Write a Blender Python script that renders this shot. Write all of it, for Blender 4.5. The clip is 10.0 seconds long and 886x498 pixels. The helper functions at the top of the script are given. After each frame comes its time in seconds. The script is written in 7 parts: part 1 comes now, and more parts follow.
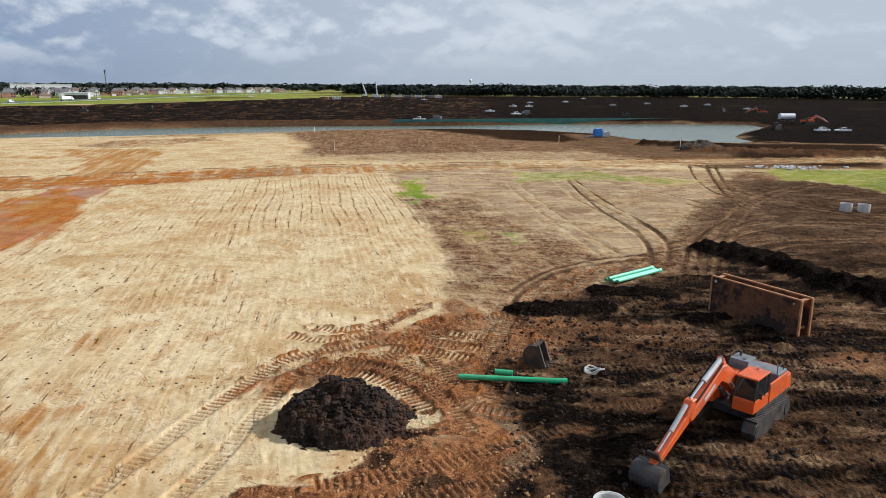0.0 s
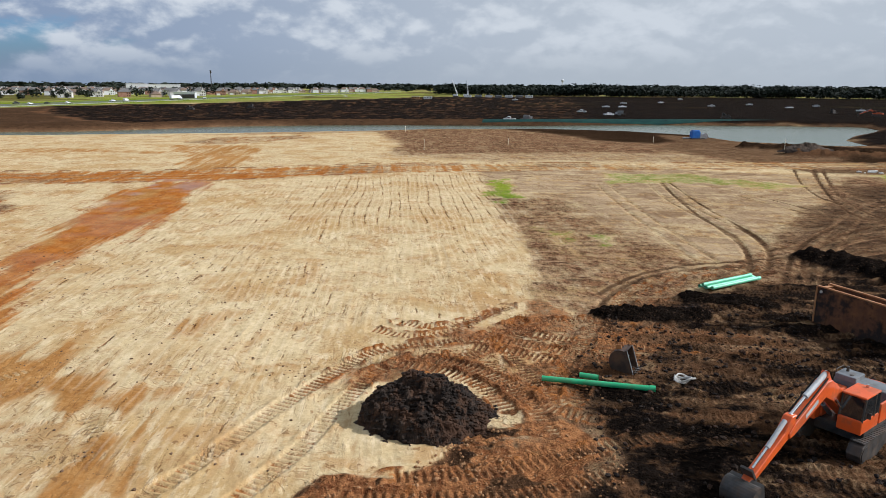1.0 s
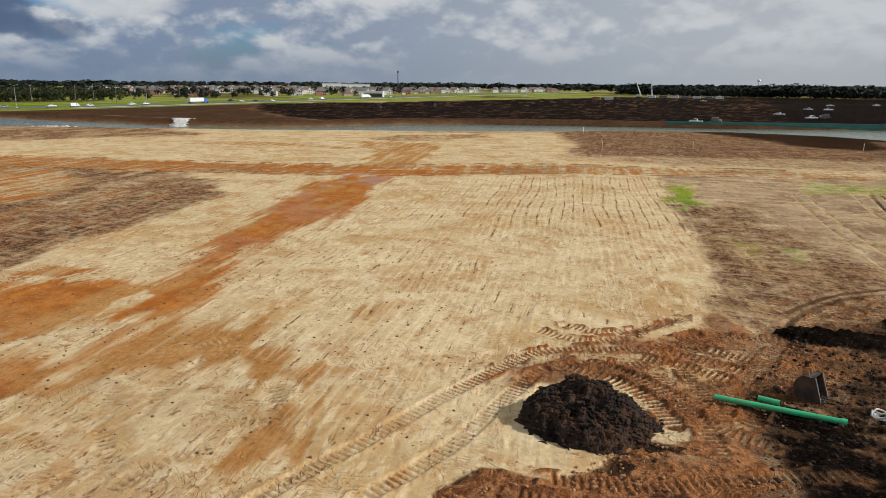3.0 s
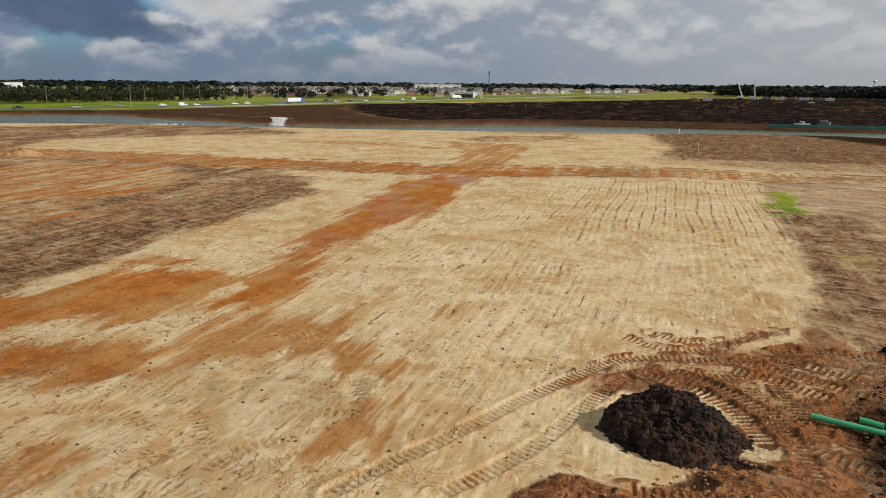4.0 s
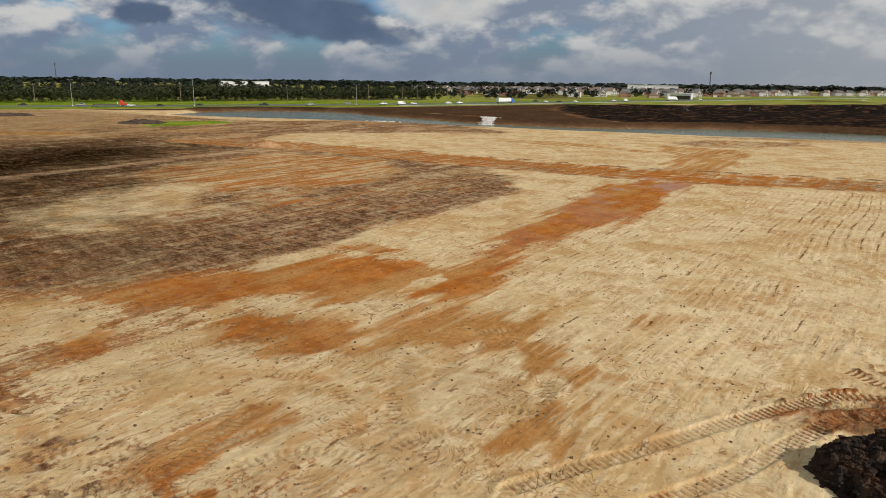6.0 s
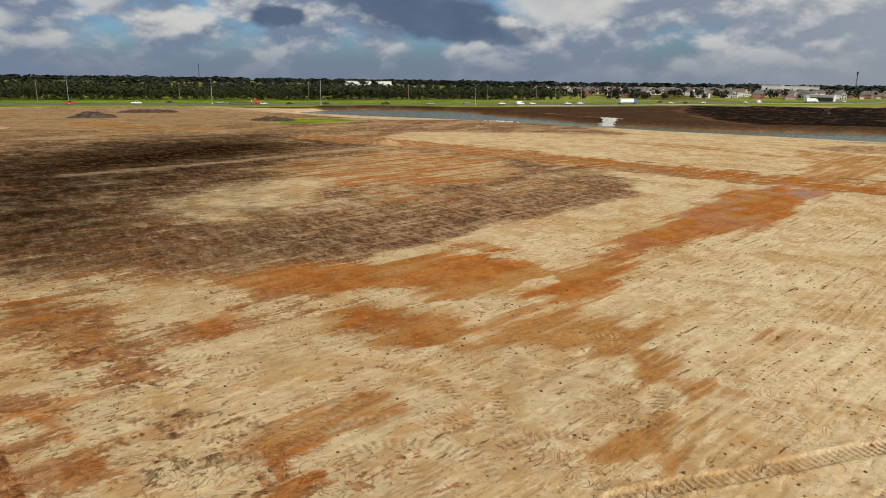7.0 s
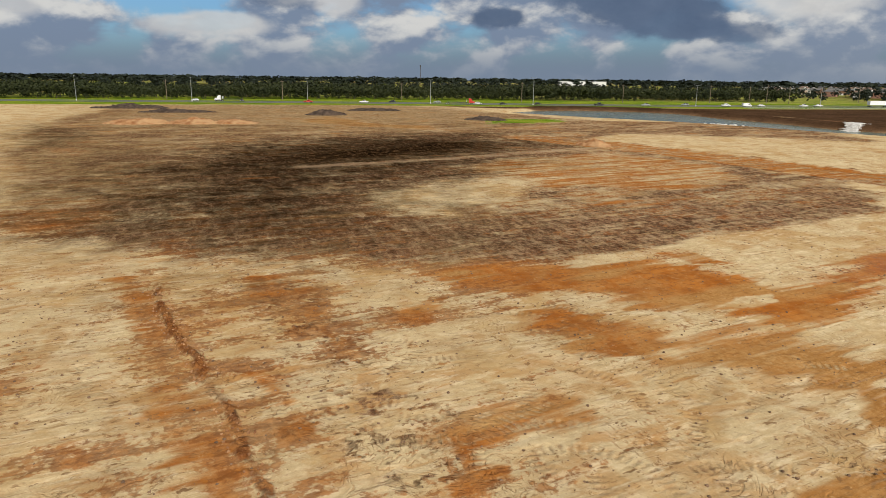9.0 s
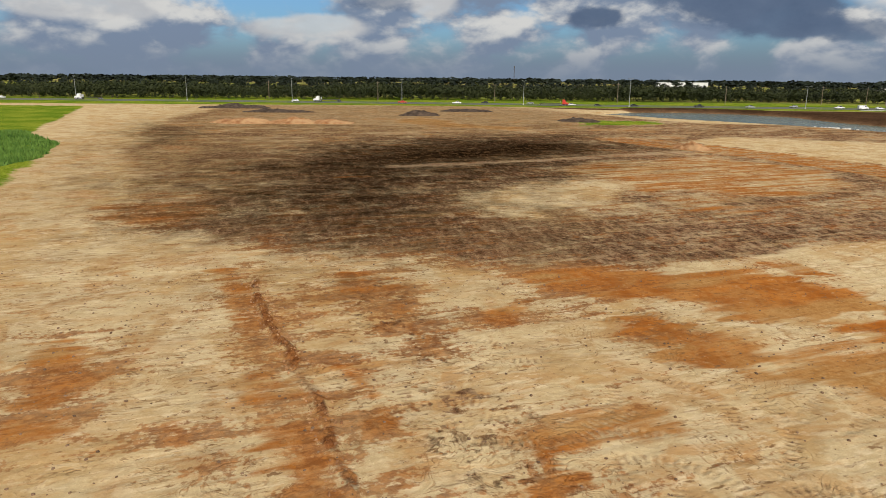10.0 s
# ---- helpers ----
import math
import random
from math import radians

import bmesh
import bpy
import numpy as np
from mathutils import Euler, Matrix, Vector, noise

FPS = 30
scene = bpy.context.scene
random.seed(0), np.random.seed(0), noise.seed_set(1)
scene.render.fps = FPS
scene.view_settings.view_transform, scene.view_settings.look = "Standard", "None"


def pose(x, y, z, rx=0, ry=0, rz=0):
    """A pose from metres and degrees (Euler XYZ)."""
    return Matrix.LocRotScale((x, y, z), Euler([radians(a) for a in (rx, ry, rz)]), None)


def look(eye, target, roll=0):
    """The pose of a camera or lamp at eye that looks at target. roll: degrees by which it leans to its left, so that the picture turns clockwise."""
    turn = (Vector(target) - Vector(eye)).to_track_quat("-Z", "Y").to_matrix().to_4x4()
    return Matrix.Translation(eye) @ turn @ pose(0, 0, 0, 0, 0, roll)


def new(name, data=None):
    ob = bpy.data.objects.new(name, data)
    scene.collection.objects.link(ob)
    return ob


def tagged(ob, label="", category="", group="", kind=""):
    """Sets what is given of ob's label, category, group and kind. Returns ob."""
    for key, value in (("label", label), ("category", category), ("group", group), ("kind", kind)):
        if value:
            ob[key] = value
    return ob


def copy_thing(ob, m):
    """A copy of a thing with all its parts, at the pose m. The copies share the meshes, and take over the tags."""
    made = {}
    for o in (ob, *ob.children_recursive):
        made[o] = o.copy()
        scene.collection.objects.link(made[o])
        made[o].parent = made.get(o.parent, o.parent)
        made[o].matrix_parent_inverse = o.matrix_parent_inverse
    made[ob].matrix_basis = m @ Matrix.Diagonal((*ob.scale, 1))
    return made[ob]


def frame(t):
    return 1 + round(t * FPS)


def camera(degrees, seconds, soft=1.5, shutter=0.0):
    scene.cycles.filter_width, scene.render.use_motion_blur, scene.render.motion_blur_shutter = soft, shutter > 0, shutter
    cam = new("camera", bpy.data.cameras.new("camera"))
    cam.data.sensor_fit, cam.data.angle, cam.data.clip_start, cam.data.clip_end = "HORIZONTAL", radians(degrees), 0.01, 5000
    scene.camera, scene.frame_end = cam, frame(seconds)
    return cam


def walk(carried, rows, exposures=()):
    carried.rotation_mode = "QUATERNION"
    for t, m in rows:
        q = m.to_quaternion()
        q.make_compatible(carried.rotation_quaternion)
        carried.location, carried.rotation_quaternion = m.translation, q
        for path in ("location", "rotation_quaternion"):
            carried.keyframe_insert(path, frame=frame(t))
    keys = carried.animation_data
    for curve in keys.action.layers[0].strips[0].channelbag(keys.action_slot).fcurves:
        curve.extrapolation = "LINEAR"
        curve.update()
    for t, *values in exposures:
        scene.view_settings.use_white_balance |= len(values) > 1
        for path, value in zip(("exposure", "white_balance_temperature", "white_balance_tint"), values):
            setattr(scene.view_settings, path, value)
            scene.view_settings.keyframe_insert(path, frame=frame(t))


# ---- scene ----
cam = camera(65.2, 10.0, soft=0.9)
PATH = [
    (0.0, (-0.000, 0.000, 16.000), (-1.080, 38.907, 6.775), 0.291),
    (0.5, (-0.005, 0.133, 15.894), (-3.571, 38.888, 6.659), 0.312),
    (1.0, (-0.033, 0.169, 15.829), (-6.047, 38.619, 6.586), 0.331),
    (1.5, (-0.069, 0.127, 15.833), (-8.514, 38.112, 6.568), 0.353),
    (2.0, (-0.099, 0.136, 15.843), (-10.915, 37.510, 6.557), 0.388),
    (2.5, (-0.061, 0.007, 15.874), (-13.189, 36.628, 6.571), 0.422),
    (4.0, (0.164, -0.130, 15.925), (-19.626, 33.361, 6.613), 0.453),
    (4.5, (0.208, -0.157, 15.987), (-21.837, 31.891, 6.661), 0.516),
    (5.0, (0.219, -0.166, 15.995), (-24.041, 30.235, 6.656), 0.569),
    (5.5, (0.274, -0.140, 16.002), (-26.147, 28.394, 6.632), 0.610),
    (7.0, (0.227, -0.073, 15.842), (-32.345, 21.128, 6.376), 0.773),
    (7.5, (0.118, -0.140, 15.830), (-34.013, 18.419, 6.311), 0.751),
    (8.0, (0.284, 0.050, 15.848), (-35.133, 15.992, 6.284), 0.690),
    (8.5, (0.265, -0.033, 15.849), (-36.228, 13.246, 6.261), 0.672),
    (9.0, (0.371, -0.030, 15.901), (-36.962, 10.659, 6.312), 0.648),
    (9.5, (0.505, 0.003, 15.933), (-37.452, 8.200, 6.339), 0.607),
    (10.0, (0.603, -0.021, 15.970), (-37.807, 5.693, 6.376), 0.590),
]
walk(cam, [(t, look(eye, target, roll)) for t, eye, target, roll in PATH],
     exposures=[(0.0, 0.12, 5550, 10), (2.5, -0.10, 5880, 10), (5.0, -0.27, 6250, 10), (7.5, -0.15, 6350, 10), (10.0, -0.08, 6350, 10)])

# ---- light ----
SUN_AZ, SUN_EL = radians(78), radians(33)   # azimuth clockwise from +y
SUN_DIR = Vector((math.sin(SUN_AZ) * math.cos(SUN_EL), math.cos(SUN_AZ) * math.cos(SUN_EL), math.sin(SUN_EL)))
sun_data = bpy.data.lights.new("sun", "SUN")
sun_data.energy, sun_data.angle, sun_data.color = 4.6, radians(0.53), (1.0, 0.93, 0.85)
sun = new("sun", sun_data)
sun.matrix_world = look(SUN_DIR * 300, (0, 0, 0))


class Graph:
    """Short hand for a node tree."""

    def __init__(self, tree):
        self.tree = tree
        self.nodes, self.links = tree.nodes, tree.links

    def node(self, kind, **settings):
        n = self.nodes.new(kind)
        for key, value in settings.items():
            setattr(n, key, value)
        return n

    def put(self, socket, value):
        if isinstance(value, bpy.types.NodeSocket):
            self.links.new(value, socket)
        elif value is not None:
            socket.default_value = value

    def math(self, op, a, b=None, c=None, clamp=False):
        n = self.node("ShaderNodeMath", operation=op, use_clamp=clamp)
        for s, v in zip(n.inputs, (a, b, c)):
            self.put(s, v)
        return n.outputs[0]

    def vmath(self, op, a, b=None):
        n = self.node("ShaderNodeVectorMath", operation=op)
        self.put(n.inputs[0], a)
        self.put(n.inputs[1], b)
        return n.outputs[0]

    def mix(self, fac, a, b, blend="MIX"):
        n = self.node("ShaderNodeMix", data_type="RGBA", blend_type=blend)
        self.put(n.inputs[0], fac)
        self.put(n.inputs[6], a if isinstance(a, bpy.types.NodeSocket) else (*a, 1))
        self.put(n.inputs[7], b if isinstance(b, bpy.types.NodeSocket) else (*b, 1))
        return n.outputs[2]

    def noise(self, vector, scale, detail=3.0, rough=0.55, distortion=0.0):
        n = self.node("ShaderNodeTexNoise")
        self.put(n.inputs["Vector"], vector)
        n.inputs["Scale"].default_value, n.inputs["Detail"].default_value = scale, detail
        n.inputs["Roughness"].default_value, n.inputs["Distortion"].default_value = rough, distortion
        return n.outputs["Fac"]

    def ramp(self, value, lo, hi, a=0.0, b=1.0, smooth=True):
        n = self.node("ShaderNodeMapRange", interpolation_type="SMOOTHSTEP" if smooth else "LINEAR")
        self.put(n.inputs[0], value)
        for i, v in zip((1, 2, 3, 4), (lo, hi, a, b)):
            self.put(n.inputs[i], v)
        return n.outputs[0]


def build_sky():
    world = bpy.data.worlds.new("sky")
    world.use_nodes = True
    scene.world = world
    g = Graph(world.node_tree)
    g.nodes.clear()
    way = g.node("ShaderNodeTexCoord").outputs["Generated"]
    sky = g.node("ShaderNodeTexSky", sky_type="NISHITA", sun_disc=False, sun_elevation=SUN_EL, sun_rotation=SUN_AZ,
                 air_density=1.0, dust_density=1.5, ozone_density=1.5)
    clear = g.mix(1.0, sky.outputs[0], (0.050, 0.075, 0.105), "MULTIPLY")
    sep = g.node("ShaderNodeSeparateXYZ")
    g.put(sep.inputs[0], way)
    dx, dy, dz = sep.outputs
    flat = g.vmath("MULTIPLY", way, (1.0, 1.0, 1.9))
    raised = g.vmath("ADD", flat, (0.0, 0.0, 0.028))
    big = g.noise(flat, 4.0, 3.0, 0.5, 0.2)
    fine = g.noise(flat, 17.0, 6.0, 0.6, 0.2)
    puff = g.noise(flat, 11.0, 7.0, 0.52, 0.15)
    above = g.noise(raised, 11.0, 7.0, 0.52, 0.15)
    east = g.ramp(dx, -0.90, 0.15)
    body = g.math("ADD", g.math("ADD", g.math("MULTIPLY", big, 0.62), g.math("MULTIPLY", puff, 0.45)), g.math("MULTIPLY", east, 0.24))
    cover = g.ramp(body, 0.465, 0.555)
    # the tops of the heaps are lit, their bases in shade
    lit = g.math("ADD", g.math("MULTIPLY", g.math("SUBTRACT", puff, above), 2.6), g.math("MULTIPLY", g.math("SUBTRACT", big, 0.5), -1.2))
    bright = g.ramp(g.math("ADD", lit, g.math("MULTIPLY", g.math("SUBTRACT", fine, 0.5), 0.5)), -0.22, 0.42)
    cloud = g.mix(bright, g.mix(east, (0.205, 0.262, 0.36), (0.50, 0.51, 0.505)), g.mix(east, (0.68, 0.67, 0.64), (0.63, 0.625, 0.60)))
    out = g.mix(cover, clear, cloud)

    # separate clouds: azimuth and height of the middle, half sizes, slope
    def heap(out, azimuth, elevation, half_w, half_h, depth, slope=0.0, low=(0.075, 0.112, 0.185), high=(0.145, 0.195, 0.285)):
        az = radians(azimuth)
        side = g.math("ADD", g.math("MULTIPLY", dx, math.cos(az)), g.math("MULTIPLY", dy, -math.sin(az)))
        ahead = g.math("ADD", g.math("MULTIPLY", dx, math.sin(az)), g.math("MULTIPLY", dy, math.cos(az)))
        u = g.math("DIVIDE", side, half_w)
        v = g.math("DIVIDE", g.math("ADD", g.math("SUBTRACT", dz, math.sin(radians(elevation))), g.math("MULTIPLY", side, slope)), half_h)
        r = g.math("SQRT", g.math("ADD", g.math("MULTIPLY", u, u), g.math("MULTIPLY", v, v)))
        r = g.math("ADD", r, g.math("ADD", g.math("MULTIPLY", g.math("SUBTRACT", fine, 0.5), 0.9), g.math("MULTIPLY", g.math("SUBTRACT", puff, 0.5), 1.3)))
        m = g.math("MULTIPLY", g.ramp(r, 0.62, 1.12, 1.0, 0.0), g.math("GREATER_THAN", ahead, 0.0))
        tone = g.mix(fine, low, high)
        return g.mix(g.math("MULTIPLY", m, depth), out, tone)

    pale = dict(low=(0.52, 0.51, 0.49), high=(0.80, 0.78, 0.74))
    out = heap(out, -47.8, 5.9, 0.085, 0.030, 0.85, **pale)
    out = heap(out, -92.0, 3.7, 0.095, 0.017, 0.75, **pale)
    out = heap(out, -107.5, 4.7, 0.110, 0.020, 0.70, **pale)
    out = heap(out, -82.7, 5.8, 0.035, 0.022, 0.75, **pale)
    out = heap(out, -58.9, 5.2, 0.140, 0.034, 0.96, 0.16)
    out = heap(out, -52.5, 3.6, 0.070, 0.016, 0.70, 0.08)
    out = heap(out, -69.8, 4.6, 0.046, 0.016, 0.96)
    out = heap(out, -97.0, 6.9, 0.130, 0.016, 0.8)
    out = heap(out, -86.5, 5.6, 0.050, 0.012, 0.6)
    haze = g.ramp(dz, 0.0, 0.072, 1.0, 0.0)
    haze_tone = g.mix(east, (0.20, 0.25, 0.33), (0.44, 0.452, 0.448))
    out = g.mix(g.math("MULTIPLY", haze, 0.92), out, haze_tone)
    bg = g.node("ShaderNodeBackground")
    g.put(bg.inputs["Color"], out)
    g.put(bg.inputs["Strength"], 1.0)
    g.put(g.node("ShaderNodeOutputWorld").inputs[0], bg.outputs[0])


build_sky()


# ---- materials ----
def material(name, rough=0.6, metal=0.0):
    m = bpy.data.materials.new(name)
    m.use_nodes = True
    g = Graph(m.node_tree)
    shader = g.nodes["Principled BSDF"]
    shader.inputs["Roughness"].default_value, shader.inputs["Metallic"].default_value = rough, metal
    return m, g, shader


def coords(g):
    return g.node("ShaderNodeTexCoord").outputs["Object"]


def surface(name, a, b, scale=2.0, rough=0.6, metal=0.0, stain=None, stain_scale=0.6, stain_amount=0.5, bump=0.0, bump_scale=None):
    """A surface of two tones with a coarser stain over it and a fine relief."""
    m, g, shader = material(name, rough, metal)
    if rough > 0.8:
        shader.inputs["Specular IOR Level"].default_value = 0.1
    p = coords(g)
    tone = g.mix(g.ramp(g.noise(p, scale, 5.0), 0.3, 0.7), a, b)
    if stain:
        w = g.math("MULTIPLY", g.ramp(g.noise(p, stain_scale, 6.0, 0.65), 0.45, 0.60), stain_amount)
        tone = g.mix(w, tone, stain)
        g.put(shader.inputs["Roughness"], g.ramp(w, 0.0, 1.0, rough, min(1.0, rough + 0.3), smooth=False))
    g.put(shader.inputs["Base Color"], tone)
    if bump:
        n = g.node("ShaderNodeBump")
        n.inputs["Strength"].default_value, n.inputs["Distance"].default_value = 1.0, bump
        g.put(n.inputs["Height"], g.noise(p, bump_scale or scale * 3, 4.0))
        g.put(shader.inputs["Normal"], n.outputs[0])
    return m


def leaves(name, a, b):
    m, g, shader = material(name, 0.7)
    n = g.node("ShaderNodeNewGeometry")
    big = g.noise(coords(g), 0.05, 3.0)
    w = g.math("ADD", g.math("MULTIPLY", n.outputs["Random Per Island"], 0.6), g.math("MULTIPLY", g.ramp(big, 0.35, 0.65), 0.4))
    g.put(shader.inputs["Base Color"], g.mix(w, a, b))
    shader.inputs["Specular IOR Level"].default_value = 0.2
    return m


def ground_material():
    """Soils by their weights on the sheet: first (clay, brown, mud, wet), second (red, grass, tan, topsoil), third the
    stains, a painted cloud shadow and scratches (rust, cloud shadow, khaki, furrow).
    """
    m, g, shader = material("bare soils", 0.95)
    p = coords(g)
    one = g.node("ShaderNodeAttribute", attribute_name="soil_first")
    two = g.node("ShaderNodeAttribute", attribute_name="soil_second")
    s1, s2 = g.node("ShaderNodeSeparateColor"), g.node("ShaderNodeSeparateColor")
    g.put(s1.inputs[0], one.outputs["Color"])
    g.put(s2.inputs[0], two.outputs["Color"])
    clay, brown, mud = s1.outputs
    red, grass, tan = s2.outputs
    wet, topsoil = one.outputs["Alpha"], two.outputs["Alpha"]
    s3 = g.node("ShaderNodeSeparateColor")
    three = g.node("ShaderNodeAttribute", attribute_name="soil_and_shade")
    g.put(s3.inputs[0], three.outputs["Color"])
    furrow = three.outputs["Alpha"]
    rust, cloud_shade, khaki = s3.outputs
    fine = g.noise(p, 2.6, 6.0, 0.62)
    grit = g.noise(p, 9.0, 4.0, 0.6)
    mid = g.noise(p, 0.45, 5.0, 0.6)
    large = g.noise(p, 0.06, 4.0, 0.55)
    # streaks along the graders' way
    turned = g.node("ShaderNodeMapping", vector_type="POINT")
    g.put(turned.inputs["Vector"], p)
    turned.inputs["Rotation"].default_value = (0, 0, radians(-12.7))
    streak = g.noise(g.vmath("MULTIPLY", turned.outputs[0], (2.2, 0.40, 1.0)), 1.0, 7.0, 0.68, 0.4)
    bands = g.noise(g.vmath("MULTIPLY", turned.outputs[0], (0.30, 0.035, 1.0)), 1.0, 5.0, 0.6, 0.6)
    speck = g.ramp(g.noise(p, 4.2, 5.0, 0.7), 0.60, 0.72)
    edge = g.math("ADD", g.math("MULTIPLY", g.math("SUBTRACT", fine, 0.5), 1.0), g.math("ADD", g.math("MULTIPLY", g.math("SUBTRACT", mid, 0.5), 1.1), g.math("MULTIPLY", g.math("SUBTRACT", streak, 0.5), 0.5)))

    tear = g.math("ADD", g.math("MULTIPLY", fine, 0.42), g.math("ADD", g.math("MULTIPLY", mid, 0.40), g.math("MULTIPLY", streak, 0.18)))
    flake = g.noise(g.vmath("MULTIPLY", turned.outputs[0], (1.5, 1.1, 1.0)), 1.1, 6.0, 0.74)
    blot = g.noise(g.vmath("MULTIPLY", turned.outputs[0], (0.26, 0.22, 1.0)), 1.0, 8.0, 0.70, 0.5)
    blot2 = g.noise(g.vmath("ADD", g.vmath("MULTIPLY", turned.outputs[0], (0.20, 0.17, 1.0)), (41.0, 13.0, 0.0)), 1.0, 7.0, 0.66, 0.5)
    cloud = g.noise(g.vmath("ADD", p, (31.0, 7.0, 0.0)), 0.10, 7.0, 0.60, 0.6)
    cloud2 = g.noise(g.vmath("ADD", p, (-17.0, 53.0, 0.0)), 0.22, 7.0, 0.62, 0.8)

    def share(w, lo=0.10, hi=0.90):
        gate = g.math("MINIMUM", g.math("MULTIPLY", g.math("MULTIPLY", w, g.math("SUBTRACT", 1.02, w)), 4.5), 1.0)
        return g.ramp(g.math("ADD", w, g.math("MULTIPLY", edge, gate)), lo, hi)

    def over(out, value, lo, hi, amount, tone):
        return g.mix(g.math("MULTIPLY", g.ramp(value, lo, hi), amount), out, tone)

    def soil(dark, light, pale=None, grain=1.0):
        v = g.math("ADD", g.math("MULTIPLY", fine, 0.42), g.math("ADD", g.math("MULTIPLY", mid, 0.28), g.math("ADD", g.math("MULTIPLY", large, 0.20), g.math("MULTIPLY", streak, 0.10))))
        tone = g.mix(g.ramp(v, 0.41, 0.60), dark, light)
        if pale:
            tone = g.mix(g.math("MULTIPLY", g.ramp(grit, 0.55, 0.72), 0.6), tone, pale)
        return tone

    # cream sand, clouded with ochre, with thin scratches and pits
    out = soil((0.50, 0.370, 0.190), (0.64, 0.50, 0.285), (0.69, 0.56, 0.345))
    out = over(out, cloud, 0.46, 0.62, 0.66, (0.44, 0.27, 0.100))
    out = over(out, cloud2, 0.50, 0.62, 0.60, (0.41, 0.225, 0.080))
    out = over(out, bands, 0.54, 0.68, 0.25, (0.46, 0.29, 0.13))
    out = over(out, g.math("MULTIPLY", g.ramp(streak, 0.57, 0.68), g.ramp(mid, 0.44, 0.58)), 0.0, 1.0, 0.25, (0.30, 0.18, 0.08))
    out = g.mix(g.math("MULTIPLY", speck, 0.40), out, (0.24, 0.14, 0.062))
    smear = g.noise(g.vmath("MULTIPLY", turned.outputs[0], (0.42, 0.20, 1.0)), 1.0, 8.0, 0.68, 0.9)
    tint = g.ramp(g.noise(g.vmath("ADD", p, (-29.0, 17.0, 0.0)), 0.055, 4.0, 0.55), 0.42, 0.60, 0.25, 1.0)
    out = g.mix(g.math("MULTIPLY", g.math("MULTIPLY", g.ramp(smear, 0.49, 0.62), tint), g.ramp(khaki, 0.05, 0.22, 0.45, 0.80)), out, g.mix(g.ramp(khaki, 0.05, 0.22), (0.50, 0.335, 0.165), (0.43, 0.215, 0.068)))
    strand = g.noise(g.vmath("MULTIPLY", turned.outputs[0], (2.1, 0.42, 1.0)), 1.0, 6.0, 0.66, 0.5)
    out = g.mix(g.math("MULTIPLY", g.math("MULTIPLY", g.ramp(strand, 0.52, 0.62), g.ramp(blot, 0.46, 0.58)), 0.55), out, (0.36, 0.205, 0.085))
    out = g.mix(g.math("MULTIPLY", g.math("MULTIPLY", g.ramp(strand, 0.48, 0.40), g.ramp(blot2, 0.44, 0.56)), 0.5), out, (0.73, 0.59, 0.37))
    # curled scuffs of turning belts and wheels: thin broken bands
    swirl = g.noise(g.vmath("ADD", p, (11.0, -23.0, 0.0)), 0.30, 3.0, 0.5, 1.6)
    rings = g.math("ABSOLUTE", g.math("SUBTRACT", g.math("FRACT", g.math("MULTIPLY", swirl, 11.0)), 0.5))
    curl = g.math("MULTIPLY", g.math("MULTIPLY", g.ramp(rings, 0.24, 0.06), g.ramp(fine, 0.42, 0.56)), g.ramp(g.noise(g.vmath("ADD", p, (5.0, 71.0, 0.0)), 0.17, 5.0, 0.6), 0.47, 0.56))
    out = g.mix(g.math("MULTIPLY", curl, 0.55), out, g.mix(mid, (0.26, 0.135, 0.053), (0.40, 0.225, 0.09)))
    # paler scraped crust
    crust = g.ramp(g.noise(g.vmath("MULTIPLY", turned.outputs[0], (0.9, 0.45, 1.0)), 1.0, 7.0, 0.68, 0.4), 0.53, 0.62)
    out = g.mix(g.math("MULTIPLY", crust, 0.32), out, (0.74, 0.60, 0.38))
    bed = g.math("ADD", g.math("ADD", mud, red), g.math("ADD", topsoil, g.math("MULTIPLY", brown, 0.5)), clamp=True)
    out = g.mix(g.ramp(bed, 0.35, 0.8), out, soil((0.10, 0.053, 0.026), (0.26, 0.15, 0.08)))
    # tan field
    field = soil((0.22, 0.140, 0.078), (0.40, 0.28, 0.165), (0.48, 0.36, 0.23))
    field = over(field, cloud2, 0.48, 0.62, 0.7, (0.17, 0.098, 0.052))
    field = over(field, cloud, 0.52, 0.64, 0.55, (0.50, 0.365, 0.22))
    field = over(field, flake, 0.57, 0.66, 0.5, (0.15, 0.085, 0.042))
    out = g.mix(share(tan), out, field)
    # broken brown earth
    fleck = soil((0.080, 0.036, 0.019), (0.27, 0.138, 0.072))
    fleck = over(fleck, blot, 0.50, 0.62, 0.60, (0.44, 0.30, 0.165))
    fleck = over(fleck, blot2, 0.52, 0.64, 0.45, (0.28, 0.125, 0.055))
    crumbs = g.noise(p, 1.35, 7.0, 0.76)
    clods = g.noise(g.vmath("MULTIPLY", p, (0.30, 1.0, 1.0)), 0.95, 7.0, 0.74, 0.3)
    fleck = over(fleck, clods, 0.52, 0.58, 0.62, (0.44, 0.295, 0.165))
    fleck = over(fleck, clods, 0.475, 0.42, 0.75, (0.050, 0.021, 0.011))
    fleck = over(fleck, blot, 0.46, 0.36, 0.35, (0.10, 0.05, 0.022))
    fleck = over(fleck, crumbs, 0.51, 0.58, 0.5, (0.41, 0.255, 0.125))
    fleck = over(fleck, crumbs, 0.47, 0.41, 0.75, (0.050, 0.021, 0.010))
    fleck = over(fleck, flake, 0.54, 0.64, 0.55, (0.44, 0.275, 0.135))
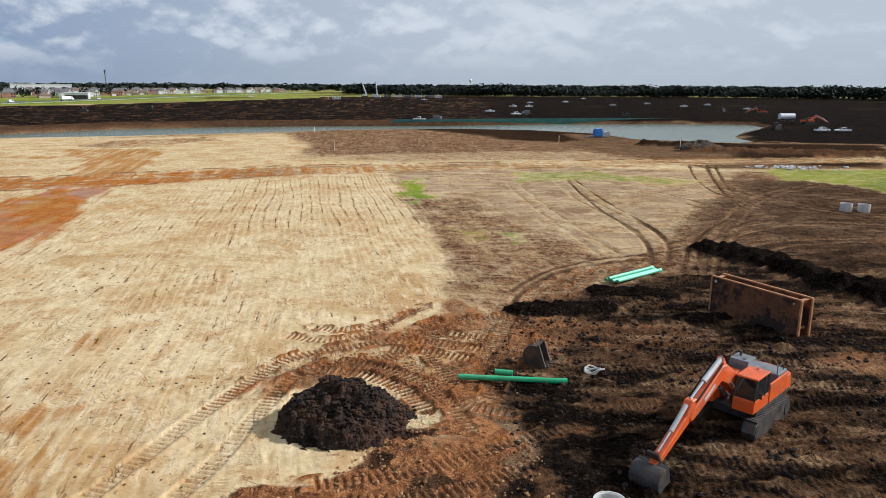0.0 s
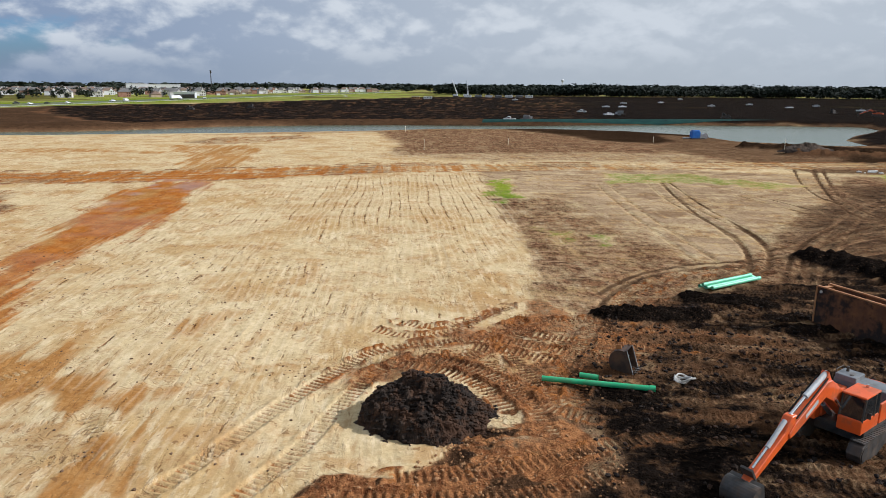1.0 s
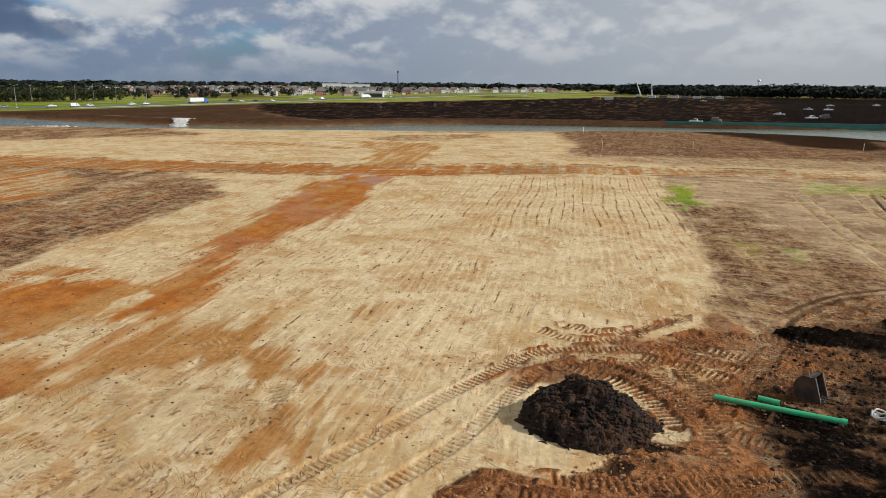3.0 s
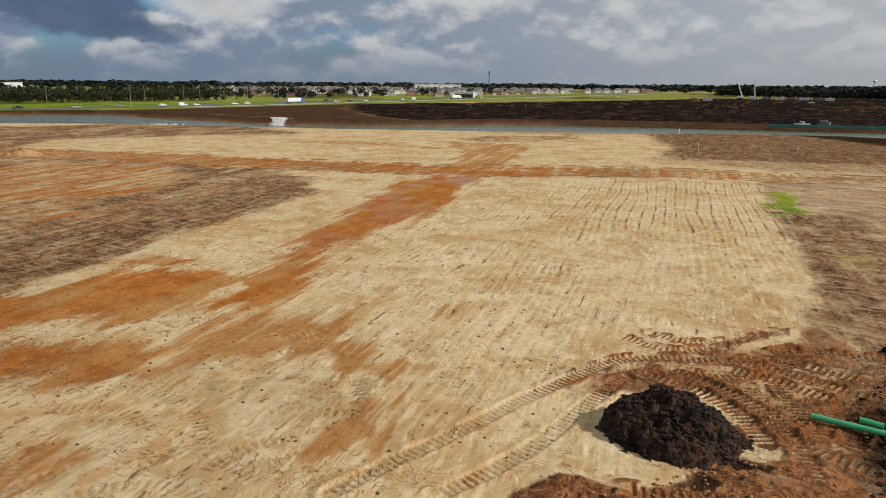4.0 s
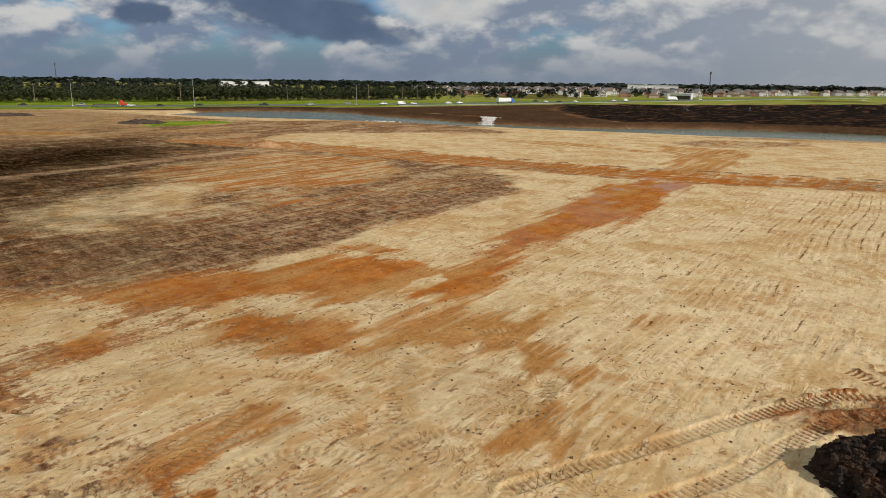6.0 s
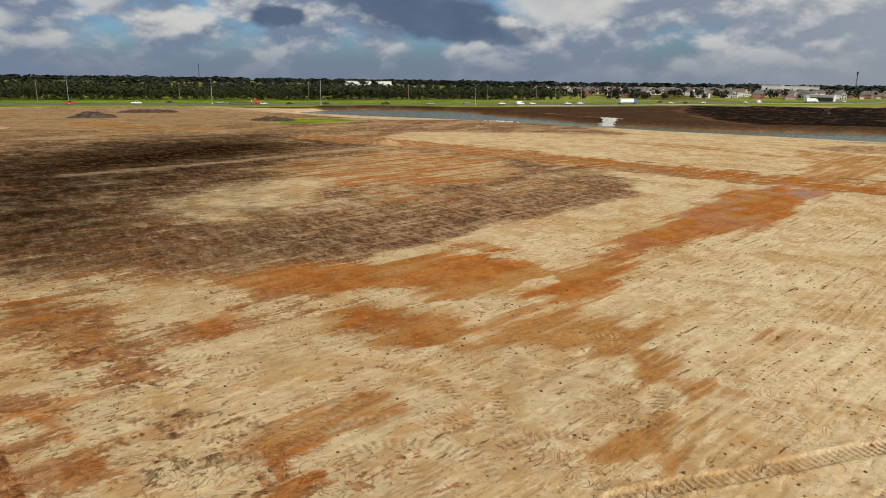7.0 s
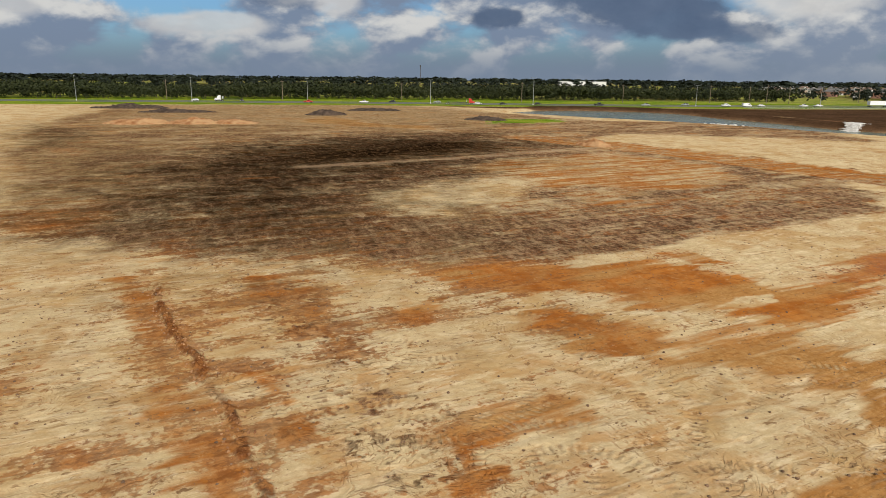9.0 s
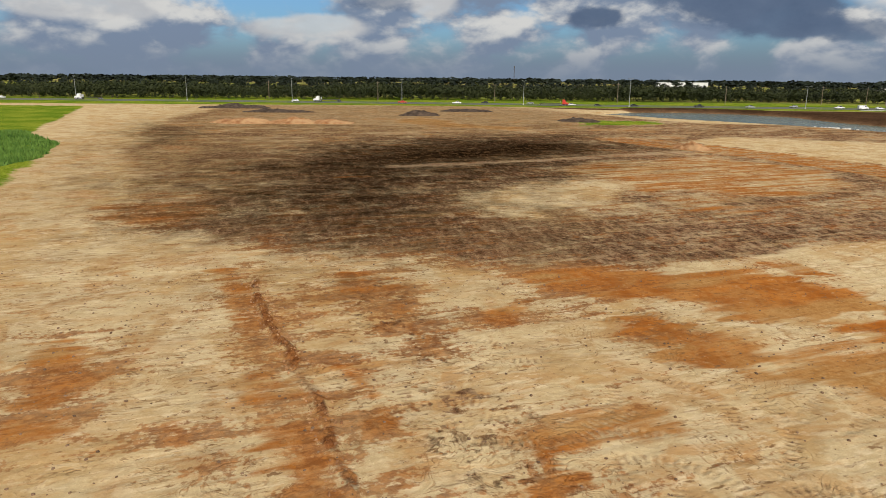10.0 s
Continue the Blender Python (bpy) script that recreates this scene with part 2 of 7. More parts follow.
    fleck = over(fleck, flake, 0.47, 0.38, 0.65, (0.060, 0.028, 0.013))
    out = g.mix(share(brown), out, fleck)
    ochre = soil((0.31, 0.140, 0.036), (0.45, 0.240, 0.082), (0.48, 0.27, 0.10))
    ochre = over(ochre, cloud2, 0.46, 0.60, 0.35, (0.36, 0.155, 0.04))
    ochre = g.mix(g.math("MULTIPLY", g.ramp(rust, 0.0, 0.4), g.ramp(cloud2, 0.36, 0.58, 0.4, 0.9)), ochre, g.mix(g.ramp(mid, 0.35, 0.65), (0.29, 0.083, 0.012), (0.44, 0.155, 0.027)))
    ochre = over(ochre, flake, 0.58, 0.66, 0.45, (0.52, 0.36, 0.18))
    ochre = over(ochre, streak, 0.44, 0.34, 0.45, (0.20, 0.075, 0.022))
    gate = g.math("MINIMUM", g.math("MULTIPLY", g.math("MULTIPLY", clay, g.math("SUBTRACT", 1.05, clay)), 4.5), 1.0)
    band = g.noise(g.vmath("MULTIPLY", turned.outputs[0], (0.62, 0.05, 1.0)), 1.0, 6.0, 0.6, 0.3)
    wisp = g.math("ADD", g.math("MULTIPLY", g.math("SUBTRACT", band, 0.5), 3.4), g.math("MULTIPLY", edge, 0.6))
    out = g.mix(g.ramp(g.math("ADD", clay, g.math("MULTIPLY", wisp, gate)), 0.12, 0.88), out, ochre)
    out = g.mix(share(red), out, soil((0.13, 0.044, 0.017), (0.40, 0.18, 0.07), (0.50, 0.29, 0.14)))
    scratch = g.noise(g.vmath("MULTIPLY", turned.outputs[0], (3.4, 0.34, 1.0)), 1.0, 4.0, 0.6, 0.3)
    out = over(out, g.math("MULTIPLY", g.ramp(scratch, 0.59, 0.66), g.ramp(blot2, 0.42, 0.56)), 0.0, 1.0, 0.45, (0.17, 0.08, 0.03))
    pits = g.noise(p, 1.5, 6.0, 0.72, 0.4)
    out = over(out, g.math("MULTIPLY", g.ramp(pits, 0.575, 0.635), g.ramp(cloud2, 0.42, 0.56)), 0.0, 1.0, 0.75, (0.20, 0.100, 0.040))
    dash = g.noise(g.vmath("MULTIPLY", turned.outputs[0], (2.6, 0.9, 1.0)), 1.0, 4.0, 0.6, 0.2)
    dashes = g.math("MULTIPLY", g.ramp(dash, 0.605, 0.66), g.ramp(blot2, 0.40, 0.52))
    out = g.mix(g.math("MULTIPLY", dashes, g.ramp(khaki, 0.05, 0.22, 0.45, 0.85)), out, (0.17, 0.088, 0.038))
    # furrows: wavering lines beside one another, broken along their length
    bend = g.noise(g.vmath("MULTIPLY", turned.outputs[0], (0.10, 0.030, 1.0)), 1.0, 2.0, 0.5)
    tn = g.node("ShaderNodeSeparateXYZ")
    g.put(tn.inputs[0], turned.outputs[0])
    lane = g.math("ADD", g.math("MULTIPLY", tn.outputs[0], 0.70), g.math("MULTIPLY", bend, 2.6))
    groove = g.math("ABSOLUTE", g.math("SUBTRACT", g.math("FRACT", lane), 0.5))
    broken = g.noise(g.vmath("MULTIPLY", turned.outputs[0], (0.8, 0.24, 1.0)), 1.0, 6.0, 0.72)
    ragged = g.math("ADD", groove, g.math("MULTIPLY", g.math("SUBTRACT", fine, 0.5), 0.30))
    need = g.math("SUBTRACT", 0.605, g.math("MULTIPLY", furrow, 0.115))
    cut = g.math("MULTIPLY", g.math("MULTIPLY", g.ramp(ragged, 0.09, 0.02), g.ramp(g.math("SUBTRACT", broken, need), -0.02, 0.06)), g.ramp(furrow, 0.0, 0.3))
    out = g.mix(g.math("MULTIPLY", cut, 0.85), out, g.mix(g.ramp(mid, 0.35, 0.6), (0.085, 0.034, 0.013), (0.27, 0.125, 0.05)))
    ridge = g.math("MULTIPLY", g.math("MULTIPLY", g.ramp(groove, 0.16, 0.26), g.ramp(groove, 0.38, 0.28)), g.ramp(furrow, 0.0, 0.5))
    out = g.mix(g.math("MULTIPLY", ridge, 0.22), out, (0.76, 0.62, 0.41))
    # stains: rust torn over the sand, khaki dust; then a cloud's shadow painted as dark earth
    wide = g.noise(g.vmath("MULTIPLY", turned.outputs[0], (0.75, 0.07, 1.0)), 1.0, 6.0, 0.62, 0.35)
    torn = g.ramp(g.math("ADD", g.math("ADD", g.math("MULTIPLY", tear, 0.65), g.math("MULTIPLY", wide, 0.35)), g.math("MULTIPLY", rust, 0.14)), 0.575, 0.625)
    torn = g.math("MULTIPLY", torn, g.ramp(rust, 0.0, 0.15))
    out = g.mix(g.math("MULTIPLY", torn, 0.78), out, g.mix(g.ramp(flake, 0.42, 0.60), (0.18, 0.056, 0.015), (0.37, 0.142, 0.036)))
    def veil(w, power):
        return g.math("MULTIPLY", g.math("ADD", w, g.math("MULTIPLY", g.math("MULTIPLY", w, g.math("SUBTRACT", 1.0, w)), g.math("MULTIPLY", g.math("SUBTRACT", g.math("ADD", g.math("MULTIPLY", tear, 0.5), g.math("MULTIPLY", blot, 0.5)), 0.5), power)), clamp=True), 1.0, clamp=True)
    patchy = g.noise(p, 0.42, 8.0, 0.74, 0.3)
    dust = soil((0.16, 0.098, 0.038), (0.36, 0.24, 0.105))
    dust = over(dust, patchy, 0.52, 0.58, 0.65, (0.13, 0.056, 0.021))
    dust = over(dust, patchy, 0.47, 0.41, 0.45, (0.50, 0.365, 0.17))
    tract = g.noise(g.vmath("ADD", p, (7.0, -61.0, 0.0)), 0.075, 9.0, 0.70, 0.6)
    dust = over(dust, tract, 0.50, 0.57, 0.75, (0.105, 0.048, 0.020))
    dust = over(dust, tract, 0.45, 0.39, 0.65, (0.33, 0.135, 0.042))
    out = g.mix(g.math("MULTIPLY", veil(khaki, 14.0), 0.75), out, dust)
    # near-black tone that paints the cloud's shadow into the soil colour
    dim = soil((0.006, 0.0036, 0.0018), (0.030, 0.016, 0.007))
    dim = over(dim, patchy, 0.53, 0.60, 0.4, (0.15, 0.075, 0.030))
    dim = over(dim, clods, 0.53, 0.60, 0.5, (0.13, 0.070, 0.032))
    out = g.mix(veil(cloud_shade, 16.0), out, dim)
    flakes = g.math("MULTIPLY", g.ramp(flake, 0.54, 0.66), 0.5)
    out = g.mix(share(topsoil), out, g.mix(flakes, soil((0.014, 0.008, 0.0045), (0.040, 0.023, 0.013), (0.08, 0.048, 0.026)), (0.12, 0.068, 0.036)))
    crumb = g.noise(p, 5.5, 4.0, 0.7)
    # very dark: on the far field it also paints a cloud's shadow
    black = soil((0.004, 0.003, 0.0024), (0.019, 0.0135, 0.010))
    clump = g.noise(p, 1.7, 6.0, 0.7)
    black = g.mix(g.math("MULTIPLY", g.ramp(crumb, 0.52, 0.64), g.ramp(clump, 0.44, 0.58, 0.04, 0.55)), black, g.mix(mid, (0.13, 0.070, 0.036), (0.075, 0.052, 0.036)))
    out = g.mix(share(mud), out, black)
    out = g.mix(share(grass), out, g.mix(g.ramp(large, 0.40, 0.60), g.mix(g.ramp(fine, 0.3, 0.7), (0.055, 0.10, 0.006), (0.17, 0.25, 0.022)), g.mix(g.ramp(fine, 0.3, 0.7), (0.12, 0.155, 0.010), (0.29, 0.33, 0.035))))
    grain = g.noise(p, 13.0, 3.0, 0.75)
    out = g.mix(g.math("MULTIPLY", g.ramp(grain, 0.50, 0.34), g.ramp(bed, 0.0, 1.0, 0.10, 0.55)), out, (0.42, 0.36, 0.30), "MULTIPLY")
    out = g.mix(g.math("MULTIPLY", g.ramp(grain, 0.54, 0.70), g.ramp(bed, 0.0, 1.0, 0.12, 0.4)), out, (1.35, 1.36, 1.4), "MULTIPLY")
    g.put(shader.inputs["Base Color"], out)
    dull = g.math("SUBTRACT", 0.95, g.math("MULTIPLY", g.math("MULTIPLY", mud, g.ramp(mid, 0.45, 0.65)), 0.18))
    g.put(shader.inputs["Roughness"], g.math("SUBTRACT", dull, g.math("MULTIPLY", wet, 0.6)))
    g.put(shader.inputs["Specular IOR Level"], g.math("ADD", g.math("MULTIPLY", wet, 0.4), g.math("MULTIPLY", mud, 0.006)))
    bump = g.node("ShaderNodeBump")
    rough = g.math("ADD", 0.042, g.math("ADD", g.math("MULTIPLY", mud, 0.55), g.math("ADD", g.math("MULTIPLY", brown, 0.2), g.math("MULTIPLY", red, 0.24))))
    g.put(bump.inputs["Distance"], g.math("MULTIPLY", rough, g.math("SUBTRACT", 1.0, g.math("MULTIPLY", wet, 0.8))))
    g.put(bump.inputs["Height"], g.math("SUBTRACT", g.math("ADD", g.math("ADD", fine, g.math("MULTIPLY", grit, 0.4)), g.math("MULTIPLY", streak, 0.30)), g.math("ADD", g.math("MULTIPLY", cut, 1.6), g.math("MULTIPLY", curl, 0.5))))
    g.put(shader.inputs["Normal"], bump.outputs[0])
    return m


def water_material():
    m, g, shader = material("lake water", 0.16)
    shader.inputs["Specular IOR Level"].default_value = 0.3
    shader.inputs["IOR"].default_value = 1.10
    p = coords(g)
    g.put(shader.inputs["Base Color"], g.mix(g.ramp(g.noise(p, 0.02, 3.0), 0.35, 0.65), (0.105, 0.130, 0.090), (0.13, 0.150, 0.110)))
    bump = g.node("ShaderNodeBump")
    bump.inputs["Distance"].default_value = 0.05
    g.put(bump.inputs["Height"], g.noise(g.vmath("MULTIPLY", p, (1.0, 0.5, 1.0)), 1.6, 4.0))
    g.put(shader.inputs["Normal"], bump.outputs[0])
    return m


def glass_material():
    m, g, shader = material("tinted glass", 0.06)
    shader.inputs["Base Color"].default_value = (0.015, 0.018, 0.02, 1)
    shader.inputs["Specular IOR Level"].default_value = 0.8
    return m


SOIL = ground_material()
WATER = water_material()
GLASS = glass_material()
MUD = surface("wet black mud", (0.008, 0.006, 0.005), (0.040, 0.029, 0.022), 1.8, 0.85, stain=(0.11, 0.055, 0.03), stain_scale=1.1, stain_amount=0.45, bump=0.12, bump_scale=5.0)
CLAY = surface("orange clay spoil", (0.24, 0.105, 0.04), (0.40, 0.225, 0.105), 0.5, 0.95, stain=(0.46, 0.30, 0.15), stain_scale=0.2, stain_amount=0.45, bump=0.1, bump_scale=2.0)
TOPSOIL = surface("dark topsoil", (0.035, 0.025, 0.018), (0.10, 0.07, 0.05), 0.7, 0.95, bump=0.1, bump_scale=2.0)
ORANGE = surface("orange machine paint", (0.62, 0.088, 0.010), (0.72, 0.115, 0.016), 1.2, 0.38, stain=(0.20, 0.10, 0.055), stain_scale=1.3, stain_amount=0.35)
STEEL_DARK = surface("dark dirty steel", (0.03, 0.028, 0.026), (0.075, 0.068, 0.06), 2.0, 0.55, 0.3, stain=(0.11, 0.075, 0.05), stain_scale=1.5, stain_amount=0.6)
GREY_PAINT = surface("grey machine paint", (0.12, 0.13, 0.135), (0.19, 0.20, 0.205), 1.5, 0.45, stain=(0.14, 0.11, 0.085), stain_scale=1.8, stain_amount=0.5)
CHROME = surface("hydraulic rod chrome", (0.55, 0.56, 0.57), (0.68, 0.68, 0.68), 3.0, 0.2, 0.9)
CYLINDER = surface("grey cylinder paint", (0.40, 0.41, 0.41), (0.52, 0.52, 0.51), 2.0, 0.4, stain=(0.2, 0.16, 0.12), stain_amount=0.3)
RUST = surface("rusted orange steel plate", (0.085, 0.030, 0.011), (0.21, 0.078, 0.022), 1.3, 0.75, 0.0, stain=(0.016, 0.012, 0.010), stain_scale=0.7, stain_amount=0.95, bump=0.01, bump_scale=8.0)
RUST_DARK = surface("dark rusted steel", (0.028, 0.018, 0.013), (0.075, 0.042, 0.026), 2.0, 0.8, 0.0, stain=(0.12, 0.06, 0.03), stain_scale=1.4, stain_amount=0.5, bump=0.01)
RUST_EDGE = surface("worn bright plate edge", (0.40, 0.165, 0.055), (0.56, 0.28, 0.12), 2.0, 0.5, 0.2, stain=(0.25, 0.10, 0.04), stain_scale=1.5, stain_amount=0.4)
PIPE_GREEN = surface("green plastic", (0.03, 0.36, 0.14), (0.05, 0.46, 0.19), 1.0, 0.35, stain=(0.12, 0.22, 0.11), stain_scale=1.2, stain_amount=0.4)
PIPE_LIGHT = surface("light green plastic", (0.14, 0.58, 0.33), (0.20, 0.66, 0.40), 1.0, 0.35, stain=(0.25, 0.42, 0.28), stain_scale=1.2, stain_amount=0.4)
CONCRETE = surface("pale concrete", (0.50, 0.48, 0.44), (0.68, 0.66, 0.61), 1.2, 0.85, stain=(0.33, 0.28, 0.22), stain_scale=0.8, stain_amount=0.5, bump=0.01, bump_scale=14.0)
ASPHALT = surface("worn asphalt", (0.10, 0.10, 0.10), (0.16, 0.155, 0.15), 0.4, 0.9)
WHITE = surface("white vehicle paint", (0.72, 0.72, 0.72), (0.80, 0.80, 0.79), 1.5, 0.3, stain=(0.45, 0.40, 0.33), stain_scale=1.0, stain_amount=0.2)
BLACK_PAINT = surface("black vehicle paint", (0.02, 0.02, 0.022), (0.035, 0.035, 0.04), 1.5, 0.3)
RED_PAINT = surface("red vehicle paint", (0.42, 0.03, 0.02), (0.52, 0.05, 0.03), 1.5, 0.35)
SILVER = surface("silver vehicle paint", (0.38, 0.39, 0.40), (0.48, 0.49, 0.50), 1.5, 0.3, 0.5)
BLUE_PAINT = surface("blue paint", (0.02, 0.13, 0.50), (0.04, 0.20, 0.62), 1.2, 0.4, stain=(0.10, 0.12, 0.2), stain_amount=0.3)
RUBBER = surface("black rubber", (0.018, 0.018, 0.018), (0.035, 0.033, 0.03), 3.0, 0.9)
GALV = surface("galvanised steel", (0.30, 0.31, 0.31), (0.42, 0.43, 0.43), 1.0, 0.5, 0.4)
WOOD_POST = surface("weathered wooden pole", (0.16, 0.12, 0.085), (0.25, 0.20, 0.15), 2.0, 0.9)
STAKE_WOOD = surface("pale lath wood", (0.55, 0.47, 0.33), (0.68, 0.60, 0.44), 3.0, 0.85)
WALL_PALE = surface("pale house wall", (0.55, 0.52, 0.47), (0.68, 0.65, 0.60), 0.3, 0.85)
WALL_BRICK = surface("red-brown brick wall", (0.27, 0.14, 0.095), (0.36, 0.21, 0.15), 0.4, 0.9)
WALL_TAN = surface("tan brick wall", (0.42, 0.32, 0.23), (0.52, 0.41, 0.31), 0.4, 0.9)
ROOF_GREY = surface("grey shingle roof", (0.11, 0.105, 0.10), (0.19, 0.18, 0.17), 0.6, 0.95)
ROOF_BROWN = surface("brown shingle roof", (0.15, 0.105, 0.08), (0.23, 0.17, 0.13), 0.6, 0.95)
BARK = surface("grey-brown bark", (0.07, 0.05, 0.036), (0.14, 0.11, 0.08), 2.0, 0.95)
LEAF = leaves("broad green leaves", (0.013, 0.019, 0.005), (0.037, 0.043, 0.011))
LEAF_DARK = leaves("dark distant leaves", (0.010, 0.015, 0.008), (0.017, 0.023, 0.012))
GRASS_MAT = leaves("long grass blades", (0.035, 0.09, 0.010), (0.13, 0.22, 0.035))


# ---- mesh helpers ----
def part(name, bm, mat, parent=None, label="", smooth=False):
    """Links a bmesh as one mesh object, under parent if there is one."""
    me = bpy.data.meshes.new(name)
    bm.to_mesh(me)
    bm.free()
    me.materials.append(mat)
    if smooth:
        me.shade_smooth()
    ob = new(name, me)
    if parent:
        ob.parent = parent
    return tagged(ob, label)


def raw(name, verts, faces, mat, parent=None, label=""):
    me = bpy.data.meshes.new(name)
    me.from_pydata(verts, [], faces)
    me.materials.append(mat)
    me.update()
    ob = new(name, me)
    if parent:
        ob.parent = parent
    return tagged(ob, label)


def thing(name, m, label, category, group="", kind=""):
    ob = new(name)
    ob.empty_display_size = 0.3
    ob.matrix_world = m
    return tagged(ob, label, category, group, kind)


def box(size, at=(0, 0, 0), bevel=0.0, turn=None, bm=None):
    """A block by its whole size and its middle."""
    bm = bm or bmesh.new()
    m = Matrix.Translation(at) @ (turn or Matrix()) @ Matrix.Diagonal((*size, 1))
    made = bmesh.ops.create_cube(bm, size=1.0, matrix=m)["verts"]
    if bevel:
        edges = list({e for v in made for e in v.link_edges})
        bmesh.ops.bevel(bm, geom=edges, offset=bevel, segments=2, affect="EDGES", profile=0.5)
    return bm


def tube(a, b, r, r2=None, n=16, bm=None, cap=True):
    """A round bar from a to b."""
    bm = bm or bmesh.new()
    a, b = Vector(a), Vector(b)
    m = Matrix.Translation((a + b) / 2) @ (b - a).to_track_quat("Z", "Y").to_matrix().to_4x4()
    bmesh.ops.create_cone(bm, cap_ends=cap, segments=n, radius1=r, radius2=r if r2 is None else r2, depth=(b - a).length, matrix=m)
    return bm


def pipe(a, b, r, wall, n=20, bm=None):
    """A hollow round pipe from a to b."""
    bm = bm or bmesh.new()
    a, b = Vector(a), Vector(b)
    q = (b - a).to_track_quat("Z", "Y").to_matrix()
    rings = []
    for c, rad in ((a, r - wall), (a, r), (b, r), (b, r - wall)):
        rings.append([bm.verts.new(c + q @ Vector((rad * math.cos(k * math.tau / n), rad * math.sin(k * math.tau / n), 0))) for k in range(n)])
    for i in range(4):
        p, s = rings[i], rings[(i + 1) % 4]
        for k in range(n):
            bm.faces.new((p[k], p[(k + 1) % n], s[(k + 1) % n], s[k]))
    bmesh.ops.recalc_face_normals(bm, faces=bm.faces)
    return bm


def profile(points, width, bevel=0.0, bm=None, middle=0.0):
    """A plate of the given width (along y) whose side view is the outline points (x, z)."""
    bm = bm or bmesh.new()
    a = [bm.verts.new((x, middle - width / 2, z)) for x, z in points]
    b = [bm.verts.new((x, middle + width / 2, z)) for x, z in points]
    n = len(points)
    faces = [bm.faces.new(a), bm.faces.new(b[::-1])]
    for k in range(n):
        faces.append(bm.faces.new((a[k], b[k], b[(k + 1) % n], a[(k + 1) % n])))
    bmesh.ops.recalc_face_normals(bm, faces=faces)
    if bevel:
        bmesh.ops.bevel(bm, geom=list({e for f in faces for e in f.edges}), offset=bevel, segments=1, affect="EDGES")
    return bm


# ---- noise on arrays ----
def lattice(ix, iy, seed):
    h = (ix * 374761393 + iy * 668265263 + seed * 974711) & 0xFFFFFFFF
    h = ((h ^ (h >> 13)) * 1274126177) & 0xFFFFFFFF
    h = ((h ^ (h >> 16)) * 2246822519) & 0xFFFFFFFF
    return (h ^ (h >> 13)).astype(np.float64) / 4294967295.0


def vnoise(x, y, seed=0):
    """Smooth noise from 0 to 1 on arrays, one cell to the unit."""
    fx, fy = np.floor(x), np.floor(y)
    ix, iy = fx.astype(np.int64), fy.astype(np.int64)
    u, v = x - fx, y - fy
    u, v = u * u * (3 - 2 * u), v * v * (3 - 2 * v)
    a, b = lattice(ix, iy, seed), lattice(ix + 1, iy, seed)
    c, d = lattice(ix, iy + 1, seed), lattice(ix + 1, iy + 1, seed)
    return (a + (b - a) * u) * (1 - v) + (c + (d - c) * u) * v


def fbm(x, y, seed=0, octaves=3, gain=0.5):
    total, amp, norm = 0.0, 1.0, 0.0
    for k in range(octaves):
        total = total + amp * vnoise(x * 2.03 ** k + 17.3 * k, y * 2.03 ** k - 9.1 * k, seed + k)
        norm, amp = norm + amp, amp * gain
    return total / norm


def step(lo, hi, v):
    w = np.clip((v - lo) / (hi - lo), 0, 1)
    return w * w * (3 - 2 * w)


def inside(X, Y, outline):
    """Signed distance to an outline, positive inside."""
    d = np.full(X.shape, 1e9)
    odd = np.zeros(X.shape, bool)
    for (ax, ay), (bx, by) in zip(outline, outline[1:] + outline[:1]):
        ex, ey = bx - ax, by - ay
        wx, wy = X - ax, Y - ay
        k = np.clip((wx * ex + wy * ey) / (ex * ex + ey * ey + 1e-12), 0, 1)
        d = np.minimum(d, (wx - k * ex) ** 2 + (wy - k * ey) ** 2)
        with np.errstate(divide="ignore", invalid="ignore"):
            odd ^= ((ay > Y) != (by > Y)) & (X < (bx - ax) * (Y - ay) / (by - ay + 1e-12) + ax)
    return np.where(odd, 1, -1) * np.sqrt(d)


def beside(X, Y, line):
    """Distance across (left: plus) and along a line of points."""
    best = np.full(X.shape, 1e9)
    side, along = np.zeros(X.shape), np.zeros(X.shape)
    run = 0.0
    for (ax, ay), (bx, by) in zip(line, line[1:]):
        ex, ey = bx - ax, by - ay
        size = math.hypot(ex, ey)
        wx, wy = X - ax, Y - ay
        k = np.clip((wx * ex + wy * ey) / (size * size), 0, 1)
        d = np.hypot(wx - k * ex, wy - k * ey)
        near = d < best
        best = np.where(near, d, best)
        side = np.where(near, np.sign(ex * wy - ey * wx) * d, side)
        along = np.where(near, run + k * size, along)
        run += size
    return side, along


def rounded(line, turns=2):
    """Cuts the corners of a line of points."""
    for _ in range(turns):
        out = [line[0]]
        for (ax, ay), (bx, by) in zip(line, line[1:]):
            out += [(0.75 * ax + 0.25 * bx, 0.75 * ay + 0.25 * by), (0.25 * ax + 0.75 * bx, 0.25 * ay + 0.75 * by)]
        line = out + [line[-1]]
    return line


